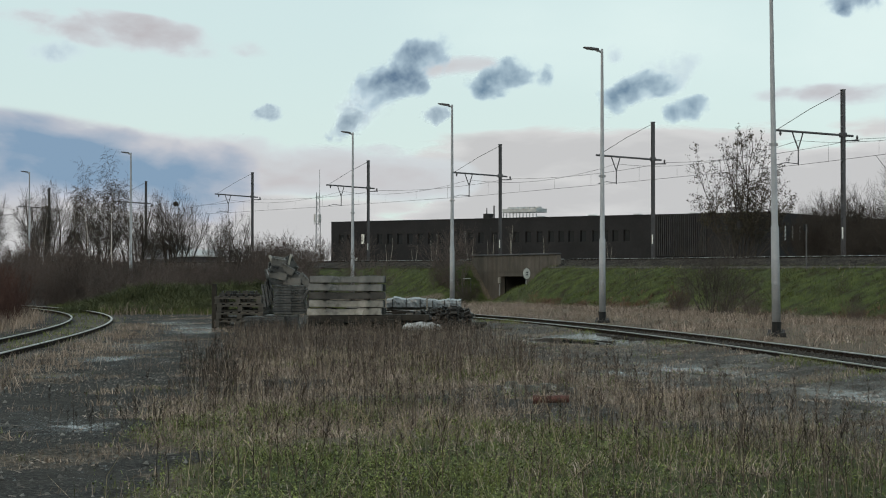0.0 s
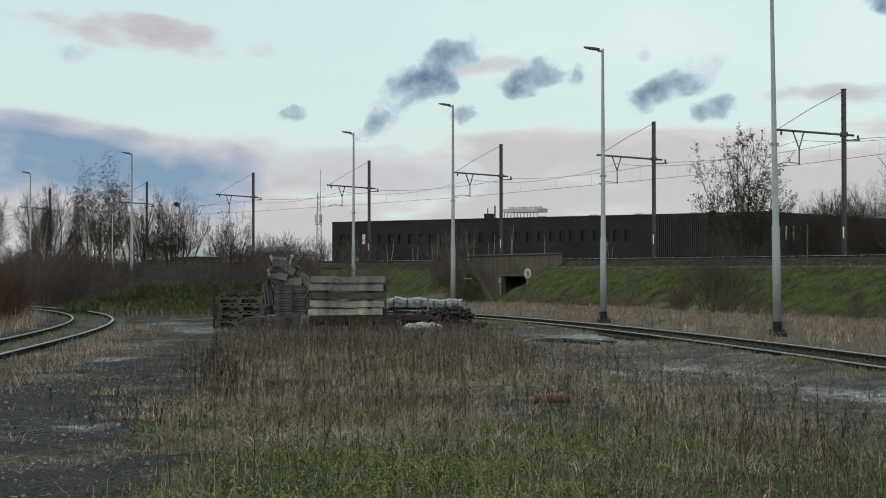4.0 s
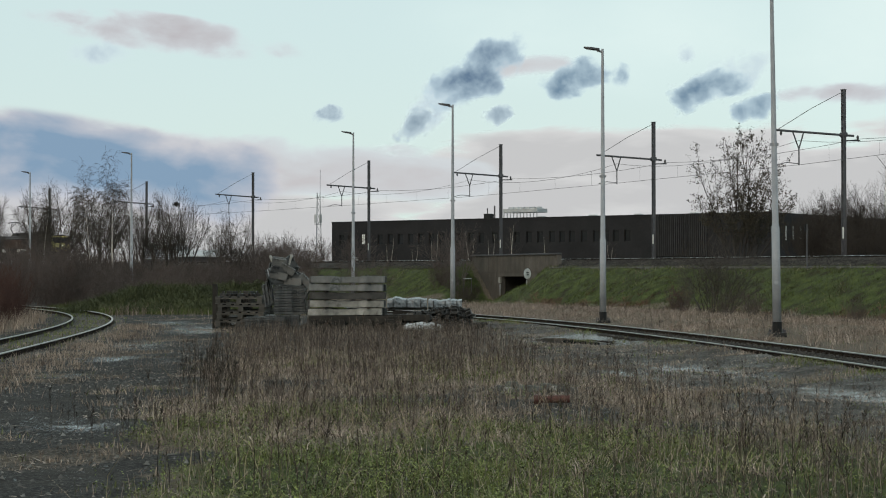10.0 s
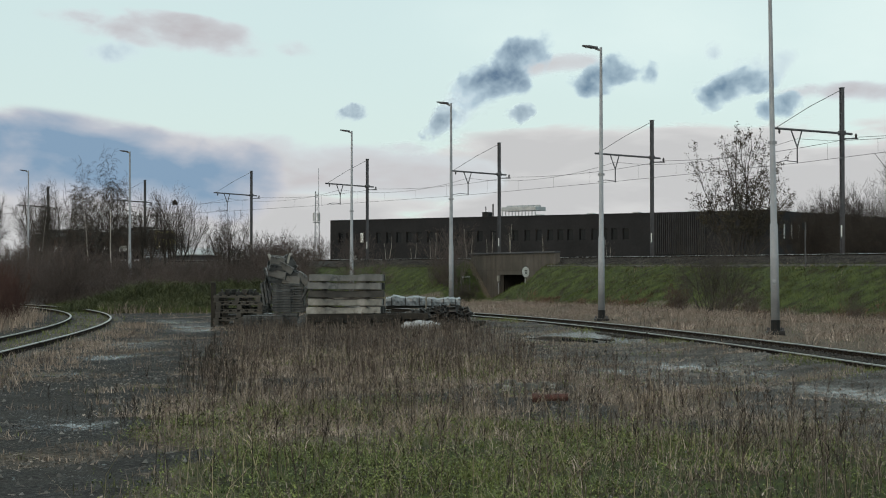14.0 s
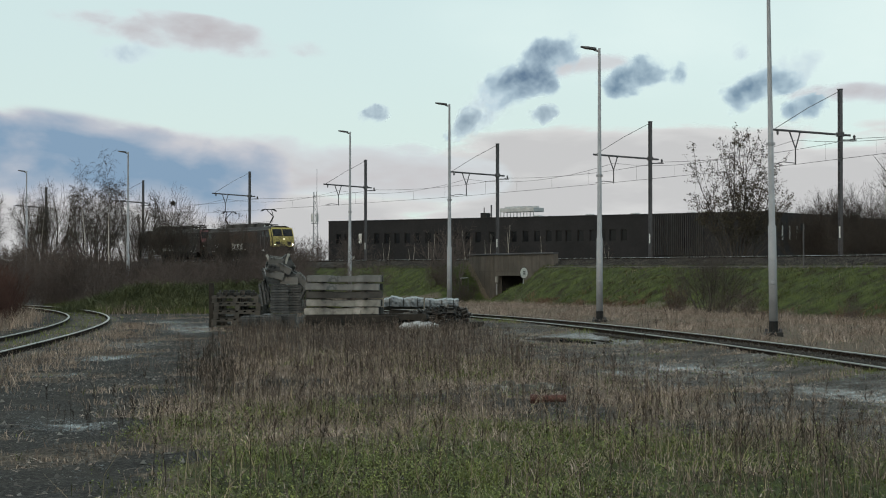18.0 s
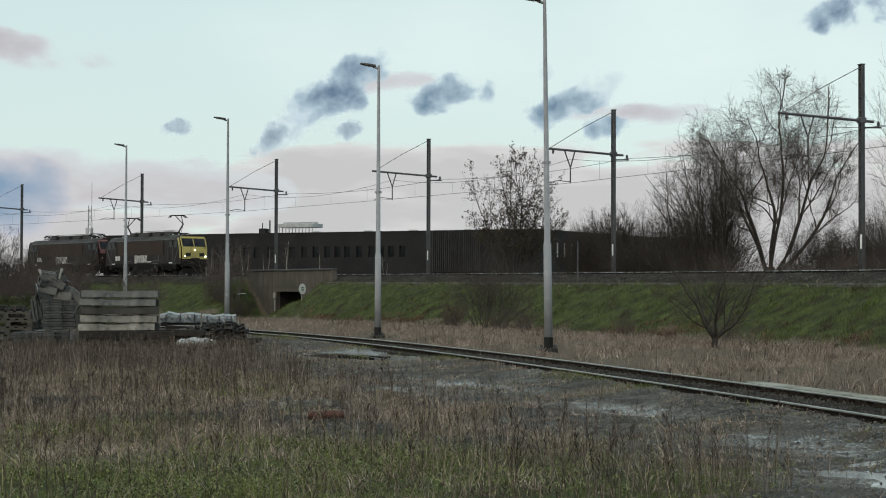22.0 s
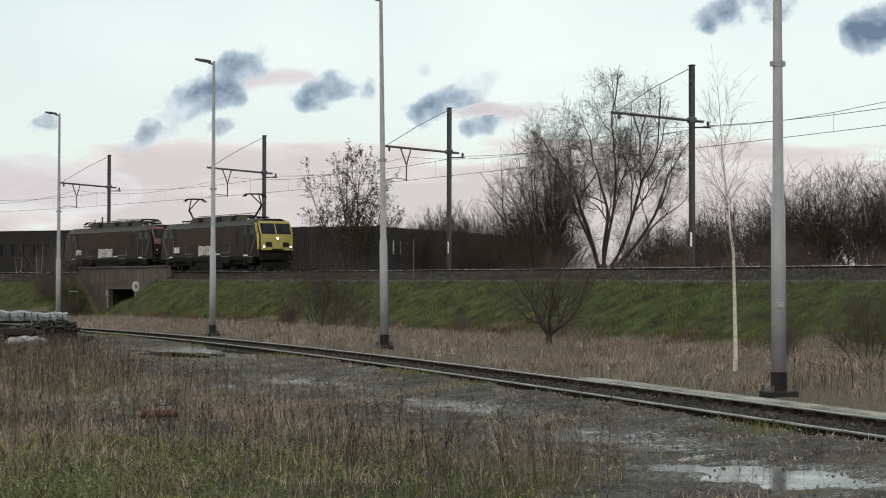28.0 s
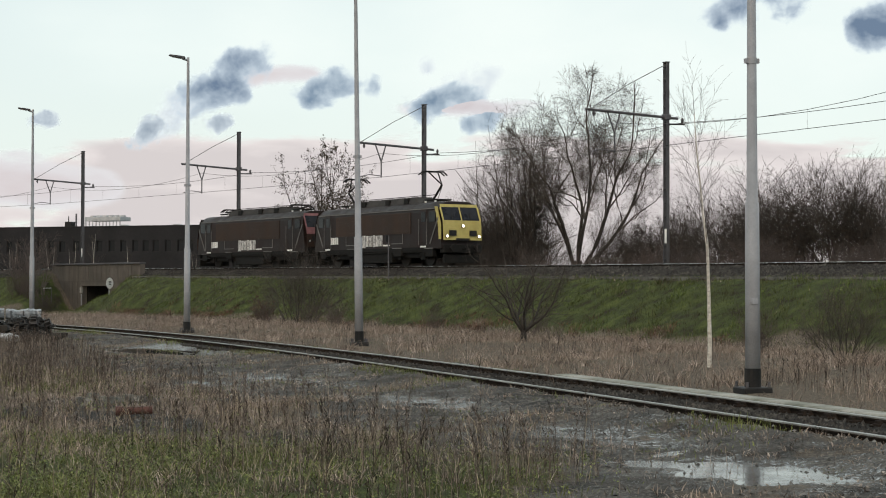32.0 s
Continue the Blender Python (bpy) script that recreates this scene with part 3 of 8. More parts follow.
# ---- catenary ----
def make_mast():
    """Mast of two channels with battens, a long arm over the track and a short stub; the track lies at -x."""
    t = thing("catenary_mast", Matrix(), "dark steel catenary mast with a long tubular arm", "mast", "masts along the main line")
    h = 10.95
    g = Geo()
    for s in (-0.13, 0.13):
        g.box((0, s, h / 2 - 0.6), (0.2, 0.05, h + 1.2))
    for k in range(15):
        g.box((0, 0, 0.4 + k * 0.74), (0.17, 0.24, 0.09))
    part("column", g, MAST, t)
    part("cap", Geo().box((0, 0, h + 0.01), (0.26, 0.36, 0.05)), MAST, t)
    part("foundation", Geo().box((0, 0, -0.7), (0.7, 0.7, 1.2)), CONCRETE_DARK, t, "concrete foot", 0.03)
    arm = part("arm", Geo().rod([(0.75, 0, 7.95), (-5.1, 0, 8.2)], 0.075, 8), MAST, t)
    part("clamp", Geo().box((0, 0, 8.0), (0.36, 0.42, 0.3)), MAST, arm, bevel=0.02)
    part("tie_wire", Geo().rod([(0, 0, h - 0.1), (-2.4, 0, h - 1.3), (-4.8, 0, 8.25)], 0.022, 5), WIRE, t, "slack stay wire")
    part("stub", Geo().rod([(-0.1, 0, 7.62), (1.2, 0, 7.66)], 0.05, 6), MAST, t)
    part("stub_insulator", Geo().rod([(1.05, 0, 7.66), (1.05, 0, 7.9), (1.05, 0, 8.0)], (0.05, 0.09, 0.03), 8), MAST, t)
    hang = part("hanger", Geo().rod([(-2.95, 0, 8.1), (-3.3, 0, 7.0), (-3.3, 0, 5.95)], 0.045, 6).rod([(-3.75, 0, 8.12), (-3.3, 0, 7.0)], 0.045, 6), MAST, t, "V shaped hanger")
    part("steady_arm", Geo().rod([(-3.3, 0, 6.05), (-4.2, 0, 6.12), (-4.9, 0, 5.95)], 0.03, 6), MAST, hang)
    part("insulator", Geo().rod([(-4.6, 0, 8.17), (-4.6, 0, 8.0), (-4.6, 0, 7.85)], (0.04, 0.09, 0.04), 8), MAST, t)
    part("number_plate", Geo().box((-0.12, -0.1, 1.6), (0.02, 0.16, 0.75)), WHITE, t, "small white plate")
    return t


MAST_PHI = [radians(a) for a in (6.2, 10.2, 14.17, 18.16, 22.2, 26.32, 30.54, 34.72, 38.89, 42.9, 46.9)]


def mast_pose(phi):
    x, y = on_bend(phi, -TRACK_OFF)
    return Matrix.Translation((x, y, rail_z(phi) - 0.05)) @ Matrix.Rotation(phi, 4, "Z")


mast = make_mast()
mast.matrix_world = mast_pose(MAST_PHI[0])
for a in MAST_PHI[1:]:
    copy_thing(mast, mast_pose(a))


def wires():
    """Overhead wires from mast to mast, with a sag, and droppers between them."""
    t = thing("overhead_line", Matrix(), "thin dark overhead wires with droppers above the main track", "wire", kind="structure")

    def span(off, z, sag, name, r, zag=0.0):
        for i, (a, b) in enumerate(zip(MAST_PHI, MAST_PHI[1:])):
            pts, s = [], (1 if i % 2 else -1) * zag
            for k in range(9):
                u = k / 8
                p = a + (b - a) * u
                A, B = Vector((*on_bend(a, off - s), rail_z(a) + z)), Vector((*on_bend(b, off + s), rail_z(b) + z))
                pts.append(A.lerp(B, u) - Vector((0, 0, 4 * sag * u * (1 - u))))
            part(name, Geo().rod(pts, r, 4), WIRE, t)

    span(0, 5.95, 0.0, "contact_wire", 0.014, 0.2)
    span(0, 7.5, 0.75, "carrier_wire", 0.013)
    span(-TRACK_OFF - 1.05, 7.7, 0.35, "feeder_wire", 0.015)
    for a, b in zip(MAST_PHI, MAST_PHI[1:]):
        for u in (0.15, 0.38, 0.62, 0.85):
            A, B = Vector((*on_bend(a, 0), rail_z(a))), Vector((*on_bend(b, 0), rail_z(b)))
            q = A.lerp(B, u)
            part("dropper", Geo().rod([q + Vector((0, 0, 5.95)), q + Vector((0, 0, 7.5 - 3.0 * u * (1 - u)))], 0.006, 4), WIRE, t)


wires()


# ---- yard lamps ----
def make_lamp():
    t = thing("yard_lamp", Matrix(), "tall grey steel yard lamp with a flat head", "street lamp", "lamps along the siding")
    h = 10.4
    part("pole", Geo().rod([(0, 0, 0.3), (0, 0, 3.2), (0, 0, 3.21), (0, 0, h - 0.25), (0, 0, h)], (0.128, 0.115, 0.094, 0.05, 0.048), 16), GALV, t, smooth=True)
    part("sleeve", Geo().rod([(0, 0, 0.0), (0, 0, 0.44)], 0.137, 16), BLACK, t, "black painted foot sleeve")
    part("base_plate", Geo().box((0, 0, 0.06), (0.5, 0.5, 0.14)), BLACK, t, bevel=0.02)
    for s in ((-1, -1), (-1, 1), (1, -1), (1, 1)):
        part("bolt", Geo().rod([(0.2 * s[0], 0.2 * s[1], 0.05), (0.2 * s[0], 0.2 * s[1], 0.22)], 0.025, 6), MAST, t)
    part("hatch", Geo().box((-0.02, -0.122, 1.55), (0.11, 0.05, 0.1)), GALV, t, "small cable hatch", 0.01)
    br = part("bracket", Geo().rod([(0, 0, 5.52), (0, 0, 5.62)], 0.088, 12), GALV, t)
    for s in (-1, 1):
        part("clip", Geo().box((0.1 * s, 0, 5.57), (0.05, 0.08, 0.08)), GALV, br)
    part("arm", Geo().rod([(0, 0, h - 0.12), (-0.22, 0, h - 0.05)], 0.045, 8), GALV, t)
    head = Geo().loft([[(-0.12, -0.1, h - 0.07), (-0.12, 0.1, h - 0.07), (-0.12, 0.1, h + 0.02), (-0.12, -0.1, h + 0.02)],
                       [(-0.45, -0.14, h - 0.03), (-0.45, 0.14, h - 0.03), (-0.45, 0.14, h + 0.06), (-0.45, -0.14, h + 0.06)],
                       [(-0.72, -0.1, h + 0.03), (-0.72, 0.1, h + 0.03), (-0.72, 0.1, h + 0.08), (-0.72, -0.1, h + 0.08)]])
    hd = part("lamp_head", head, MAST, t, "flat dark lamp head", 0.02)
    part("lens", Geo().box((-0.45, 0, h - 0.025), (0.3, 0.18, 0.02), Matrix.Rotation(-0.15, 3, "Y").inverted()), OFFWHITE, hd)
    return t


lamp = make_lamp()
LAMPS = ((6.03, 66.33), (9.64, 50.68), (11.84, 27.21), (0.46, 88.2), (-5.44, 105.3), (-21.9, 122.9), (-34.4, 145.7))
for i, (x, y) in enumerate(LAMPS):
    m = Matrix.Translation((x, y, float(height(np.array(x), np.array(y))) - 0.02)) @ Matrix.Rotation(radians((3, -4, 2, 0, 5, -3, 4)[i]), 4, "Z") @ Matrix.Rotation(radians((0, -0.75, -0.1, 0, 0.1, 0, 0)[i]), 4, "Y")
    if i == 0:
        lamp.matrix_world = m
    else:
        copy_thing(lamp, m)


# ---- long black brick building behind the line ----
def wall_with_holes(length, height_, thick, holes, z0=0.0):
    """A wall along +x, its face at y = 0, with rectangular openings (x0, x1, z0, z1) cut right through."""
    xs = sorted({0.0, length, *(h[0] for h in holes), *(h[1] for h in holes)})
    zs = sorted({z0, height_, *(h[2] for h in holes), *(h[3] for h in holes)})
    nx, nz = len(xs), len(zs)

    def solid(i, k):
        if not (0 <= i < nx - 1 and 0 <= k < nz - 1):
            return False
        mx, mz = (xs[i] + xs[i + 1]) / 2, (zs[k] + zs[k + 1]) / 2
        return not any(h[0] < mx < h[1] and h[2] < mz < h[3] for h in holes)

    def v(i, k, b):
        return (i * nz + k) * 2 + b
    verts = [(x_, y_, z_) for x_ in xs for z_ in zs for y_ in (0.0, thick)]
    faces = []
    for i in range(nx - 1):
        for k in range(nz - 1):
            if not solid(i, k):
                continue
            faces += [(v(i, k, 0), v(i + 1, k, 0), v(i + 1, k + 1, 0), v(i, k + 1, 0)), (v(i, k, 1), v(i, k + 1, 1), v(i + 1, k + 1, 1), v(i + 1, k, 1))]
            for di, dk, p, q in ((-1, 0, (i, k), (i, k + 1)), (1, 0, (i + 1, k), (i + 1, k + 1)), (0, -1, (i, k), (i + 1, k)), (0, 1, (i, k + 1), (i + 1, k + 1))):
                if not solid(i + di, k + dk):
                    faces.append((v(*p, 0), v(*q, 0), v(*q, 1), v(*p, 1)))
    return Geo().add(verts, faces)


LONG = 64.4
b_pose = Matrix.Translation((-14.9, 233.7, 0)) @ Matrix.Rotation(math.atan2(-38.0, 52.0), 4, "Z")
hall = thing("factory_building", b_pose, "long low black brick factory with a row of narrow windows", "building")
window_x = (1.3, 2.75, 5.0, 7.75, 9.45, 11.1, 12.75, 14.4, 16.1, 17.65, 20.65, 22.3, 23.9, 25.95, 29.25, 31.0, 32.65, 34.35, 35.8, 37.2, 38.9, 40.6, 41.95, 43.35, 44.9)
holes = [(w, w + 0.85, 5.75, 7.15) for w in window_x]
for k in range(5):
    holes.append((4.0 + 3.3 * k, 5.1 + 3.3 * k, 2.9, 3.6))
g = wall_with_holes(LONG, 8.8, 0.4, holes, -0.5)
part("front_wall", g, BRICK, hall)
side = wall_with_holes(42, 8.8, 0.4, [(9.0 + 3.2 * k, 9.9 + 3.2 * k, 5.75, 7.15) for k in range(8)], -0.5)
sw = part("side_wall", side, BRICK, hall)
sw.matrix_local = Matrix.Translation((LONG - 0.4, 0.4, 0)) @ Matrix.Rotation(math.pi / 2, 4, "Z") @ Matrix.Scale(-1, 4, (0, 1, 0))
part("back_wall", Geo().box((LONG / 2, 40, 4.1), (LONG, 0.4, 9.2)), BRICK, hall)
part("end_wall", Geo().box((0.2, 20.2, 4.1), (0.4, 39.2, 9.2)), BRICK, hall)
part("roof", Geo().box((LONG / 2, 20.2, 8.5), (LONG - 0.9, 39.2, 0.3)), BLACK, hall, "flat dark roof")
part("coping", Geo().box((LONG / 2, 0.2, 8.84), (LONG + 0.1, 0.52, 0.08)), BLACK, hall, "dark metal coping")
for h in holes:
    fr = part("window", Geo().box(((h[0] + h[1]) / 2, 0.2, h[2] + 0.03), (h[1] - h[0], 0.2, 0.06))
              .box(((h[0] + h[1]) / 2, 0.2, h[3] - 0.03), (h[1] - h[0], 0.2, 0.06))
              .box((h[0] + 0.03, 0.2, (h[2] + h[3]) / 2), (0.06, 0.2, h[3] - h[2] - 0.12))
              .box((h[1] - 0.03, 0.2, (h[2] + h[3]) / 2), (0.06, 0.2, h[3] - h[2] - 0.12)), BLACK, hall, "narrow dark window")
    part("pane", Geo().box(((h[0] + h[1]) / 2, 0.22, (h[2] + h[3]) / 2), (h[1] - h[0] - 0.12, 0.03, h[3] - h[2] - 0.12)), GLASSY, fr)
part("lit_blind", Geo().box((5.42, -0.02, 6.5), (0.45, 0.05, 1.25)), WHITE, hall, "white blind in a window")
part("meter_box", Geo().box((4.3, -0.12, 3.9), (0.5, 0.3, 0.55)), WHITE, hall, "white box on the wall")
lou = part("louvre_screen", Geo().box((52.6, -0.05, 6.4), (6.4, 0.06, 4.9)), BLACK, hall, "screen of upright slats")
for k in range(24):
    part("slat", Geo().box((49.6 + k * 0.27, -0.16, 6.4), (0.1, 0.16, 4.8)), SLAT, lou)
ch = part("chimney", Geo().box((24.4, 1.5, 9.1), (0.9, 0.9, 0.8)), BLACK, hall)
part("flue", Geo().rod([(24.2, 1.5, 9.4), (24.2, 1.5, 10.2)], 0.06, 6), BLACK, ch)
part("pipe", Geo().rod([(25.3, 1.5, 8.6), (25.3, 1.5, 10.5)], 0.1, 8), MAST, hall)
for k in range(4):
    part("skylight", Geo().box((30 + 7 * k + 0.6 * (k % 2), 5, 8.95), (0.9, 0.9, 0.5)), OFFWHITE, hall, bevel=0.05)
for k in range(4):
    part("pale_post", Geo().box((LONG + 0.1, 2.4 + 1.95 * k, 6.5), (0.1, 0.2, 1.6)), OFFWHITE, hall)

cooler = thing("cooling_plant", b_pose @ Matrix.Translation((26.9, 6, 8.65)), "row of pale grey rooftop cooling units on steel legs", "cooling unit")
part("cabinet", Geo().box((0, 0, 1.3), (5.2, 2.4, 0.5)), OFFWHITE, cooler, bevel=0.03)
for k in range(6):
    part("fan_cowl", Geo().rod([(-2.15 + 0.86 * k, 0, 1.55), (-2.15 + 0.86 * k, 0, 1.78)], (0.4, 0.36), 12), OFFWHITE, cooler)
for k in range(11):
    part("leg", Geo().box((-2.5 + 0.5 * k, -1.1, 0.52), (0.1, 0.1, 1.05)), OFFWHITE, cooler)


# ---- underpass through the bank ----
u_pose = Matrix.Translation((*on_bend(CULVERT_PHI, 3.5), 0)) @ Matrix.Rotation(CULVERT_PHI, 4, "Z")
# near-black concrete: the passage's shade is put into its colour
SHADED_CONC = mat("shade_dark_concrete", (0.012, 0.011, 0.011), (0.03, 0.028, 0.026), 1.0, 0.8, 0.2)
under = thing("underpass", u_pose, "weathered board marked concrete underpass wall with a dark opening", "underpass", kind="structure")
# local: +x away from the yard, +y along the line to the far side
ztop = rail_z(CULVERT_PHI) + 0.32
part("headwall", Geo().box((0.2, 5.25, ztop / 2 - 0.75), (0.4, 5.9, ztop + 1.5)).box((0.2, -5.25, ztop / 2 - 0.75), (0.4, 5.5, ztop + 1.5)).box((0.2, -0.1, (ztop + 1.68) / 2), (0.4, 4.8, ztop - 1.68)), WALL_CONC, under)
part("parapet", Geo().box((0.15, 0.1, ztop + 0.05), (0.55, 16.3, 0.13)), MAST, under, "dark weathered coping", 0.02)
part("beam", Geo().box((-0.012, 0.1, 2.05), (0.03, 16.0, 0.07)), WALL_CONC, under)
for k in range(34):
    part("board_mark", Geo().box((-0.01, -7.9 + 0.48 * k, ztop - 0.7), (0.026, 0.05, 1.25)), WALL_CONC, under)
for k in range(11):
    part("board_mark", Geo().box((-0.01, 2.75 + 0.5 * k, 0.6), (0.026, 0.05, 2.8)), WALL_CONC, under)
part("roof_slab", Geo().box((4.2, -0.1, 1.87), (7.4, 5.0, 0.35)), SHADED_CONC, under)
for s in (-2.65, 2.45):
    part("side_wall", Geo().box((4.2, s, 0.5), (7.4, 0.3, 3.2)), SHADED_CONC, under)
# black sheet across the passage stands for the shade at its end
part("back_panel", Geo().box((7.6, -0.1, 0.4), (0.2, 5.0, 3.0)), BLACK, under, "black sheet painted in for the shade inside")

sign_m = Matrix.Translation((6.77, 142.84, -0.05)) @ Matrix.Rotation(radians(47), 4, "Z")
sign = thing("round_sign", sign_m, "round pale sign with a dark rim on a post", "sign")
part("post", Geo().rod([(0, 0, -0.4), (0, 0, 1.75)], 0.04, 8), GALV, sign)
d = part("disc", Geo().rod([(0, -0.05, 1.95), (0, -0.08, 1.95)], 0.44, 20), WHITE, sign)
part("rim", Geo().rod([(0, -0.045, 1.95), (0, -0.06, 1.95)], 0.47, 20), MAST, d, "dark rim")
for k, w in ((0.1, 0.3), (-0.08, 0.24)):
    part("marking", Geo().box((0, -0.09, 1.95 + k), (w, 0.02, 0.1)), MAST, d)
box_m = u_pose @ Matrix.Translation((-0.2, 2.12, 0.95))
jb = thing("junction_box", box_m, "small pale box fixed beside the opening", "box")
part("case", Geo().box((0, 0, 0.4), (0.2, 0.26, 0.5)), CONCRETE, jb, bevel=0.02)
part("conduit", Geo().rod([(0, 0, -0.9), (0, 0, 0.05)], 0.04, 6), GALV, jb)

# ---- radio tower, far off ----
tower = thing("radio_tower", Matrix.Translation((-30.0, 418.9, 0)), "far slender lattice radio mast with antennas", "tower")
g = Geo()
for a in range(3):
    c, s = math.cos(a * 2.094), math.sin(a * 2.094)
    g.rod([(1.0 * c, 1.0 * s, 0), (0.45 * c, 0.45 * s, 21.5)], 0.09, 5)
part("legs", g, GALV, tower)
g = Geo()
for k in range(14):
    r0, r1 = 1 - 0.55 * k / 14, 1 - 0.55 * (k + 1) / 14
    for a in range(3):
        c, s = math.cos(a * 2.094), math.sin(a * 2.094)
        c2, s2 = math.cos((a + 1) * 2.094), math.sin((a + 1) * 2.094)
        g.rod([(r0 * c, r0 * s, 1.5 * k), (r1 * c2, r1 * s2, 1.5 * k + 1.5)], 0.05, 4)
part("lattice", g, GALV, tower)
part("whip", Geo().rod([(0.5, 0, 21), (0.5, 0, 27)], 0.06, 5), GALV, tower)
for k in range(6):
    part("antenna", Geo().box((0.75 * math.cos(k * 1.047), 0.75 * math.sin(k * 1.047), 15.3), (0.26, 0.26, 2.0)), OFFWHITE, tower)
part("platform", Geo().rod([(0, 0, 13.9), (0, 0, 14.05)], 0.95, 10), GALV, tower)

# ---- roofs behind the bushes ----
shed = thing("far_shed", Matrix.Translation((-31.2, 225, 0)) @ Matrix.Rotation(0.12, 4, "Z"), "low far shed with a pale metal roof", "shed")
part("wall_block", Geo().box((0, 0, 2.0), (5.6, 7, 4.2)), MAST, shed)
part("roof", Geo().loft([[(-3.1, -4, 4.1), (-3.1, 4, 4.1), (-3.1, 4, 4.25), (-3.1, 0, 5.05), (-3.1, -4, 4.25)],
                         [(3.1, -4, 4.1), (3.1, 4, 4.1), (3.1, 4, 4.25), (3.1, 0, 5.05), (3.1, -4, 4.25)]]), OFFWHITE, shed, "pale sheet metal roof")
cot = thing("far_house", Matrix.Translation((-35.6, 226, 0)) @ Matrix.Rotation(0.05, 4, "Z"), "low far house with rows of wet roof tiles", "house")
part("wall_block", Geo().box((0, 0, 1.8), (4.6, 6, 3.8)), MAST, cot)
rf = part("roof", Geo().loft([[(-2.6, -3.5, 3.6), (-2.6, 3.5, 3.6), (-2.6, 3.5, 3.75), (-2.6, 0, 5.7), (-2.6, -3.5, 3.75)],
                              [(2.6, -3.5, 3.6), (2.6, 3.5, 3.6), (2.6, 3.5, 3.75), (2.6, 0, 5.7), (2.6, -3.5, 3.75)]]), MAST, cot, "dark pitched roof")
for k in range(7):
    part("roof_batten", Geo().box((0, -3.3 + 0.47 * k, 3.93 + 0.262 * k), (5.2, 0.2, 0.05), Matrix.Rotation(0.5, 3, "X")), GALV, rf)

# ---- bare trees and shrubs ----
def unit(a):
    return a / np.maximum(np.linalg.norm(a, axis=-1, keepdims=True), 1e-9)


def limbs(r, base, way, length, r0, r1, k, wander, up):
    """Many crooked limbs at once: base and way (n, 3), length, r0, r1 (n,); k joints each; up: bends to the sky (or to the ground)."""
    n = len(base)
    pts, w = [base], unit(way)
    for i in range(k - 1):
        w = unit(w + r.normal(0, wander, (n, 3)) + np.array((0, 0, up)))
        pts.append(pts[-1] + w * (length / (k - 1))[:, None])
    u = np.linspace(0, 1, k)[None]
    return np.stack(pts, 1), r0[:, None] * (1 - u) + r1[:, None] * u


def sprout(r, P, R, per, angle, ratio, lo=0.25, hi=1.0, thin=0.5, spread=0.4):
    """Where the next limbs start on the limbs P, their way, length and girth."""
    n, k, _ = P.shape
    i = np.repeat(np.arange(n), per)
    u = r.uniform(lo, hi, len(i)) * (k - 1.001)
    j = u.astype(int)
    f = (u - j)[:, None]
    base = P[i, j] * (1 - f) + P[i, j + 1] * f
    t = unit(P[i, j + 1] - P[i, j])
    side = unit(np.cross(t, r.normal(0, 1, t.shape)))
    a = np.radians(angle) * r.uniform(1 - spread, 1 + spread, len(i))[:, None]
    way = t * np.cos(a) + side * np.sin(a)
    full = np.linalg.norm(P[:, -1] - P[:, 0], axis=1)[i]
    length = full * ratio * r.uniform(0.6, 1.2, len(i)) * (1.15 - 0.6 * u / (k - 1))
    girth = (R[i, j] * (1 - f[:, 0]) + R[i, j + 1] * f[:, 0]) * thin
    return base, way, length, girth


def tubes(P, R, n):
    b, k, _ = P.shape
    t = unit(np.gradient(P, axis=1))
    ref = np.where(np.abs(t[..., 2:3]) < 0.9, np.array((0, 0, 1.0)), np.array((1.0, 0, 0)))
    a = unit(np.cross(t, ref))
    c = np.cross(t, a)
    ang = np.arange(n) * 2 * math.pi / n
    V = P[:, :, None] + R[:, :, None, None] * (a[:, :, None] * np.cos(ang)[:, None] + c[:, :, None] * np.sin(ang)[:, None])
    i = np.arange(b * k * n).reshape(b, k, n)
    nx = np.roll(i, -1, 2)
    F = np.stack([i[:, :-1], nx[:, :-1], nx[:, 1:], i[:, 1:]], -1).reshape(-1, 4)
    return V.reshape(-1, 3), F


def joined(list_):
    vs, fs, n = [], [], 0
    for v, f in list_:
        vs.append(v)
        fs.append(f + n)
        n += len(v)
    return np.concatenate(vs), np.concatenate(fs)


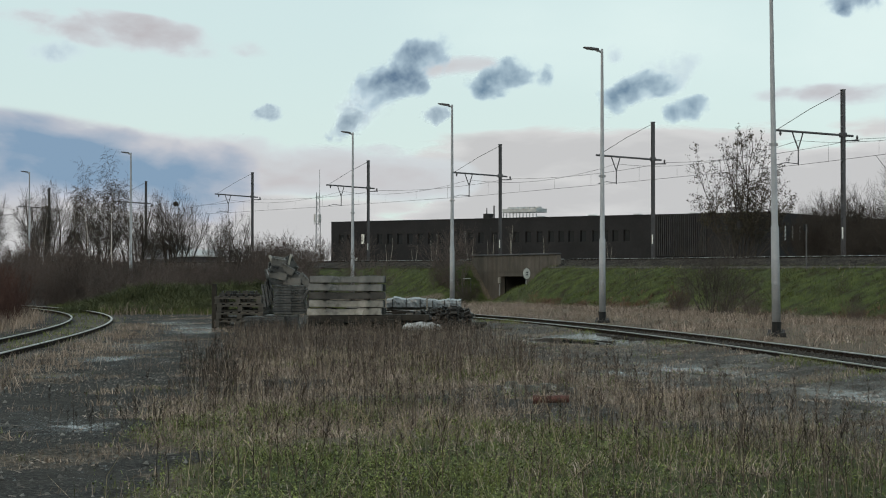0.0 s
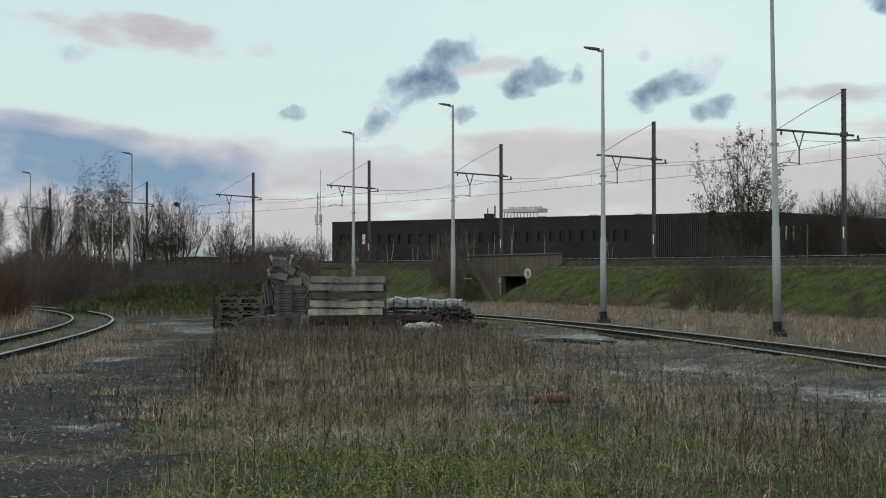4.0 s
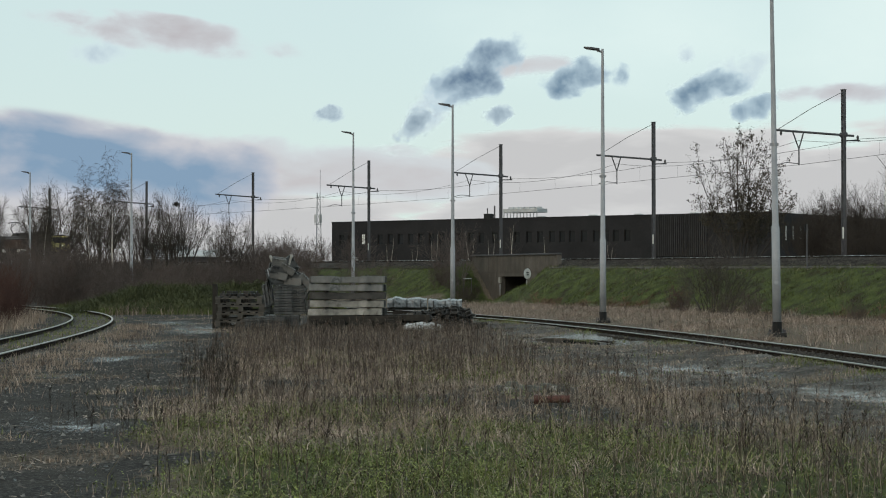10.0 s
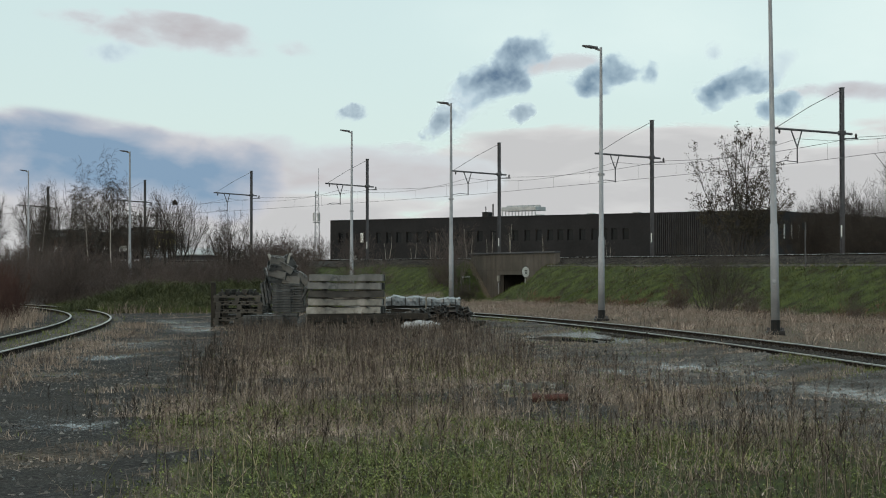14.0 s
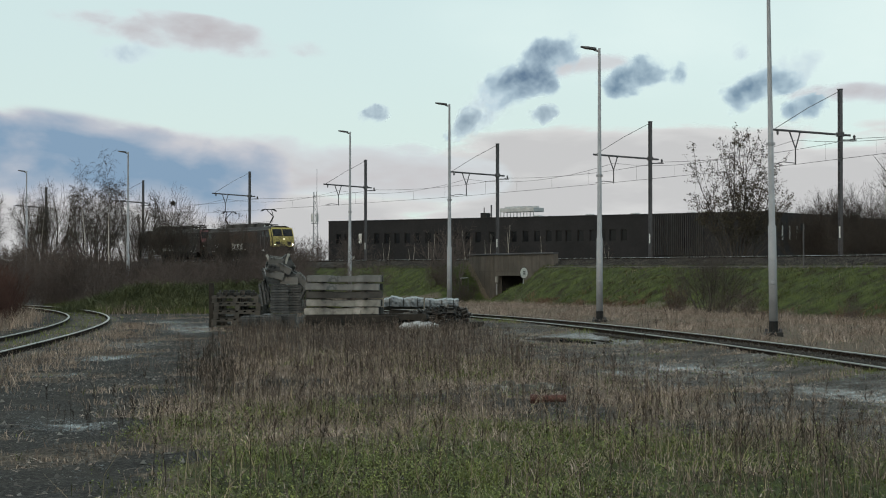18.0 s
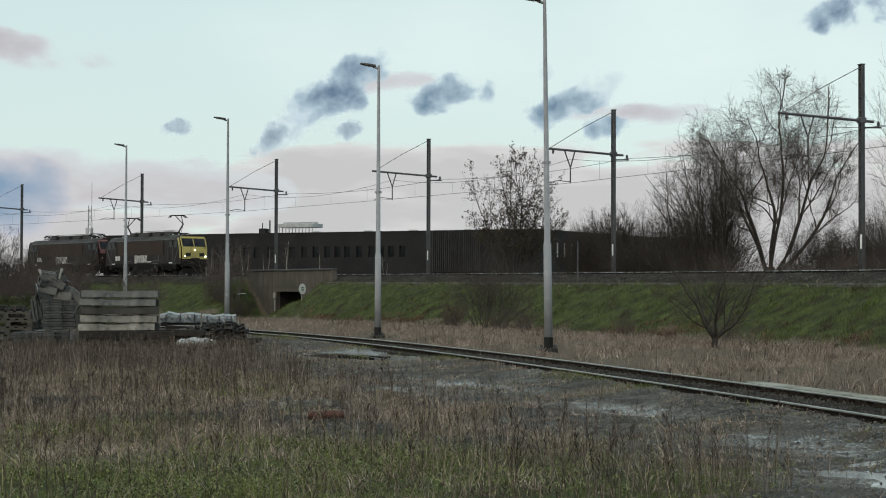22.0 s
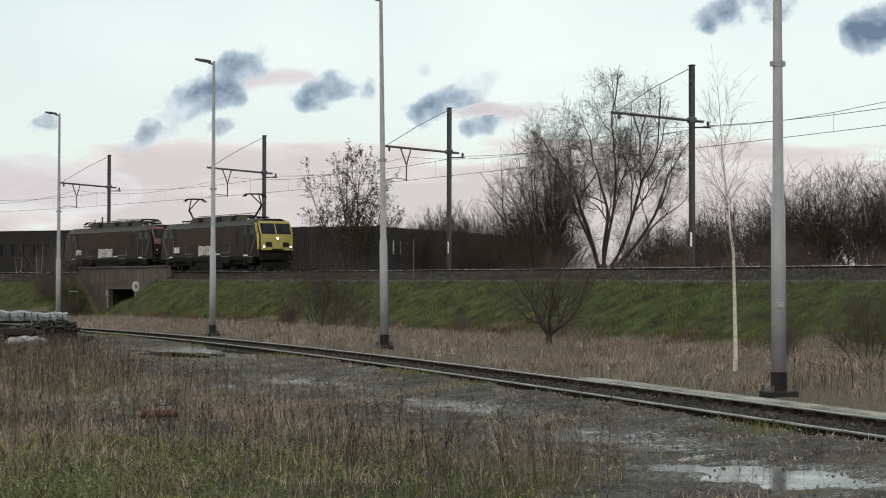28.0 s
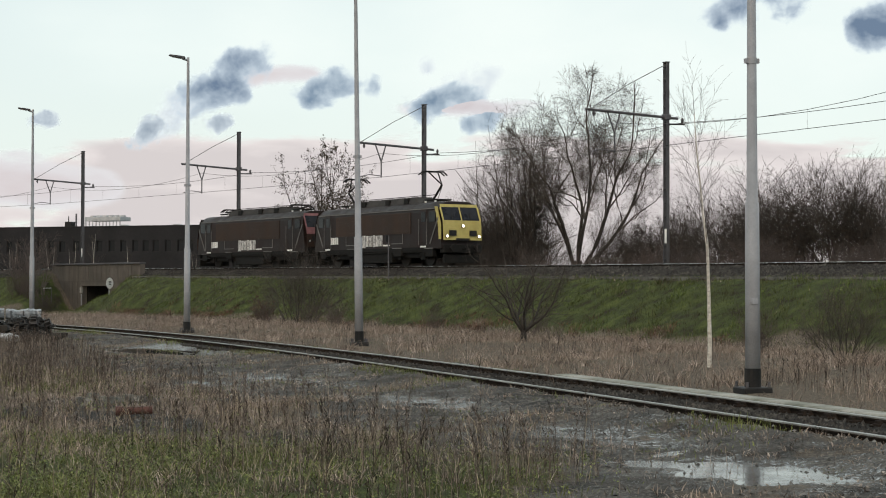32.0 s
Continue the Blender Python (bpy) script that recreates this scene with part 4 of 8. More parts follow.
def make_tree(name, label, seed, stems, lean, h, girth, plan, bark, twig, wander=0.12, up=0.05, leaves=0, leaf_mat=None, leaf=0.1, stem_k=9, base_r=0.15, fine=1.0):
    """plan: for each further order of limbs (number on each limb, angle, length ratio, up, lowest start)."""
    r = np.random.default_rng(seed)
    base = np.c_[r.uniform(-base_r, base_r, (stems, 2)), np.full(stems, -0.2)]
    az = np.linspace(0, 6.283, stems, endpoint=False) + r.uniform(-0.5, 0.5, stems)
    tilt = np.radians(lean) * r.uniform(0.5, 1.1, stems)
    way = np.c_[np.sin(tilt) * np.cos(az), np.sin(tilt) * np.sin(az), np.cos(tilt)]
    L = h * r.uniform(0.75, 1.0, stems)
    L[0] = h
    P, R = limbs(r, base, way, L, np.full(stems, girth), np.full(stems, girth * 0.15), stem_k, wander, up)
    t = thing(name, Matrix(), label, "tree")
    for k in range(stems if girth > 0.03 else 0):
        part("trunk", np_mesh("trunk", *tubes(P[k:k + 1], R[k:k + 1], 8), bark, True), bark, t)
    small, tips = [] if girth > 0.03 else [tubes(P, R, 4)], None
    for o, (per, angle, ratio, rise, lo) in enumerate(plan):
        base, way, length, g = sprout(r, P, R, per, angle, ratio, lo, thin=(0.52 * fine, 0.42, 0.36, 0.36)[o])
        P, R = limbs(r, base, way, length, g, np.maximum(g * 0.25, 0.002), 6 if o < 2 else 4 if o < 3 else 3, wander * 1.2, rise)
        small.append(tubes(P, np.maximum(R, 0.0042 if fine > 0.9 else 0.0028), 4 if o < 1 else 3))
        tips = P
    cr = part("crown", np_mesh("crown", *joined(small), twig), twig, t, "crown of bare limbs and fine twigs")
    cr["kind"] = "stuff"
    if leaves:
        pick = r.integers(0, len(tips), leaves)
        c = tips[pick, r.integers(1, tips.shape[1], leaves)] + r.normal(0, 0.06, (leaves, 3))
        a, b = unit(r.normal(0, 1, (leaves, 3))), unit(r.normal(0, 1, (leaves, 3)))
        s = leaf * r.uniform(0.5, 1.2, (leaves, 1))
        V = np.stack([c - a * s, c + b * s * 0.6, c + a * s, c - b * s * 0.6], 1).reshape(-1, 3)
        part("leaves", np_mesh("leaves", V, np.arange(leaves * 4).reshape(-1, 4), leaf_mat), leaf_mat, t, "sparse withered leaves")
    return t


def fork(r, P, R, per, lo, hi, angle, ratio, thin, keep=0.35):
    """Next order of limbs: spread evenly round each limb, the last one carrying on where the limb ends."""
    n, k, _ = P.shape
    i = np.repeat(np.arange(n), per)
    q = np.tile(np.arange(per), n)
    last = q == per - 1
    u = np.where(last, 0.999, lo + (hi - lo) * (q + r.uniform(0, 1, len(i))) / per) * (k - 1.001)
    j = u.astype(int)
    f = (u - j)[:, None]
    base = P[i, j] * (1 - f) + P[i, j + 1] * f
    t = unit(P[i, j + 1] - P[i, j])
    ref = np.where(np.abs(t[:, 2:3]) < 0.9, np.array((0, 0, 1.0)), np.array((1.0, 0, 0)))
    a = unit(np.cross(t, ref))
    c = np.cross(t, a)
    az = (q * 2.4 + r.uniform(0, 6.283, n)[i] + r.normal(0, 0.4, len(i)))[:, None]
    an = np.radians(angle) * np.where(last, keep, r.uniform(0.65, 1.3, len(i)))[:, None]
    way = t * np.cos(an) + (a * np.cos(az) + c * np.sin(az)) * np.sin(an)
    full = np.linalg.norm(np.diff(P, axis=1), axis=2).sum(1)[i]
    length = full * ratio * r.uniform(0.7, 1.2, len(i)) * np.where(last, 1.1, 1.15 - 0.45 * u / (k - 1))
    girth = (R[i, j] * (1 - f[:, 0]) + R[i, j + 1] * f[:, 0]) * np.where(last, 0.95, thin)
    return base, way, length, girth


def forked_tree(name, label, seed, stems, lean, first, girth, orders, bark, twig, wander=0.1, rise=0.08, base_r=0.3, slim=0.0045, leaves=0, leaf_mat=None, leaf=0.1, trunk=0.0, end=0.5, wide=4.0, tall=8.0, mid=0.55):
    """A bare tree whose stems fork again and again; orders: (number, lowest, highest, angle, ratio, rise, girth ratio, joints);
    wide, tall, mid: half width, height and height of the broadest part of the crown, which limbs do not outgrow."""
    def out(p):
        z = p[:, 2] - tall * mid
        return np.sqrt((p[:, 0] ** 2 + p[:, 1] ** 2) / wide ** 2 + (z / np.where(z > 0, tall * (1 - mid), tall * mid * 1.6)) ** 2)

    r = np.random.default_rng(seed)
    t = thing(name, Matrix(), label, "tree")
    az = np.arange(stems) * 2.4 + r.uniform(-0.4, 0.4, stems)
    tilt = np.radians(lean) * np.sqrt((np.arange(stems) + 0.4) / stems) * r.uniform(0.8, 1.15, stems)
    way = np.c_[np.sin(tilt) * np.cos(az), np.sin(tilt) * np.sin(az), np.cos(tilt)]
    base = np.c_[np.cos(az) * base_r * (tilt / max(tilt.max(), 1e-6)), np.sin(az) * base_r * (tilt / max(tilt.max(), 1e-6)), np.full(stems, trunk - 0.2)]
    P, R = limbs(r, base, way, first * r.uniform(0.8, 1.15, stems), np.full(stems, girth) * r.uniform(0.75, 1.1, stems), np.full(stems, girth * end), 9, wander, rise)
    if trunk:
        part("trunk", Geo().rod([(0, 0, -0.4), (0, 0, 0.3), (0, 0, trunk * 0.7), (0, 0, trunk + 0.25)], (girth * 2.6, girth * 2.0, girth * 1.8, girth * 1.9), 9), bark, t, smooth=True)
    for k in range(stems if girth > 0.03 else 0):
        part("stem", np_mesh("stem", *tubes(P[k:k + 1], R[k:k + 1], 7), bark, True), bark, t)
    small = [] if girth > 0.03 else [tubes(P, R, 4)]
    for o, (per, lo, hi, angle, ratio, up, thin, k) in enumerate(orders):
        b, w, L, g = fork(r, P, R, per, lo, hi, angle, ratio, thin)
        q0, q1 = out(b), out(b + unit(w) * L[:, None])
        room = np.where(q1 > 1, np.clip((r.uniform(0.9, 1.12, len(L)) - q0) / np.maximum(q1 - q0, 1e-3), 0.12, 1), 1)
        L = L * np.where(q1 > q0, room, 1)
        P, R = limbs(r, b, w, L, g, np.maximum(g * end, 0.002), k, wander * 1.25, up)
        small.append(tubes(P, np.maximum(R, slim), 5 if o < 1 else 4 if o < 2 else 3))
    cr = part("crown", np_mesh("crown", *joined(small), twig), twig, t, "crown of bare limbs and fine twigs")
    cr["kind"] = "stuff"
    if leaves:
        pick = r.integers(0, len(P), leaves // 5)
        c = np.repeat(P[pick, r.integers(1, P.shape[1], leaves // 5)], 5, 0)
        n = len(c)
        c = c + r.normal(0, 0.1, (n, 3))
        a, b = unit(r.normal(0, 1, (n, 3))), unit(r.normal(0, 1, (n, 3)))
        s = leaf * r.uniform(0.5, 1.2, (n, 1))
        V = np.stack([c - a * s, c + b * s * 0.6, c + a * s, c - b * s * 0.6], 1).reshape(-1, 3)
        part("leaves", np_mesh("leaves", V, np.arange(n * 4).reshape(-1, 4), leaf_mat), leaf_mat, t, "sparse withered leaves")
    return t


def joined_nest():
    """A ball of crossed sticks."""
    r = np.random.default_rng(5)
    c = unit(r.normal(0, 1, (90, 3))) * r.uniform(0.05, 0.27, (90, 1))
    w = unit(r.normal(0, 1, (90, 3)) * (1, 1, 0.4))
    P, R = limbs(r, c - w * 0.25, w, np.full(90, 0.5), np.full(90, 0.02), np.full(90, 0.014), 3, 0.2, 0.0)
    return np_mesh("nest", *tubes(P, R, 4), TWIG)


def put(t, x, y, z, turn=0.0, s=1.0):
    t.scale = (s, s, s)
    t.matrix_basis = Matrix.Translation((x, y, z)) @ Matrix.Rotation(turn, 4, "Z") @ Matrix.Diagonal((s, s, s, 1))
    return t


def copy_tree(t, x, y, z, turn, s):
    q = copy_thing(t, Matrix.Translation((x, y, z)) @ Matrix.Rotation(turn, 4, "Z"))
    q.scale = (s, s, s)
    return q


def land(x, y):
    return float(height(np.array(float(x)), np.array(float(y))))


willow = forked_tree("willow", "large bare willow with spreading forked stems and fine drooping twigs", 31, 6, 38, 7.0, 0.15,
                     [(4, 0.42, 0.95, 34, 0.62, 0.1, 0.62, 7), (4, 0.3, 0.95, 36, 0.66, 0.1, 0.6, 6), (5, 0.2, 0.95, 40, 0.62, 0.05, 0.6, 5), (6, 0.15, 0.98, 42, 0.62, -0.02, 0.5, 4), (8, 0.1, 0.98, 40, 0.85, -0.12, 0.5, 4)],
                     BARK, TWIG_MID, 0.1, 0.08, 0.6, slim=0.0045, trunk=1.2, wide=6.0, tall=14.4, mid=0.6)
put(willow, 36.3, 112.4, 2.0, 1.0)
osier = forked_tree("osier", "dense bare osier tree of many steep stems with drooping tips", 32, 17, 38, 5.6, 0.075,
                    [(4, 0.3, 0.95, 24, 0.55, 0.06, 0.6, 6), (4, 0.25, 0.95, 30, 0.62, 0.03, 0.6, 5), (5, 0.2, 0.98, 36, 0.65, -0.03, 0.5, 4), (5, 0.15, 0.98, 38, 0.75, -0.14, 0.5, 4)],
                    BARK, TWIG_MID, 0.09, 0.06, 0.9, slim=0.0045, wide=3.9, tall=12.2, mid=0.55)
put(osier, 33.0, 114.6, 2.0, 0.4, 1.03)
leafy = forked_tree("leafy_tree", "small many stemmed tree with dark withered leaves still on the twigs", 43, 11, 24, 6.0, 0.075,
                    [(5, 0.3, 0.95, 30, 0.5, 0.1, 0.6, 6), (4, 0.25, 0.95, 34, 0.6, 0.06, 0.6, 5), (5, 0.2, 0.98, 38, 0.6, 0.03, 0.55, 4)],
                    BARK, TWIG, 0.07, 0.05, 0.6, slim=0.0055, leaves=16000, leaf_mat=LEAF, leaf=0.075, wide=4.7, tall=10.9, mid=0.62)
put(leafy, 22.1, 130.1, 1.6)
young_birch = forked_tree("birch", "slender young birch with a white trunk and fine bare twigs", 39, 1, 0.5, 6.9, 0.066,
                          [(26, 0.3, 0.99, 34, 0.2, 0.05, 0.24, 5), (5, 0.2, 0.98, 36, 0.5, 0.0, 0.5, 4), (4, 0.2, 0.98, 38, 0.6, -0.08, 0.55, 3)],
                          BIRCH, TWIG, 0.05, 0.05, 0.0, slim=0.0022, end=0.12, wide=1.25, tall=7.6, mid=0.6)
put(young_birch, 14.68, 36.1, -0.05, 2.0)
small_tree = forked_tree("small_tree", "small bare spreading tree at the foot of the bank", 47, 7, 66, 1.7, 0.05,
                         [(4, 0.25, 0.95, 44, 0.72, 0.05, 0.6, 6), (4, 0.2, 0.95, 44, 0.62, 0.05, 0.58, 5), (4, 0.2, 0.98, 42, 0.6, 0.03, 0.5, 4), (3, 0.2, 0.98, 40, 0.65, 0.0, 0.5, 3)],
                         BARK, TWIG, 0.11, 0.07, 0.05, slim=0.0026, trunk=0.55, wide=2.6, tall=5.2, mid=0.45)
put(small_tree, 15.85, 54.8, -0.05)
brush = forked_tree("tall_bush", "dense bare bush of many arching stems", 35, 20, 40, 3.3, 0.034,
                    [(4, 0.25, 0.95, 30, 0.62, 0.05, 0.6, 5), (5, 0.2, 0.97, 36, 0.62, 0.02, 0.55, 4), (6, 0.15, 0.98, 40, 0.7, -0.05, 0.5, 4)],
                    BARK, TWIG, 0.12, 0.06, 1.0, slim=0.005, wide=3.3, tall=6.3, mid=0.5)
put(brush, 32.2, 119.7, 2.0, 0, 1.2)
shrub = make_tree("shrub", "low bare red brown shrub", 16, 22, 26, 2.6, 0.014,
                  [(7, 26, 0.45, 0.06, 0.15), (5, 30, 0.5, 0.03, 0.15)], TWIG_RED, TWIG_RED, 0.07, 0.04, base_r=0.6)
put(shrub, 12.4, 92.0, land(12.4, 92), 0, 0.6)
weeping = forked_tree("weeping_birch", "birch with a pale trunk and weeping bare twigs", 37, 1, 4, 8.2, 0.065,
                      [(30, 0.32, 0.98, 38, 0.27, 0.1, 0.42, 5), (7, 0.25, 0.98, 42, 0.5, -0.02, 0.5, 4), (7, 0.2, 0.98, 42, 0.5, -0.25, 0.5, 5), (4, 0.2, 0.98, 26, 0.65, -0.3, 0.6, 4)],
                      BIRCH, TWIG_MID, 0.05, 0.04, 0.3, slim=0.005, end=0.2, wide=2.0, tall=10.3, mid=0.66)
put(weeping, -30.1, 147, 1.5, 0.4, 1.05)
round_tree = forked_tree("round_bush_tree", "bare many stemmed tree with a rounded crown", 38, 10, 42, 3.9, 0.085,
                         [(4, 0.3, 0.95, 28, 0.66, 0.08, 0.62, 6), (4, 0.25, 0.95, 30, 0.64, 0.06, 0.6, 5), (5, 0.2, 0.98, 34, 0.62, 0.03, 0.55, 4), (7, 0.15, 0.98, 36, 0.75, 0.0, 0.5, 3)],
                         BARK, TWIG, 0.06, 0.06, 0.5, slim=0.0055, wide=2.9, tall=8.4, mid=0.6)
put(round_tree, -22.7, 148.3, 1.2, 0, 1.0)
nest = tagged(part("nest", joined_nest(), TWIG), "round magpie nest of sticks high in a bare tree", "nest")
nest.matrix_world = Matrix.Translation((-22.45, 147.2, 7.75)) @ Matrix.Scale(0.72, 4)

# behind the line, at the yard's mouth
for x, y, z, a, s in ((29.5, 121, 2.0, 1.0, 1.0), (27.3, 124, 1.9, 2.2, 0.8), (34.4, 121, 1.9, 2.9, 1.1), (44.5, 100, 1.9, 0.3, 1.25), (47.5, 96, 1.9, 1.9, 1.3), (50.5, 90, 1.9, 4.1, 1.3),
                      (41.5, 112, 1.9, 3.3, 0.6), (46, 106, 1.9, 5.0, 0.9)):
    copy_tree(brush, x, y, z, a, s)
for x, y, z, a, s in ((30.4, 114.5, 2.1, 0.2, 0.85), (34.2, 113.5, 2.1, 4.2, 0.75), (38.8, 110.5, 2.1, 1.2, 0.6), (40.4, 108.5, 2.1, 2.7, 0.7), (28.0, 119, 2.0, 3.6, 0.7), (43.0, 103.5, 2.0, 0.9, 0.85), (45.2, 98.0, 2.0, 3.5, 1.2),
                      (46.4, 95.0, 2.0, 5.4, 1.2), (48.0, 93.0, 2.0, 2.0, 1.2), (49.5, 87.5, 2.0, 0.2, 1.2), (42.0, 106.5, 2.0, 4.4, 0.7)):
    copy_tree(brush, x, y, z, a, s)
for x, y, a, s in ((31.4, 115.6, 1.4, 0.95), (33.8, 116.2, 3.3, 1.0), (29.4, 117.5, 5.0, 0.8), (31.8, 112.8, 0.7, 0.7)):
    copy_tree(brush, x, y, 2.0, a, s)
copy_tree(osier, 46.0, 118.0, 1.8, 2.4, 0.62)
copy_tree(osier, 41.8, 121.0, 1.8, 4.4, 0.55)
copy_tree(round_tree, 44.0, 97.0, 2.0, 1.0, 0.75)
copy_tree(round_tree, 49.5, 97.0, 2.0, 2.2, 0.8)
copy_tree(round_tree, 27.6, 128, 1.9, 2.6, 0.75)
copy_tree(round_tree, 30.2, 133, 1.9, 5.0, 0.8)
copy_tree(round_tree, 28.4, 123.5, 1.9, 0.8, 0.78)
copy_tree(round_tree, 26.2, 126.5, 1.9, 3.9, 0.62)
# trees beyond the yard
for t, x, y, z, a, s in ((weeping, -25.6, 137.6, 1.3, 2.5, 1.08), (weeping, -34.2, 150, 1.5, 4.4, 0.85), (round_tree, -37.4, 165.8, 1.5, 1.7, 1.15), (round_tree, -31.5, 160, 1.5, 4.7, 1.0),
                         (round_tree, -26.8, 156, 1.2, 2.9, 1.0), (round_tree, -42.5, 160, 1.5, 5.5, 1.1), (round_tree, -19.6, 160, 1.0, 3.9, 0.85), (weeping, -39.5, 152, 1.4, 1.0, 1.0)):
    copy_tree(t, x, y, z, a, s)
rr = random.Random(3)
brown = make_tree("brown_shrub", "tangled bare brown shrub", 19, 24, 30, 2.8, 0.016,
                  [(8, 30, 0.5, 0.04, 0.12), (6, 34, 0.5, 0.0, 0.15)], TWIG_HAZE, TWIG_HAZE, 0.09, 0.03, base_r=0.7)
put(brown, -20, 95, 0, 0, 1.1)
# shrubs on the bank
for x, y, a, s in ((13.4, 86.0, 1.2, 0.72), (21.6, 43.5, 1.9, 0.4), (23.2, 40.5, 3.0, 0.55), (24.9, 42.0, 2.2, 0.6)):
    copy_tree(brush, x, y, land(x, y) - 0.05, a, s)
for x, y, a, s in ((13.6, 84.5, 1.2, 0.5), (12.2, 90.5, 2.1, 0.5), (19.6, 66, 0.5, 0.45), (20.6, 47, 4.0, 0.5), (14.4, 82.0, 3.3, 0.5), (17.0, 72.0, 2.3, 0.4),
                   (0.6, 149.5, 1.0, 0.7), (1.6, 147.5, 2.4, 0.65), (-0.4, 151.5, 4.0, 0.8), (2.3, 150.5, 5.2, 0.6)):
    copy_tree(brown, x, y, land(x, y) - 0.05, a, s)
# dark undergrowth behind the line
for k in range(46):
    p = radians(11.2 + 7.4 * k / 45 + rr.uniform(-0.1, 0.1))
    x, y = on_bend(p, -rr.uniform(6.5, 13))
    copy_tree(brown, x, y, 1.9, rr.uniform(0, 6), rr.uniform(0.55, 0.95))
for k in range(64):
    y = rr.uniform(92, 150)
    x = -0.25 * y + rr.uniform(-3, 20)
    open_view = x / y > -0.17
    copy_tree(brown, x, y, land(x, y) - 0.1, rr.uniform(0, 6), rr.uniform(0.85, 1.1) if open_view else rr.uniform(0.9, 1.5))
for k in range(34):
    y = rr.uniform(80, 96)
    x = side_x(y) - rr.uniform(2.0, 9) if k < 16 else rr.uniform(-20, -9)
    copy_tree(shrub if k < 16 else brown, x, y + (0 if k < 16 else 10), land(x, y) - 0.1, rr.uniform(0, 6), rr.uniform(0.6, 1.0))
for k in range(20):
    y = rr.uniform(62, 84)
    x = side_x(y) - rr.uniform(2.6, 6)
    copy_tree(shrub, x, y, land(x, y) - 0.1, rr.uniform(0, 6), rr.uniform(0.5, 0.85))
for k in range(22):
    y = rr.uniform(150, 215)
    x = -0.17 * y + rr.uniform(-14, 28)
    copy_tree(brown, x, y, land(x, y) - 0.1, rr.uniform(0, 6), rr.uniform(0.6, 0.95) if -0.17 < x / y < -0.12 else rr.uniform(1.1, 1.7))
for k in range(16):
    y = rr.uniform(165, 215)
    x = y * rr.uniform(-0.122, -0.075)
    copy_tree(brown, x, y, 0.6, rr.uniform(0, 6), rr.uniform(1.2, 1.8))
for x, y, a, s in ((41.0, 113.5, 0.3, 0.62), (43.5, 112.0, 1.7, 0.7), (46.5, 109.0, 2.9, 0.8)):
    copy_tree(round_tree, x, y, 1.9, a, s)
# far tree line on the skyline, its haze painted as a paler twig colour
far_tree = make_tree("far_tree", "far bare tree on the skyline, distance haze painted into its pale brown", 20, 7, 26, 7.5, 0.05,
                     [(10, 34, 0.5, 0.03, 0.15), (8, 38, 0.5, 0.0, 0.2)], TWIG_FAR_HAZE, TWIG_FAR_HAZE, 0.08, 0.04, base_r=0.6)
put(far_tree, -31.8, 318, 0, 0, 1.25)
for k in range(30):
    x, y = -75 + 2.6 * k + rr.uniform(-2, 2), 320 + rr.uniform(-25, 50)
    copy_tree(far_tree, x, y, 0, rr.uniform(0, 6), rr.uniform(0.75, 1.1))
# small birches along the line in front of the factory
slim = make_tree("young_birch", "thin young birch with a pale trunk behind the line", 23, 2, 8, 4.6, 0.045,
                 [(14, 36, 0.3, 0.05, 0.3), (6, 36, 0.45, 0.0, 0.2)], BIRCH, TWIG, 0.05, 0.05)
put(slim, -3.4, 205, 1.0)
for x, y, s in ((3.0, 195, 1.3), (5.2, 190, 1.2), (7.2, 188, 1.4), (-6.5, 210, 1.2), (-1.0, 201, 1.25), (0.8, 199, 1.1), (16, 168, 0.9), (10.5, 181, 1.1)):
    copy_tree(slim, x, y, 1.0, x, s)


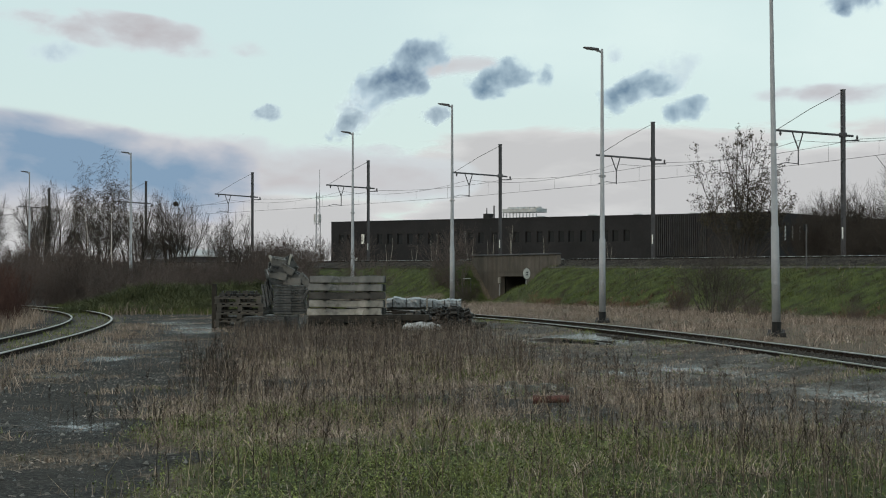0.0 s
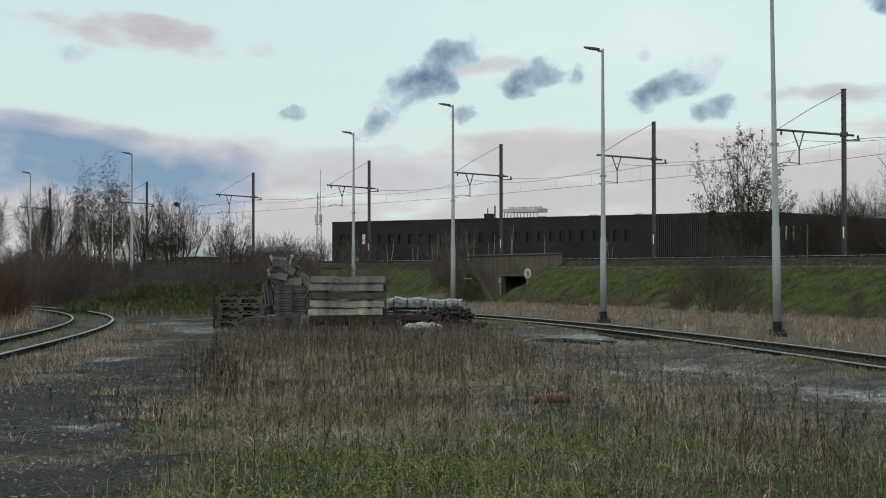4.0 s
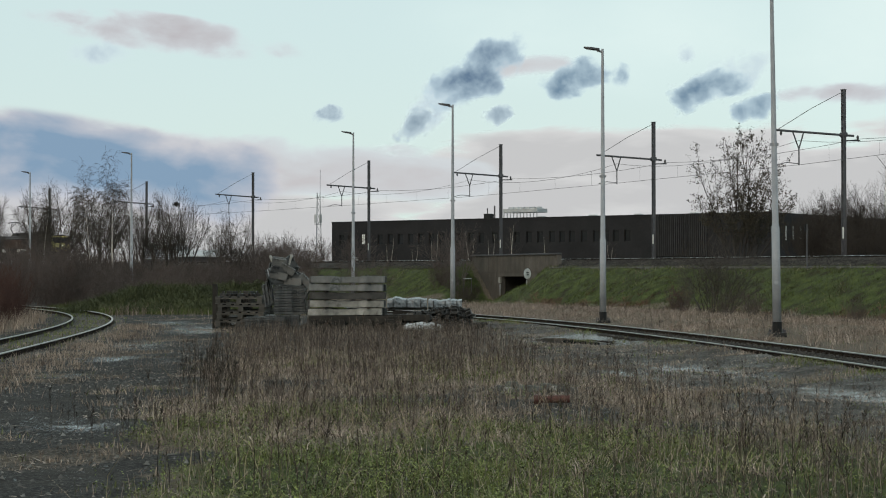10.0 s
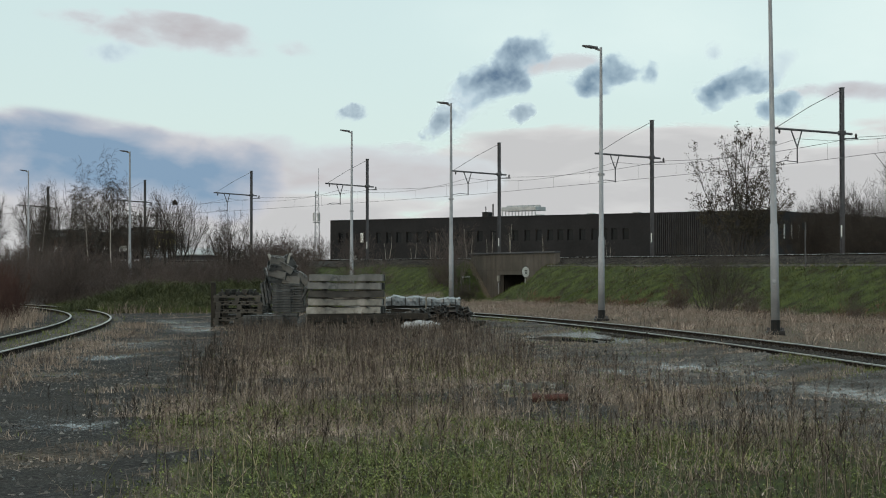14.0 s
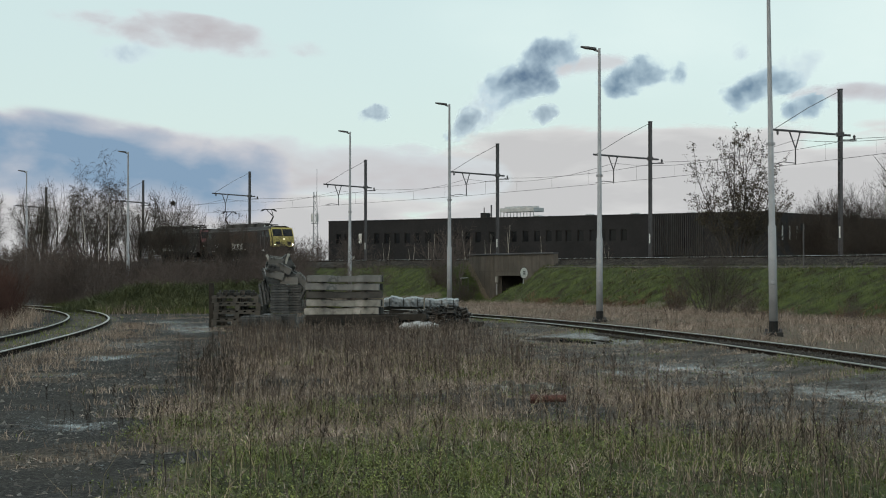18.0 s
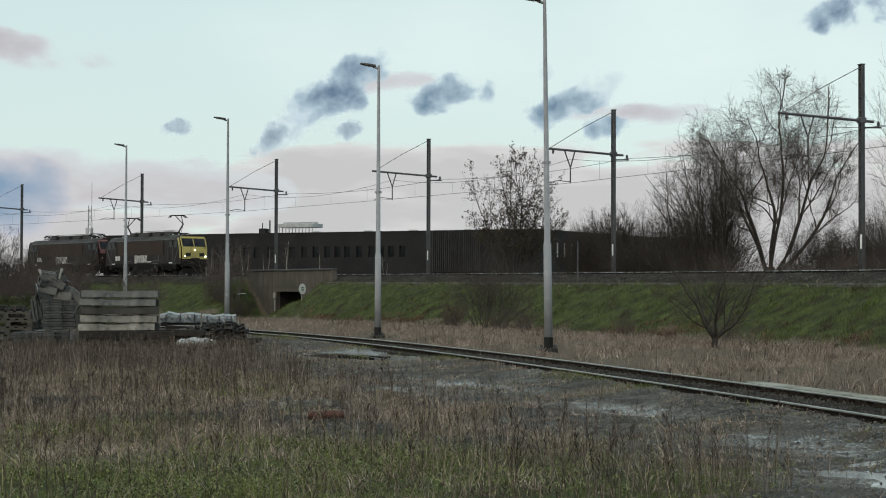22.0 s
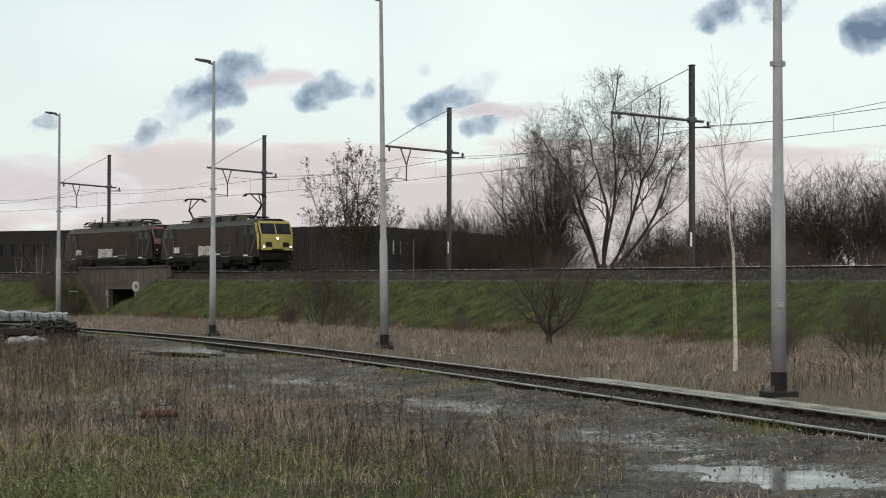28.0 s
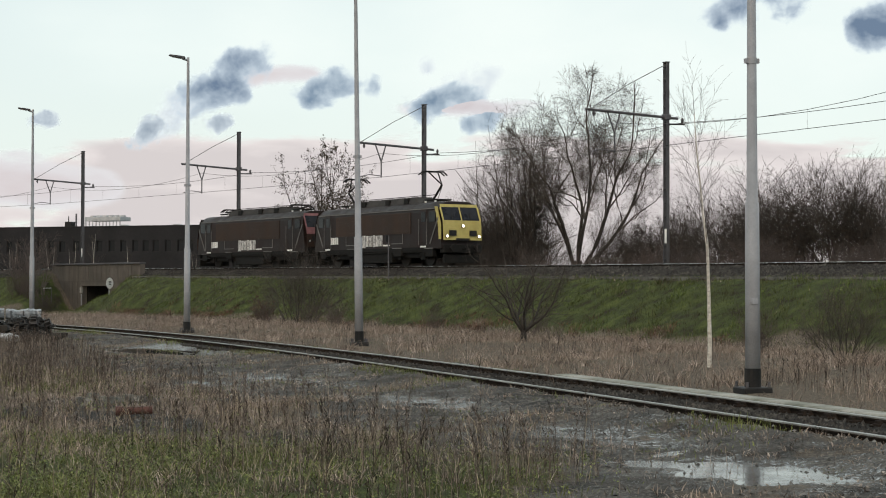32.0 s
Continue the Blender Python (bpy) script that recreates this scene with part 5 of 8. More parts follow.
# ---- clouds: far backdrop, drifting ----
def cloud_material(name, dark, light, cover, soft, scale, strength=1.0, flat=1.0, wide=False):
    m = bpy.data.materials.new(name)
    m.use_nodes = True
    n, l = m.node_tree.nodes, m.node_tree.links
    n.clear()
    uv = n.new("ShaderNodeUVMap")
    co = n.new("ShaderNodeTexCoord")
    info = n.new("ShaderNodeObjectInfo")
    sh = n.new("ShaderNodeVectorMath")
    sh.operation = "MULTIPLY_ADD"
    sh.inputs[1].default_value = (1, 1, flat)
    mv = n.new("ShaderNodeVectorMath")
    mv.operation = "SCALE"
    mv.inputs[0].default_value = (9000, 0, 7000)
    l.new(info.outputs["Random"], mv.inputs["Scale"])
    l.new(co.outputs["Object"], sh.inputs[0]), l.new(mv.outputs[0], sh.inputs[2])
    ns = n.new("ShaderNodeTexNoise")
    ns.inputs["Scale"].default_value, ns.inputs["Detail"].default_value, ns.inputs["Roughness"].default_value, ns.inputs["Distortion"].default_value = scale, 6, 0.5, 0.2
    l.new(sh.outputs[0], ns.inputs[0])
    ln = n.new("ShaderNodeVectorMath")
    ln.operation = "LENGTH"
    l.new(uv.outputs[0], ln.inputs[0])
    if wide:
        # a long sheet: it ends above and below, and only late at its two ends
        ab, pw = n.new("ShaderNodeVectorMath"), n.new("ShaderNodeVectorMath")
        ab.operation, pw.operation = "ABSOLUTE", "POWER"
        pw.inputs[1].default_value = (4.0, 1.0, 1.0)
        l.new(uv.outputs[0], ab.inputs[0]), l.new(ab.outputs[0], pw.inputs[0]), l.new(pw.outputs[0], ln.inputs[0])
    r2 = n.new("ShaderNodeMath")
    r2.operation = "POWER"
    r2.inputs[1].default_value = 2.0
    l.new(ln.outputs["Value"], r2.inputs[0])
    # cover + noise - distance from the middle
    a = n.new("ShaderNodeMath")
    a.operation = "MULTIPLY_ADD"
    a.inputs[1].default_value, a.inputs[2].default_value = 2.5, cover - 1.25
    l.new(ns.outputs[0], a.inputs[0])
    s = n.new("ShaderNodeMath")
    s.operation = "SUBTRACT"
    l.new(a.outputs[0], s.inputs[0]), l.new(r2.outputs[0], s.inputs[1])
    mr = n.new("ShaderNodeMapRange")
    mr.interpolation_type = "SMOOTHSTEP"
    mr.inputs[1].default_value, mr.inputs[2].default_value = 0.0, soft
    l.new(s.outputs[0], mr.inputs[0])
    # nothing at the sheet's rim
    rim = n.new("ShaderNodeMapRange")
    rim.interpolation_type = "SMOOTHSTEP"
    rim.inputs[1].default_value, rim.inputs[2].default_value, rim.inputs[3].default_value, rim.inputs[4].default_value = 0.8, 1.0, 1.0, 0.0
    l.new(ln.outputs["Value"], rim.inputs[0])
    al = n.new("ShaderNodeMath")
    al.operation = "MULTIPLY"
    l.new(mr.outputs[0], al.inputs[0]), l.new(rim.outputs[0], al.inputs[1])
    rp = n.new("ShaderNodeValToRGB")
    rp.color_ramp.elements[0].position, rp.color_ramp.elements[1].position = 0.1, 0.9
    rp.color_ramp.elements[0].color, rp.color_ramp.elements[1].color = (*light, 1), (*dark, 1)
    dn = n.new("ShaderNodeMapRange")
    dn.inputs[1].default_value, dn.inputs[2].default_value = 0.0, soft * 2.2
    l.new(s.outputs[0], dn.inputs[0])
    l.new(dn.outputs[0], rp.inputs[0])
    em, tr, mx, out = n.new("ShaderNodeEmission"), n.new("ShaderNodeBsdfTransparent"), n.new("ShaderNodeMixShader"), n.new("ShaderNodeOutputMaterial")
    em.inputs[1].default_value = strength
    l.new(rp.outputs[0], em.inputs[0])
    l.new(al.outputs[0], mx.inputs[0]), l.new(tr.outputs[0], mx.inputs[1]), l.new(em.outputs[0], mx.inputs[2]), l.new(mx.outputs[0], out.inputs[0])
    return m


CLOUD_DARK = cloud_material("blue_grey_cloud", (0.13, 0.205, 0.30), (0.56, 0.71, 0.79), 0.62, 0.34, 0.014)
CLOUD_RAGGED = cloud_material("ragged_blue_cloud", (0.15, 0.24, 0.335), (0.57, 0.72, 0.79), 0.5, 0.34, 0.015)
CLOUD_WISP = cloud_material("ragged_wisp", (0.34, 0.45, 0.53), (0.66, 0.78, 0.83), 0.45, 0.8, 0.018)
CLOUD_PINK = cloud_material("pink_streak_cloud", (0.47, 0.44, 0.46), (0.66, 0.73, 0.765), 0.9, 0.7, 0.011, flat=2.0)
CLOUD_BANK = cloud_material("low_blue_bank", (0.23, 0.345, 0.48), (0.66, 0.64, 0.66), 0.95, 0.45, 0.005, flat=2.2, wide=True)
CLOUD_ROSE = cloud_material("rosy_cloud_top", (0.56, 0.55, 0.565), (0.66, 0.73, 0.76), 0.8, 0.5, 0.006, flat=2.5, wide=True)
CLOUD_VEIL = cloud_material("low_pale_veil", (0.565, 0.57, 0.575), (0.71, 0.715, 0.71), 0.8, 0.3, 0.0042, flat=4.5, wide=True)
CLOUD_SMALL = cloud_material("small_blue_grey_cloud", (0.23, 0.315, 0.39), (0.6, 0.73, 0.79), 0.6, 0.5, 0.03)
# no cloud: a glowing sheet added to whiten the right of the sky
SKY_BRIGHTENER = cloud_material("sky_brightening_sheet", (0.8, 0.91, 0.89), (0.74, 0.89, 0.87), 1.05, 1.9, 0.002, flat=2.0)
FAR = 2700.0
drifting = []


def cloud(az, el, wide, tall, material, label, drift, far=FAR, puff=25.0, seed=0, tilt=0.0):
    """A far cloud: a thin bulging sheet; az, el, wide and tall in degrees; drift: degrees a second to the right."""
    a, b = far * radians(wide) / 2, far * radians(tall) / 2
    nu, nv = 25, 13
    r = np.random.default_rng(seed)
    u, v = np.meshgrid(np.linspace(-1, 1, nu), np.linspace(-1, 1, nv))
    dep = -puff * np.cos(u * 1.5) * np.cos(v * 1.5) + r.normal(0, puff * 0.05, u.shape) + (far - np.sqrt(np.maximum(far ** 2 - (u * a) ** 2, 1)))* -1
    i = np.arange(nu * nv).reshape(nv, nu)
    F = np.stack([i[:-1, :-1], i[:-1, 1:], i[1:, 1:], i[1:, :-1]], -1).reshape(-1, 4)
    me = np_mesh("cloud", np.stack([u * a, dep, v * b], -1).reshape(-1, 3), F, material, True)
    lay = me.uv_layers.new(name="UVMap")
    uvs = np.stack([u, v], -1).reshape(-1, 2)[F.ravel()]
    lay.data.foreach_set("uv", uvs.astype(np.float32).ravel())
    ob = new("cloud", me)
    tagged(ob, label, "cloud", "clouds", "structure")

    def at_time(t):
        x = radians(az + drift * t)
        return Matrix.Translation((far * math.sin(x), far * math.cos(x), EYE[2] + far * math.tan(radians(el)))) @ Matrix.Rotation(-x, 4, "Z") @ Matrix.Rotation(radians(tilt), 4, "Y")

    ob.matrix_world = at_time(0)
    drifting.append((ob, at_time))
    return ob


DARKL, PINKL = "dark blue grey ragged cloud drifting across a pale sky", "thin pink grey streak of cloud"
cloud(-1.35, 6.55, 5.0, 2.2, CLOUD_DARK, DARKL, 0.24, seed=1, tilt=-30)
cloud(-2.6, 5.75, 2.6, 1.5, CLOUD_WISP, DARKL, 0.24, far=2710, seed=31, tilt=-30)
cloud(-2.7, 5.5, 4.0, 2.0, CLOUD_WISP, DARKL, 0.23, far=2720, seed=21, tilt=-25)
cloud(0.6, 6.75, 3.0, 1.0, CLOUD_ROSE, PINKL, 0.24, far=2740, seed=22, tilt=-6)
cloud(2.1, 6.4, 4.3, 1.8, CLOUD_RAGGED, DARKL, 0.245, seed=2, tilt=-8)
cloud(6.5, 6.0, 5.2, 1.5, CLOUD_RAGGED, DARKL, 0.225, seed=3, tilt=-22)
cloud(8.0, 5.35, 2.4, 1.2, CLOUD_RAGGED, DARKL, 0.215, seed=23, tilt=-16)
cloud(6.7, 6.3, 4.6, 2.2, CLOUD_WISP, DARKL, 0.22, far=2730, seed=24, tilt=-14)
cloud(-5.85, 5.2, 1.7, 0.9, CLOUD_SMALL, DARKL, 0.2, seed=4, tilt=-15)
cloud(-3.2, 4.9, 1.9, 1.3, CLOUD_SMALL, DARKL, 0.22, seed=5, tilt=-20)
cloud(-0.3, 5.2, 1.5, 0.9, CLOUD_SMALL, DARKL, 0.2, seed=6, tilt=-15)
cloud(5.7, 7.1, 1.2, 1.0, CLOUD_WISP, DARKL, 0.23, seed=25, tilt=-20)
cloud(14.2, 8.9, 4.6, 2.0, CLOUD_DARK, DARKL, 0.3, seed=7, tilt=-10)
cloud(20.5, 8.6, 6.0, 2.6, CLOUD_DARK, DARKL, 0.25, seed=8, tilt=-18)
cloud(-10.2, 7.75, 9.6, 1.5, CLOUD_PINK, PINKL, 0.11, seed=9, tilt=7)
cloud(-12.4, 7.1, 3.4, 1.3, CLOUD_WISP, DARKL, 0.13, seed=26)
cloud(12.6, 5.75, 6.0, 0.9, CLOUD_PINK, PINKL, 0.06, seed=11)
cloud(-13.6, 3.6, 16.0, 3.6, CLOUD_BANK, "low blue grey cloud bank with pink lit tops", 0.06, far=2600, seed=12, tilt=6)
cloud(-5.5, 3.55, 14.0, 2.2, CLOUD_ROSE, "low blue grey cloud bank with pink lit tops", 0.06, far=2650, seed=27, tilt=3)
cloud(13.5, 2.0, 32.0, 6.6, CLOUD_VEIL, "low pale pink grey veil of cloud above the skyline", 0.05, far=2900, seed=13)
cloud(-14.0, 1.2, 30.0, 3.4, CLOUD_VEIL, "low pale pink grey veil of cloud above the skyline", 0.05, far=2950, seed=14)
cloud(17.0, 8.6, 42.0, 11.0, SKY_BRIGHTENER, "thin glowing white sheet added to brighten the right of the sky", 0.03, far=3000, seed=15)


# ---- two electric locomotives ----
LOCO = mat("dark_loco_paint", (0.0115, 0.0068, 0.0063), (0.024, 0.0142, 0.0128), 0.8, 0.5, 0.05, spec=0.2, streak=((0.02, 0.0155, 0.013), 0.6, 0.45))
LOCO_PANEL = mat("brown_grille", (0.036, 0.0225, 0.0175), (0.06, 0.038, 0.029), 0.6, 0.65, 0.1, spec=0.2, streak=((0.022, 0.018, 0.015), 0.6, 0.4))
LOCO_ROOF = mat("grimy_roof", (0.026, 0.0245, 0.024), (0.062, 0.058, 0.056), 1.0, 0.75, 0.1)
SCREEN = mat("cab_glass", (0.012, 0.013, 0.017), (0.026, 0.028, 0.034), 0.8, 0.3, 0, vary=0.05, spec=0.12)
GUTTER = mat("grey_gutter", (0.12, 0.115, 0.11), (0.19, 0.185, 0.18), 1.0, 0.6, 0.05)
YELLOW = mat("yellow_cab_paint", (0.38, 0.32, 0.11), (0.5, 0.42, 0.15), 1.5, 0.45, 0.03, vary=0.03, streak=((0.34, 0.27, 0.06), 3.0, 0.35))
RED = mat("faded_red", (0.13, 0.055, 0.06), (0.22, 0.105, 0.11), 2.0, 0.6, 0.05)
UNDER = mat("underframe_grime", (0.006, 0.0058, 0.0056), (0.016, 0.0148, 0.0135), 2.0, 0.8, 0.2)
CHALKY = mat("chalky_marking", (0.2, 0.195, 0.19), (0.72, 0.71, 0.69), 5.0, 0.6, 0.05, vary=0.1)
TYRE = mat("wheel_steel", (0.02, 0.018, 0.017), (0.05, 0.045, 0.042), 3, 0.6, 0.1, metal=0.3)
HEADLIGHT = glow("headlight_on", (1.0, 0.93, 0.72), 9.0)
LOCO_LEN, LOCO_W = 18.25, 2.9
HB = 8.52          # from the middle to the cab's face


def make_loco(front_colour, lit, raised, label):
    t = thing("locomotive", Matrix(), label, "locomotive", "coupled locomotives")
    w = LOCO_W / 2

    def section(x, k=1.0, top=3.95, low=1.05):
        s = [(-w * k, low), (-w * k, 3.3), (-w * 0.97 * k, 3.55), (-w * 0.74 * k, top - 0.12), (-w * 0.5 * k, top), (w * 0.5 * k, top), (w * 0.74 * k, top - 0.12), (w * 0.97 * k, 3.55), (w * k, 3.3), (w * k, low)]
        return [(x, y, z) for y, z in s]

    body = part("body", Geo().loft([section(-HB + 1.5), section(HB - 1.5)]), LOCO, t)
    # cab ends: face slopes back above and below the belt line
    for s, colour in ((1, front_colour), (-1, LOCO)):
        cab = part("cab", Geo().loft([[(s * (HB - 1.5), y, z) for _, y, z in section(0)],
                                      [(s * (HB - 0.62 * max(0, (z - 2.5)) / 1.4 - 0.02 - (0.12 if abs(y) > w * 0.9 else 0)), y * (0.98 if z < 3.4 else 0.95), z) for _, y, z in section(0)]]), LOCO, t)

        def slope(z):
            return s * (HB + 0.012 - 0.62 * max(0, (z - 2.5)) / 1.4)
        def plate(y0, y1, z0, z1, lift=0.03):
            o = s * lift
            a = [(slope(z0), y0, z0), (slope(z0), y1, z0), (slope(z1), y1, z1), (slope(z1), y0, z1)]
            b = [(x + o, y, z) for x, y, z in a]
            return a, b
        mask = Geo()
        for y0, y1, z0, z1 in ((-w + 0.08, w - 0.08, 2.3 if not lit else 1.55, 2.76), (-w + 0.06, -w + 0.17, 2.76, 3.58), (w - 0.17, w - 0.06, 2.76, 3.58), (-0.04, 0.04, 2.76, 3.58), (-w + 0.12, w - 0.12, 3.58, 3.76)):
            a, b = plate(y0, y1, z0, z1)
            mask.loft([a, b])
        if not lit:
            a, b = plate(-w + 0.08, w - 0.08, 1.4, 2.3, 0.028)
            part("front_apron", Geo().loft([a, b]), LOCO_PANEL, cab, "dark brown lower cab front")
        mk = part("front_mask", mask, colour, cab, "painted cab front")
        if lit and s > 0:
            for o in (-1, 1):
                rim = [(s * (HB - 0.16), 1.62), (s * (HB - 0.16), 2.5), (s * (HB - 0.62), 3.62), (s * (HB - 0.92), 3.62), (s * (HB - 0.5), 2.5), (s * (HB - 0.42), 1.62)]
                part("corner_panel", Geo().loft([[(x_, o * (w - 0.03), z_) for x_, z_ in rim], [(x_, o * (w + 0.012), z_) for x_, z_ in rim]]), colour, cab, "yellow paint carried round the cab's corner")
        for y0, y1 in ((-w + 0.17, -0.04), (0.04, w - 0.17)):
            a, b = plate(y0, y1, 2.76, 3.58, 0.012)
            part("windscreen", Geo().loft([a, b]), SCREEN, cab, "dark windscreen")
            a, b = plate((y0 + y1) / 2 - 0.02, (y0 + y1) / 2 + 0.02, 2.76, 3.15, 0.035)
            part("wiper", Geo().loft([a, b]), BLACK, cab)
        lights = HEADLIGHT if (lit and s > 0) else OFFWHITE
        for y, z in ((-w + 0.3, 1.8), (w - 0.3, 1.8), (0.0, 2.42)):
            a = slope(z) + s * 0.03
            lp = part("headlight", Geo().rod([(a, y, z), (a + s * 0.06, y, z)], 0.07, 12), lights, cab, "round headlight")
            part("lamp_ring", Geo().rod([(a, y, z), (a + s * 0.045, y, z)], 0.12, 14), BLACK, lp)
        for y in (-w + 0.72, w - 0.72):
            a = slope(1.95) + s * 0.045
            part("marker_box", Geo().box((a, y, 1.98), (0.06, 0.5, 0.34)), BLACK, cab)
        part("sign_bar", Geo().box((slope(1.5) + s * 0.04, 0, 1.6), (0.03, 1.0, 0.14)), BLACK, cab, "dark plain bar")
        part("buffer_beam", Geo().box((s * (HB - 0.2), 0, 1.02), (0.5, 2.7, 0.5)), UNDER, cab, bevel=0.03)
        part("snow_plough", Geo().box((s * (HB - 0.15), 0, 0.42), (0.2, 2.5, 0.5)), UNDER, cab)
        for y in (-0.875, 0.875):
            bf = part("buffer", Geo().rod([(s * HB, y, 1.05), (s * (HB + 0.42), y, 1.05)], 0.1, 10), UNDER, cab)
            part("buffer_head", Geo().rod([(s * (HB + 0.42), y, 1.05), (s * (HB + 0.5), y, 1.05)], (0.25, 0.24), 14), UNDER, bf)
        part("coupling_hook", Geo().rod([(s * HB, 0, 1.0), (s * (HB + 0.35), 0, 0.98), (s * (HB + 0.4), 0, 1.08)], 0.05, 6), UNDER, cab)
        for y in (-w, w):
            dr = part("cab_door", Geo().box((s * (HB - 2.2), y, 2.45), (0.75, 0.06, 2.1)), LOCO, cab, bevel=0.02)
            part("door_window", Geo().box((s * (HB - 2.2), y * 1.022, 3.0), (0.5, 0.02, 0.6)), GLASSY, dr)
            part("side_window", Geo().box((s * (HB - 1.15), y * 1.004, 3.0), (0.7, 0.03, 0.62)), GLASSY, cab)
            for d in (-0.48, 0.48):
                part("handrail", Geo().rod([(s * (HB - 2.2) + d, y * 1.05, 1.3), (s * (HB - 2.2) + d, y * 1.05, 2.9)], 0.02, 5), GUTTER, cab)
            part("steps", Geo().box((s * (HB - 2.2), y * 0.96, 0.75), (0.6, 0.3, 0.08)).box((s * (HB - 2.2), y * 0.96, 0.42), (0.6, 0.3, 0.06)), UNDER, cab)
            part("white_step_edge", Geo().box((s * (HB - 2.2), y * 1.03, 1.18), (0.62, 0.05, 0.1)), WHITE, cab)
            part("stripe", Geo().box((s * (HB - 0.95), y * 1.012, 2.15), (0.1, 0.02, 1.9), Matrix.Rotation(s * 0.55, 3, "Y")), GUTTER, cab, "slanting grey stripe")
    for y in (-w, w):
        o = 1 if y > 0 else -1
        part("gutter", Geo().box((0, y * 0.985, 3.5), (2 * HB - 1.6, 0.1, 0.06)), GUTTER, body, "pale grey rain gutter")
        gp = part("grille_panel", Geo().box((-0.2, y + o * 0.015, 2.68), (9.9, 0.05, 1.3)), LOCO_PANEL, body, "long brown ventilation panel")
        for k in range(11):
            part("grille_slat", Geo().box((-0.2, y + o * 0.045, 2.12 + 0.112 * k), (9.5, 0.02, 0.03)), LOCO_PANEL, gp)
        # white lettering as plain bars
        for k, (bx, bw, bh) in enumerate(((-1.3, 0.42, 0.84), (-0.83, 0.36, 0.7), (-0.38, 0.38, 0.7), (0.05, 0.3, 0.76), (0.5, 0.42, 0.7), (0.98, 0.38, 0.7))):
            mk = part("white_mark", Geo().box((-bx * o, y + o * 0.02, 1.64), (bw, 0.03, bh)), CHALKY, body, "plain chalky white block")
        part("white_mark", Geo().box((0, y + o * 0.02, 2.14), (0.9, 0.03, 0.07)).box((-1.7 * o, y + o * 0.02, 1.33), (0.8, 0.03, 0.09)), WHITE, body, "plain white mark")
        for k in range(4):
            part("number_bar", Geo().box(((5.0 + 0.29 * k) * o, y + o * 0.02, 1.75), (0.19, 0.03, 0.46)), WHITE, body, "plain white bar")
        for sx in (1, -1):
            part("thin_line", Geo().box((sx * 3.0, y + o * 0.02, 1.42), (1.5, 0.02, 0.05)).box((sx * 3.75, y + o * 0.02, 1.7), (0.05, 0.02, 0.6)), GUTTER, body)
        part("sole_bar", Geo().box((0, y * 0.985, 1.05), (2 * HB - 3.4, 0.1, 0.2)), UNDER, body)
    part("transformer_case", Geo().box((0, 0, 0.62), (4.4, 2.7, 0.82)), UNDER, t, bevel=0.04)
    for y in (-w, w):
        o = 1 if y > 0 else -1
        for bx, bw, bz in ((-3.0, 0.9, 0.9), (3.1, 1.1, 0.86), (7.0, 0.9, 0.8), (-7.0, 0.8, 0.82)):
            eq = part("equipment_box", Geo().box((bx, y * 0.93, bz), (bw, 0.3, 0.5)), UNDER, t, bevel=0.03)
            part("box_edge", Geo().box((bx, y * 0.93 + o * 0.16, bz + 0.27), (bw + 0.1, 0.04, 0.05)), GUTTER, eq, "pale worn edge")
        part("side_skirt", Geo().box((0, y * 0.97, 0.98), (2 * HB - 3.6, 0.06, 0.3)), UNDER, t)
    # roof gear
    part("roof_hood", Geo().loft([[(-4.6, -0.75, 3.93), (-4.6, 0.75, 3.93), (-4.2, 0.65, 4.3), (-4.2, -0.65, 4.3)], [(4.6, -0.75, 3.93), (4.6, 0.75, 3.93), (4.2, 0.65, 4.3), (4.2, -0.65, 4.3)]]), LOCO_ROOF, t, "grimy roof hood")
    for k in range(5):
        part("roof_hatch", Geo().box((-3.4 + 1.7 * k, 0, 4.33), (1.2, 1.1, 0.07)), LOCO_ROOF, t)
    for k in (-2.6, 0.6, 3.0):
        part("roof_vent", Geo().box((k, -0.74, 4.1), (0.55, 0.1, 0.34)), UNDER, t)
    part("bus_bar", Geo().rod([(-5, 0.3, 4.5), (5, 0.3, 4.5)], 0.025, 5), UNDER, t)
    for s in (-1, 1):
        px = s * 5.55
        pan = part("pantograph", Geo().box((px, -0.5, 4.12), (1.5, 0.08, 0.1)).box((px, 0.5, 4.12), (1.5, 0.08, 0.1)).box((px - 0.6, 0, 4.12), (0.08, 1.1, 0.1)).box((px + 0.6, 0, 4.12), (0.08, 1.1, 0.1)), UNDER, t, "dark pantograph on white insulators")
        for dx in (-0.6, 0.6):
            for dy in (-0.5, 0.5):
                part("insulator", Geo().rod([(px + dx, dy, 3.9), (px + dx, dy, 4.08)], 0.07, 8), WHITE, pan)
        up = raised[0 if s > 0 else 1]
        if up:
            k, hz = (px + s * 0.55, 0, 5.05), 5.93
            hx = px - s * 0.55
            part("lower_arm", Geo().rod([(px - s * 0.45, 0, 4.2), k], 0.075, 6).rod([(px - s * 0.2, 0.15, 4.2), (k[0] - s * 0.2, 0.1, 4.9)], 0.02, 5), UNDER, pan)
            part("upper_arm", Geo().rod([k, (hx, 0.35, hz)], 0.045, 6).rod([k, (hx, -0.35, hz)], 0.045, 6), UNDER, pan)
        else:
            k, hz, hx = (px + s * 0.9, 0, 4.3), 4.45, px - s * 0.3
            part("lower_arm", Geo().rod([(px - s * 0.6, 0, 4.22), k], 0.05, 6), UNDER, pan)
            part("upper_arm", Geo().rod([k, (hx, 0.35, hz)], 0.03, 6).rod([k, (hx, -0.35, hz)], 0.03, 6), UNDER, pan)
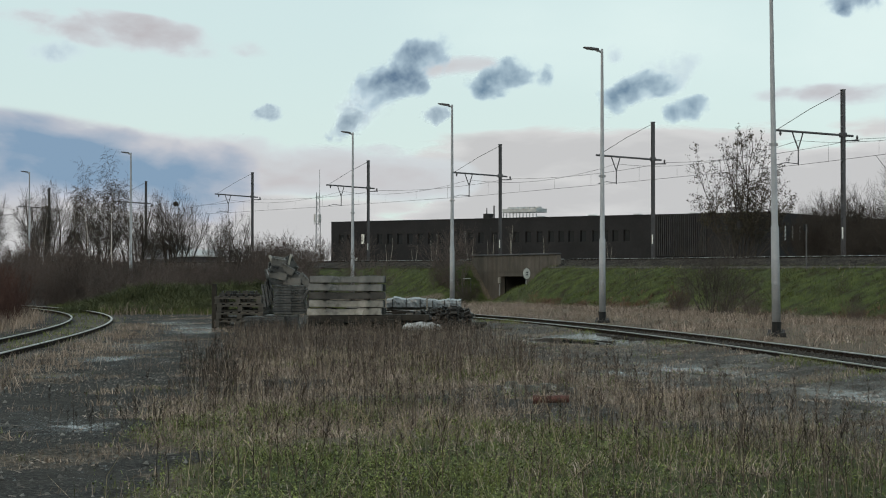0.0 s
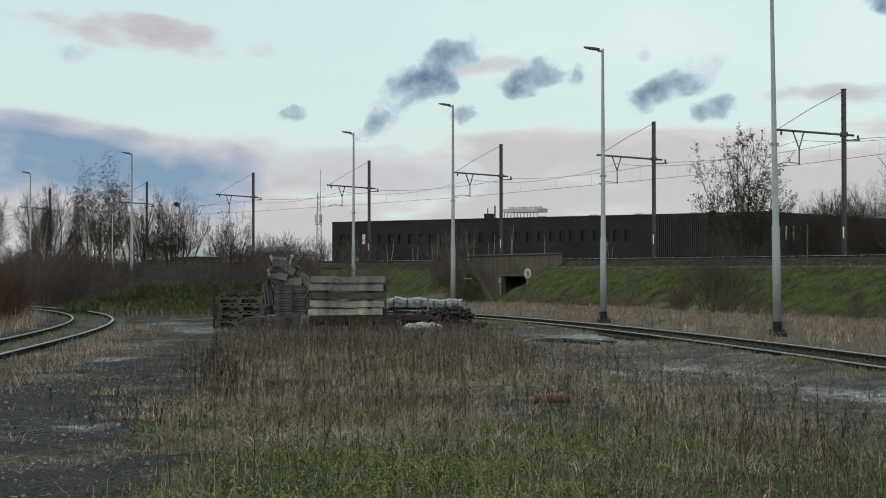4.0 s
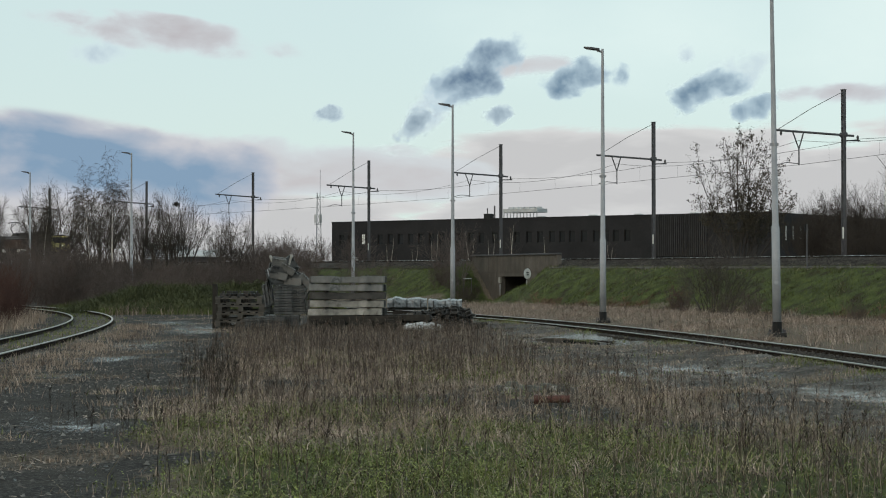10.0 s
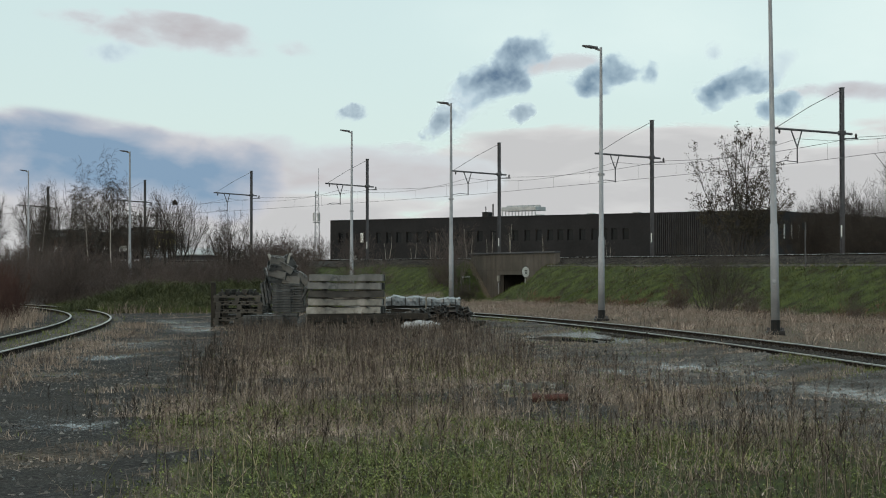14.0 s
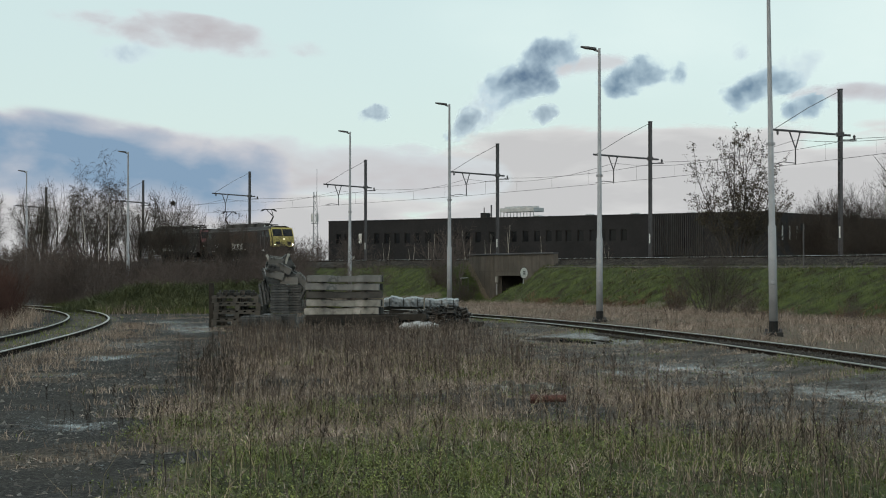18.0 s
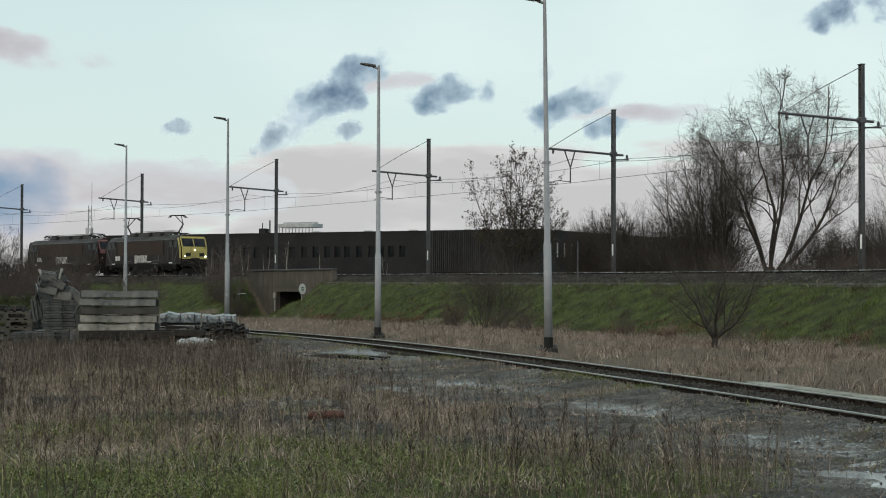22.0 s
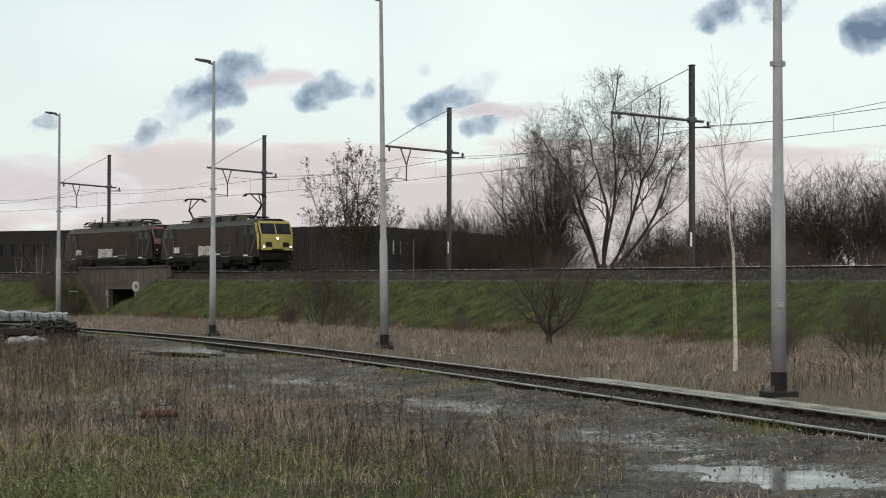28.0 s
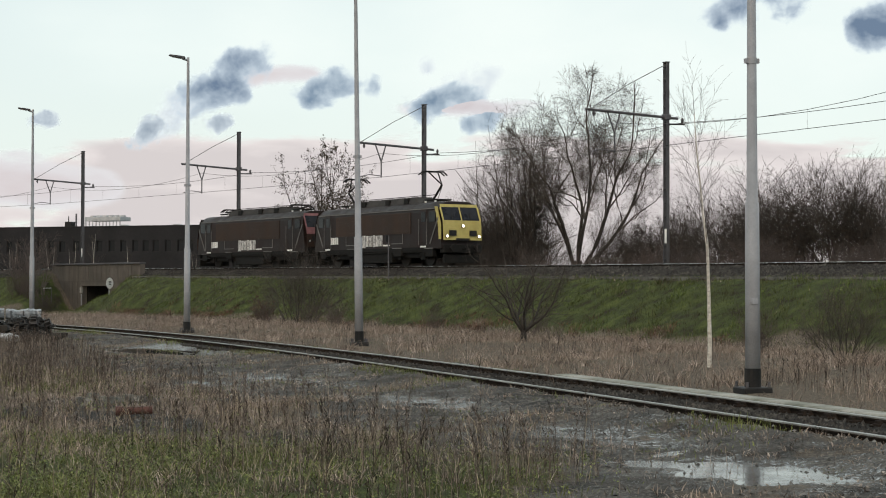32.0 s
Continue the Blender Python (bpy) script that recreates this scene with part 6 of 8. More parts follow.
        for dx in (-0.18, 0.18):
            part("collector_strip", Geo().rod([(hx + dx, -0.95, hz - 0.22), (hx + dx, -0.65, hz), (hx + dx, 0.65, hz), (hx + dx, 0.95, hz - 0.22)], 0.05, 6), UNDER, pan)
    wheels = []
    for s in (-1, 1):
        bx = s * 4.55
        bogie = part("bogie", Geo().box((bx, 1.12, 0.72), (4.6, 0.16, 0.42)).box((bx, -1.12, 0.72), (4.6, 0.16, 0.42)).box((bx, 0, 0.75), (0.9, 2.2, 0.3)), UNDER, t, "grimy bogie frame", 0.02)
        for dx in (-1.5, 1.5):
            ax = new("wheelset")
            ax.parent = t
            ax.location = (bx + dx, 0, 0.61)
            for y in (-0.75, 0.75):
                part("wheel", Geo().rod([(0, y - 0.07, 0), (0, y + 0.07, 0)], 0.61, 24), TYRE, ax)
            part("axle", Geo().rod([(0, -1.0, 0), (0, 1.0, 0)], 0.09, 8), TYRE, ax)
            wheels.append(ax)
            for y in (-1.24, 1.24):
                ab = part("axle_box", Geo().box((bx + dx, y, 0.62), (0.45, 0.14, 0.45)), UNDER, bogie, bevel=0.02)
            for y in (-1.2, 1.2):
                for d2 in (-0.45, 0.45):
                    part("spring", Geo().rod([(bx + dx + d2, y, 0.5), (bx + dx + d2, y, 0.98)], 0.09, 8), UNDER, bogie)
    return t, wheels


lead, lead_wheels = make_loco(YELLOW, True, (True, True), "dark electric locomotive with yellow cab front and pantographs raised")
second, second_wheels = make_loco(RED, False, (False, False), "dark electric locomotive with faded red cab front, pantographs lowered")


def lead_run(t):
    """Metres along the bend of the leading cab's face."""
    u = t - 20
    if t < 9.5:
        u0 = -10.5
        return 201.5 - 7.769 * u0 - 0.0040 * u0 ** 2 + 0.001874 * u0 ** 3 - (t - 9.5) * 7.07
    return 201.5 - 7.769 * u - 0.0040 * u ** 2 + 0.001874 * u ** 3


def loco_pose(run):
    phi = run / (RADIUS - TRACK_OFF)
    return Matrix.Translation((*on_bend(phi, 0), rail_z(phi))) @ Matrix.Rotation(phi - math.pi / 2, 4, "Z")


def motions():
    walk(lead, [(t, loco_pose(lead_run(t) + HB)) for t in range(33)])
    walk(second, [(t, loco_pose(lead_run(t) + HB + LOCO_LEN)) for t in range(33)])
    for ax in lead_wheels + second_wheels:
        place = ax.location.copy()
        rows = []
        for k in range(321):
            roll = (lead_run(0) - lead_run(k / 10)) / 0.61
            rows.append((k / 10, Matrix.Translation(place) @ Matrix.Rotation(roll, 4, "Y")))
        walk(ax, rows)
    for ob, at_time in drifting:
        walk(ob, [(t, at_time(t)) for t in range(0, 33, 4)])


# ---- stacked track material ----
LIGHT_CONC = mat("pale_concrete", (0.09, 0.084, 0.076), (0.34, 0.325, 0.3), 2.4, 0.85, 0.3, grain=40, wet=(0.25, 0.8), spec=0.4, streak=((0.12, 0.12, 0.1), 4.0, 0.5))
PLASTIC = mat("pale_plastic_wrap", (0.07, 0.08, 0.088), (0.22, 0.24, 0.258), 6.0, 0.35, 0.4, grain=9, spec=0.6)
SLAB_GREY = mat("damp_grey_slab", (0.02, 0.021, 0.023), (0.07, 0.07, 0.071), 3.0, 0.4, 0.3, grain=30, vary=0.4, spec=0.6, wet=(0.14, 0.45))
MID_CONC = mat("stained_concrete", (0.06, 0.06, 0.06), (0.16, 0.16, 0.158), 3.0, 0.5, 0.3, grain=40, spec=0.5, wet=(0.18, 0.6), streak=((0.05, 0.05, 0.042), 4.0, 0.5))
IRON = mat("dark_cast_iron", (0.014, 0.0135, 0.0135), (0.04, 0.037, 0.035), 4.0, 0.4, 0.3, metal=0.2, spec=0.5)
STACK_Y = 56.6


def sleeper_mesh():
    """A concrete sleeper: thick at the rail seats, waisted in the middle."""
    rings = []
    for u, hh, ww in ((-1.2, 0.2, 0.25), (-1.17, 0.22, 0.28), (-0.5, 0.222, 0.28), (-0.36, 0.195, 0.25), (0.36, 0.195, 0.25), (0.5, 0.222, 0.28), (1.17, 0.22, 0.28), (1.2, 0.2, 0.25)):
        rings.append([(u, -ww / 2, 0), (u, ww / 2, 0), (u, ww / 2 - 0.03, hh), (u, -ww / 2 + 0.03, hh)])
    return Geo().loft(rings)


def make_sleeper(material, label):
    t = thing("concrete_sleeper", Matrix(), label, "railway sleeper", "stacked concrete sleepers")
    part("block", sleeper_mesh(), material, t, bevel=0.012)
    for s in (-1, 1):
        for d in (-0.12, 0.12):
            part("rail_clip", Geo().box((s * 0.75 + d, 0, 0.226), (0.06, 0.1, 0.03)), IRON, t)
    return t


pale = make_sleeper(LIGHT_CONC, "pale grey concrete sleeper in a tall stack")
WET_CONC = mat("wet_dark_concrete", (0.024, 0.023, 0.022), (0.07, 0.066, 0.062), 2.4, 0.6, 0.3, grain=40, spec=0.2)
grey = make_sleeper(WET_CONC, "dark weathered concrete sleeper in a tall stack")
mid = make_sleeper(MID_CONC, "stained grey concrete sleeper in a tall stack")
first = {0: True, 1: True, 2: True}
for k in range(5):
    for d in range(4):
        src = (0, 0, 1, 2, 2)[k] if d == 0 else 1
        ob = (pale, grey, mid)[src]
        m = Matrix.Translation((-3.12 + (0.03 * ((k * 7 + d * 3) % 5) - 0.06), STACK_Y + 0.34 * d, 0.5 + 0.262 * k)) @ Matrix.Rotation(radians(((k * 5 + d * 3) % 5) - 2) * 0.4, 4, "Z") @ Matrix.Rotation(radians(((k * 3) % 5) - 2) * 0.25, 4, "Y")
        if first[src]:
            ob.matrix_world = m
            first[src] = False
        else:
            copy_thing(ob, m)
    for s in (-0.7, 0.7):
        if k < 4:
            tm = tagged(part("timber_spacer", Geo().box((0, 0, 0), (0.08, 1.5, 0.038)), TIE), "thin timber spacer between sleepers", "timber", "timber spacers")
            tm.matrix_world = Matrix.Translation((-3.12 + s, STACK_Y + 0.5, 0.5 + 0.262 * k + 0.242))


def beam(x, y, z, lx, ly, lz, turn=0.0, material=TIE, label="dark old timber beam under the stacks", tip=0.0, roll=0.0):
    ob = part("timber_beam", Geo().box((0, 0, 0), (lx, ly, lz)), material, bevel=0.012)
    ob.matrix_world = Matrix.Translation((x, y, z)) @ Matrix.Rotation(turn, 4, "Z") @ Matrix.Rotation(tip, 4, "Y") @ Matrix.Rotation(roll, 4, "X")
    return tagged(ob, label, "timber", "timber beams")


for k in range(4):
    beam(-2.85, STACK_Y - 0.1 + 0.36 * k, 0.37, 3.0, 0.26, 0.22, 0.01 * k)
    beam(-3.0 + 0.05 * k, STACK_Y - 0.05 + 0.36 * k, 0.1, 2.9, 0.26, 0.24, -0.015 * k)
for x in (-4.2, -3.3, -2.4, -1.7):
    beam(x, STACK_Y - 0.38, 0.12, 0.24, 0.3, 0.5)
beam(-1.2, STACK_Y + 0.1, 0.42, 1.5, 0.26, 0.2, 0.03)
beam(-1.0, STACK_Y - 0.1, 0.12, 1.7, 0.26, 0.22, -0.04)


def make_pallet():
    t = thing("wooden_pallet", Matrix(), "grey weathered heavy wooden pallet in a stack", "pallet", "stacked pallets")
    for k in range(6):
        part("deck_board", Geo().box((-0.7 + 0.28 * k, 0, 0.235), (0.18, 1.1, 0.04)), TIMBER, t)
    for y in (-0.48, 0, 0.48):
        part("bearer", Geo().box((0, y, 0.19), (1.6, 0.12, 0.05)), TIMBER, t)
        for x in (-0.7, 0, 0.7):
            part("block", Geo().box((x, y, 0.1), (0.16, 0.14, 0.13)), TIMBER, t)
        part("skid", Geo().box((0, y, 0.02), (1.6, 0.12, 0.035)), TIMBER, t)
    return t


pallet = make_pallet()
for k in range(4):
    m = Matrix.Translation((-6.9 + 0.03 * (k % 3), 59.6, 0.04 + 0.262 * k)) @ Matrix.Rotation(0.02 * ((k * 3) % 4 - 1.5), 4, "Z")
    if k == 0:
        pallet.matrix_world = m
    else:
        copy_thing(pallet, m)
for k in range(4):
    copy_thing(pallet, Matrix.Translation((-6.85 - 0.04 * (k % 2), 60.85, 0.04 + 0.262 * k)) @ Matrix.Rotation(0.03 * (k % 3 - 1), 4, "Z"))
    copy_thing(pallet, Matrix.Translation((-6.2 + 0.05 * (k % 2), 62.2, 0.04 + 0.262 * k)) @ Matrix.Rotation(0.03 * (k % 3 - 1), 4, "Z"))
beam(-7.72, 59.2, 0.75, 0.16, 0.16, 1.5, label="upright weathered post beside the pallets")
for k in range(7):
    ob = part("small_casting", Geo().box((0, 0, 0), (0.2, 0.25, 0.1)).box((0, 0, 0.08), (0.06, 0.2, 0.1)), IRON, bevel=0.01)
    ob.matrix_world = Matrix.Translation((-7.45 + 0.19 * k, 59.3 + 0.1 * (k % 3), 1.13)) @ Matrix.Rotation(k * 1.1, 4, "Z")
    tagged(ob, "small dark casting lying on the pallets", "casting", "castings on the pallets")

rs = random.Random(8)


def slab_stack(x, y, z0, lx, ly, n, lz, material, label, turn=0.0):
    t = thing("slab_stack", Matrix.Translation((x, y, z0)) @ Matrix.Rotation(turn, 4, "Z"), label, "stacked slabs", "stacks of slabs")
    for k in range(n):
        o = part("slab", Geo().box((0, 0, 0), (lx + rs.uniform(-0.02, 0.02), ly, lz * 0.9)), material, t, bevel=0.006)
        o.location = (rs.uniform(-0.015, 0.015), rs.uniform(-0.02, 0.02), (k + 0.5) * lz)
    return t


slab_stack(-5.25, 57.6, 0.52, 0.6, 0.8, 11, 0.086, SLAB_GREY, "stack of thin grey concrete slabs", 0.03)
slab_stack(-4.75, 57.7, 0.52, 0.46, 0.8, 11, 0.085, SLAB_GREY, "stack of thin dark concrete slabs", -0.02)
slab_stack(-5.25, 57.4, 0.0, 1.1, 0.9, 10, 0.05, SLAB_GREY, "stack of broad dark slabs near the ground", 0.02)
slab_stack(-5.75, 56.8, 0.0, 1.3, 0.8, 9, 0.05, SLAB_GREY, "low stack of broad slabs with a pale top", -0.03)


def trough(x, y, z, turn, tip, roll, material, l=0.95, label="grey concrete cable trough lying on the stacks"):
    """A U shaped cable trough."""
    t = thing("cable_trough", Matrix.Translation((x, y, z)) @ Matrix.Rotation(turn, 4, "Z") @ Matrix.Rotation(tip, 4, "Y") @ Matrix.Rotation(roll, 4, "X"), label, "cable trough", "loose cable troughs")
    part("base", Geo().box((0, 0, 0.03), (l, 0.4, 0.06)), material, t, bevel=0.008)
    for s in (-0.17, 0.17):
        part("wall", Geo().box((0, s, 0.15), (l, 0.06, 0.18)), material, t, bevel=0.008)


for a in ((-5.45, 57.6, 1.47, 0.2, 0.06, 0.0, SLAB_GREY, 0.7), (-4.9, 57.5, 1.47, -0.2, 0.05, 0.0, MID_CONC, 0.6), (-5.4, 57.5, 1.68, -0.1, 0.22, 0.1, MID_CONC, 0.6), (-4.95, 57.55, 1.7, 0.15, 0.45, 0.2, SLAB_GREY, 0.6),
          (-4.6, 57.5, 1.52, 0.1, 0.75, 0.1, MID_CONC, 0.55), (-5.45, 57.5, 1.9, 0.3, 0.12, 0.3, SLAB_GREY, 0.55), (-5.1, 57.5, 1.93, -0.15, 0.5, 0.3, MID_CONC, 0.5), (-5.4, 57.5, 2.12, 0.05, 0.14, 0.15, MID_CONC, 0.48), (-5.12, 57.6, 2.15, 0.2, 0.95, 0.0, SLAB_GREY, 0.42)):
    trough(*a)
for x, z, tip in ((-5.86, 1.12, 1.42), (-5.76, 1.2, 1.42), (-5.66, 1.3, 1.4), (-5.72, 1.62, 1.3), (-4.38, 0.95, -1.25), (-4.45, 1.25, -1.1), (-5.62, 2.28, 1.15), (-5.02, 2.3, -1.3)):
    ob = part("leaning_slab", Geo().box((0, 0, 0), (0.75 if z < 2 else 0.36, 0.5 if z < 2 else 0.2, 0.07)), SLAB_GREY if z < 2 else CONCRETE, bevel=0.008)
    ob.matrix_world = Matrix.Translation((x, 57.5, z)) @ Matrix.Rotation(tip, 4, "Y")
    tagged(ob, "grey slab leaning against the stack", "slab", "leaning slabs")

# bundles in plastic wrap
bw = random.Random(31)
for x, y, z, l, hh in ((-1.25, 60.2, 0.7, 1.35, 0.34), (0.05, 60.3, 0.7, 1.15, 0.28)):
    b = thing("wrapped_bundle", Matrix.Translation((x, y, z)), "flat bundle wrapped in crinkled pale plastic", "bundle", "wrapped bundles")
    rings = []
    for k in range(17):
        u = -l / 2 + l * k / 16
        sag = hh * (0.95 + 0.07 * math.sin(k * 0.8 + x) + bw.uniform(-0.06, 0.06))
        rings.append([(u, yy * 0.45 + bw.uniform(-0.02, 0.02), zz * sag + bw.uniform(-0.012, 0.012)) for yy, zz in ((-1, 0), (1, 0), (1.02, 0.5), (0.9, 0.85), (0.4, 1.0), (-0.3, 0.98), (-0.9, 0.85), (-1.02, 0.5))])
    part("wrap", Geo().loft(rings), PLASTIC, b)
    for k in range(3):
        u = -l * 0.35 + l * 0.35 * k
        part("strap", Geo().box((u, -0.47, hh * 0.42), (0.03, 0.02, hh * 0.8)), IRON, b)
    part("bearer", Geo().box((0, 0, -0.05), (l, 0.5, 0.09)), TIMBER, b)
for k in range(6):
    beam(-0.6 + 0.05 * k, 60.0 + 0.22 * (k % 3), 0.14 + 0.29 * (k // 3), 2.6, 0.2, 0.25, 0.02 * k)

# heap of dark rail chairs
heap_rng = random.Random(21)
chair_mesh = Geo().box((0, 0, 0.02), (0.36, 0.2, 0.04)).box((-0.09, 0, 0.09), (0.05, 0.18, 0.12)).box((0.09, 0, 0.09), (0.05, 0.18, 0.12)).box((-0.15, 0, 0.06), (0.05, 0.06, 0.06)).mesh("rail_chair", 0.008)
chair_mesh.materials.append(IRON)
for k in range(170):
    u = heap_rng.random()
    x = -1.6 + 2.5 * u
    h = 0.8 * (1 - abs(u - 0.72) * 0.8)
    z = 0.02 + h * (k % 5) / 5
    ob = part("rail_chair", chair_mesh, IRON)
    ob.matrix_world = Matrix.Translation((x, 57.2 + heap_rng.uniform(-0.4, 0.5) * (1 - z), z)) @ Euler((heap_rng.uniform(-0.5, 0.5), heap_rng.uniform(-0.5, 0.5), heap_rng.uniform(0, 6))).to_matrix().to_4x4() @ Matrix.Diagonal((1.0, 1.0, 1.0, 1))
    tagged(ob, "dark cast iron rail chair on a heap", "rail chair", "heap of rail chairs")
# white sack
SACK = mat("white_sacking", (0.3, 0.3, 0.31), (0.58, 0.58, 0.58), 5.0, 0.5, 0.4, grain=12)
sack = thing("white_sack", Matrix.Translation((-0.66, 55.6, 0.06)) @ Matrix.Rotation(0.2, 4, "Z") @ Matrix.Diagonal((1.3, 1.0, 0.72, 1)), "crumpled white plastic sack at the foot of the stacks", "sack")
rings = []
for k in range(9):
    u = -0.48 + 0.12 * k
    w = 0.26 * math.sqrt(max(0.02, 1 - (u / 0.52) ** 2))
    rings.append([(u, w * 1.2 * math.cos(j * 0.628), max(0.0, 0.13 + w * (0.75 + 0.3 * math.sin(j * 3 + k * 1.9)) * math.sin(j * 0.628)) - 0.02) for j in range(10)])
part("skin", Geo().loft(rings), SACK, sack, smooth=True)
for k in range(5):
    beam(0.5 + 0.12 * k, 56.2 + 0.25 * k, 0.08 + 0.03 * k, 1.1, 0.14, 0.1, 0.3 * k - 0.5, label="short dark plank thrown on the ground")

# broken things in the weeds
RED_PIPE = mat("wet_red_clay", (0.06, 0.027, 0.023), (0.115, 0.05, 0.041), 4, 0.5, 0.2)
redt = thing("broken_pipe", Matrix.Translation((1.5, 24.5, 0.06)) @ Matrix.Rotation(-0.08, 4, "Z"), "short length of red brown pipe lying in the weeds", "pipe")
part("tube", Geo().rod([(-0.2, 0, 0), (0.26, 0, 0.01)], 0.055, 14), RED_PIPE, redt, smooth=False)
part("socket", Geo().rod([(-0.24, 0, 0), (-0.14, 0, 0)], 0.068, 14), RED_PIPE, redt)
# the rod is solid; a black disc paints the hollow's shade
part("bore", Geo().rod([(-0.243, 0, 0), (-0.241, 0, 0)], 0.05, 14), BLACK, redt, "black disc painted for the shade in the open end")
for k in range(22):
    s = heap_rng.uniform(0.04, 0.14)
    g = Geo().loft([[(math.cos(j * 1.05) * s * heap_rng.uniform(0.7, 1.1), math.sin(j * 1.05) * s * heap_rng.uniform(0.7, 1.1), 0) for j in range(6)],
                    [(math.cos(j * 1.05) * s * 0.7, math.sin(j * 1.05) * s * 0.6, s * 0.8) for j in range(6)]])
    ob = part("rubble_stone", g, CONCRETE_DARK if k % 4 else CONCRETE)
    ob.matrix_world = Matrix.Translation((1.25 + heap_rng.gauss(0, 0.4), 27.3 + heap_rng.gauss(0, 0.5), 0.0)) @ Matrix.Rotation(k, 4, "Z")
    tagged(ob, "broken stone lump among the weeds", "stone", "rubble in the weeds")
dump = thing("dumped_sheet", Matrix.Translation((-12.3, 88.5, 0.4)) @ Euler((0.25, 0.4, 0.4)).to_matrix().to_4x4(), "grey sheet of rubbish dumped on the brambles", "rubbish")
part("sheet", Geo().box((0, 0, 0), (0.8, 0.6, 0.05)), TIE, dump, bevel=0.01)
part("fold", Geo().box((0.45, 0.1, -0.15), (0.4, 0.6, 0.05), Matrix.Rotation(1.0, 3, "Y")), TIMBER, dump)


# fence of concrete posts and a white rail beside the underpass
fence = thing("post_fence", Matrix.Translation((38.0, 108.5, 2.2)) @ Matrix.Rotation(-1.2, 4, "Z"), "low fence of dark concrete posts behind the line", "fence")
for k in range(9):
    part("post", Geo().box((-0.4 * k, 0, 0.7), (0.14, 0.12, 1.5)), CONCRETE_DARK, fence)
part("top_rail", Geo().box((-1.6, 0, 1.3), (3.6, 0.06, 0.08)), CONCRETE_DARK, fence)
rail_m = Matrix.Translation((2.03, 149.99, 1.00))
hr = thing("white_handrail", rail_m, "short white handrail on the bank by the underpass", "handrail")
part("bar", Geo().rod([(-0.35, 0, 0.47), (0.35, 0, 0.5)], 0.025, 6), OFFWHITE, hr)
for k in (-0.35, 0.35):
    part("leg", Geo().rod([(k, 0, -0.7), (k, 0, 0.47)], 0.025, 6), MAST, hr)

# small marker post on the shoulder of the bank
mp = radians(16.68)
mark = thing("marker_post", Matrix.Translation((*on_bend(mp, 4.9), rail_z(mp) - 0.95)) @ Matrix.Rotation(mp - 0.9, 4, "Z"), "slim dark post with a small pale number plate beside the line", "post")
part("post", Geo().rod([(0, 0, -0.3), (0, 0, 2.75)], 0.045, 8), MAST, mark)
mpl = part("plate", Geo().box((-0.07, 0, 2.55), (0.03, 0.46, 0.4)), BLACK, mark, "dark plate with a pale number", 0.01)
for k, (y0, z0, ly, lz) in enumerate(((-0.1, 2.56, 0.03, 0.26), (-0.02, 2.6, 0.03, 0.16), (-0.06, 2.53, 0.12, 0.03), (0.1, 2.68, 0.12, 0.03), (0.1, 2.56, 0.1, 0.03), (0.1, 2.44, 0.12, 0.03), (0.15, 2.56, 0.03, 0.26))):
    part("digit_stroke", Geo().box((-0.092, -y0, z0), (0.01, ly, lz)), WHITE, mpl)


# ---- grass and weeds ----
def scatter(r, x0, x1, y0, y1, n, keep):
    x, y = r.uniform(x0, x1, n), r.uniform(y0, y1, n)
    k = r.random(n) < keep(x, y)
    return x[k], y[k]


def blades(r, x, y, tall, wide, lean, bend=0.35):
    """Bent blades: two quads each, turned towards the south more or less."""
    n = len(x)
    h = tall * r.uniform(0.45, 1.15, n) * (0.55 + 0.75 * np.clip(0.5 + 0.7 * wob(x, y, 1.1, 11.0), 0, 1.2))
    z = height(x, y) - 0.02
    a = r.uniform(-0.9, 0.9, n)
    side = np.c_[np.cos(a), np.sin(a), np.zeros(n)] * (wide * r.uniform(0.6, 1.3, n))[:, None]
    t = r.uniform(0, 6.283, n)
    tilt = np.abs(r.normal(0, lean, n))
    way = np.c_[np.sin(tilt) * np.cos(t), np.sin(tilt) * np.sin(t), np.cos(tilt)]
    base = np.c_[x, y, z]
    mid = base + way * (h * 0.55)[:, None]
    way2 = unit(way + np.c_[np.cos(t), np.sin(t), np.zeros(n)] * (bend * r.uniform(0, 1.6, n))[:, None])
    tip = mid + way2 * (h * 0.5)[:, None]
    V = np.stack([base - side, base + side, mid + side * 0.8, mid - side * 0.8, tip + side * 0.15, tip - side * 0.15], 1)
    i = np.arange(n)[:, None] * 6
    F = np.concatenate([i + np.array((0, 1, 2, 3)), i + np.array((3, 2, 4, 5))])
    return V.reshape(-1, 3), F


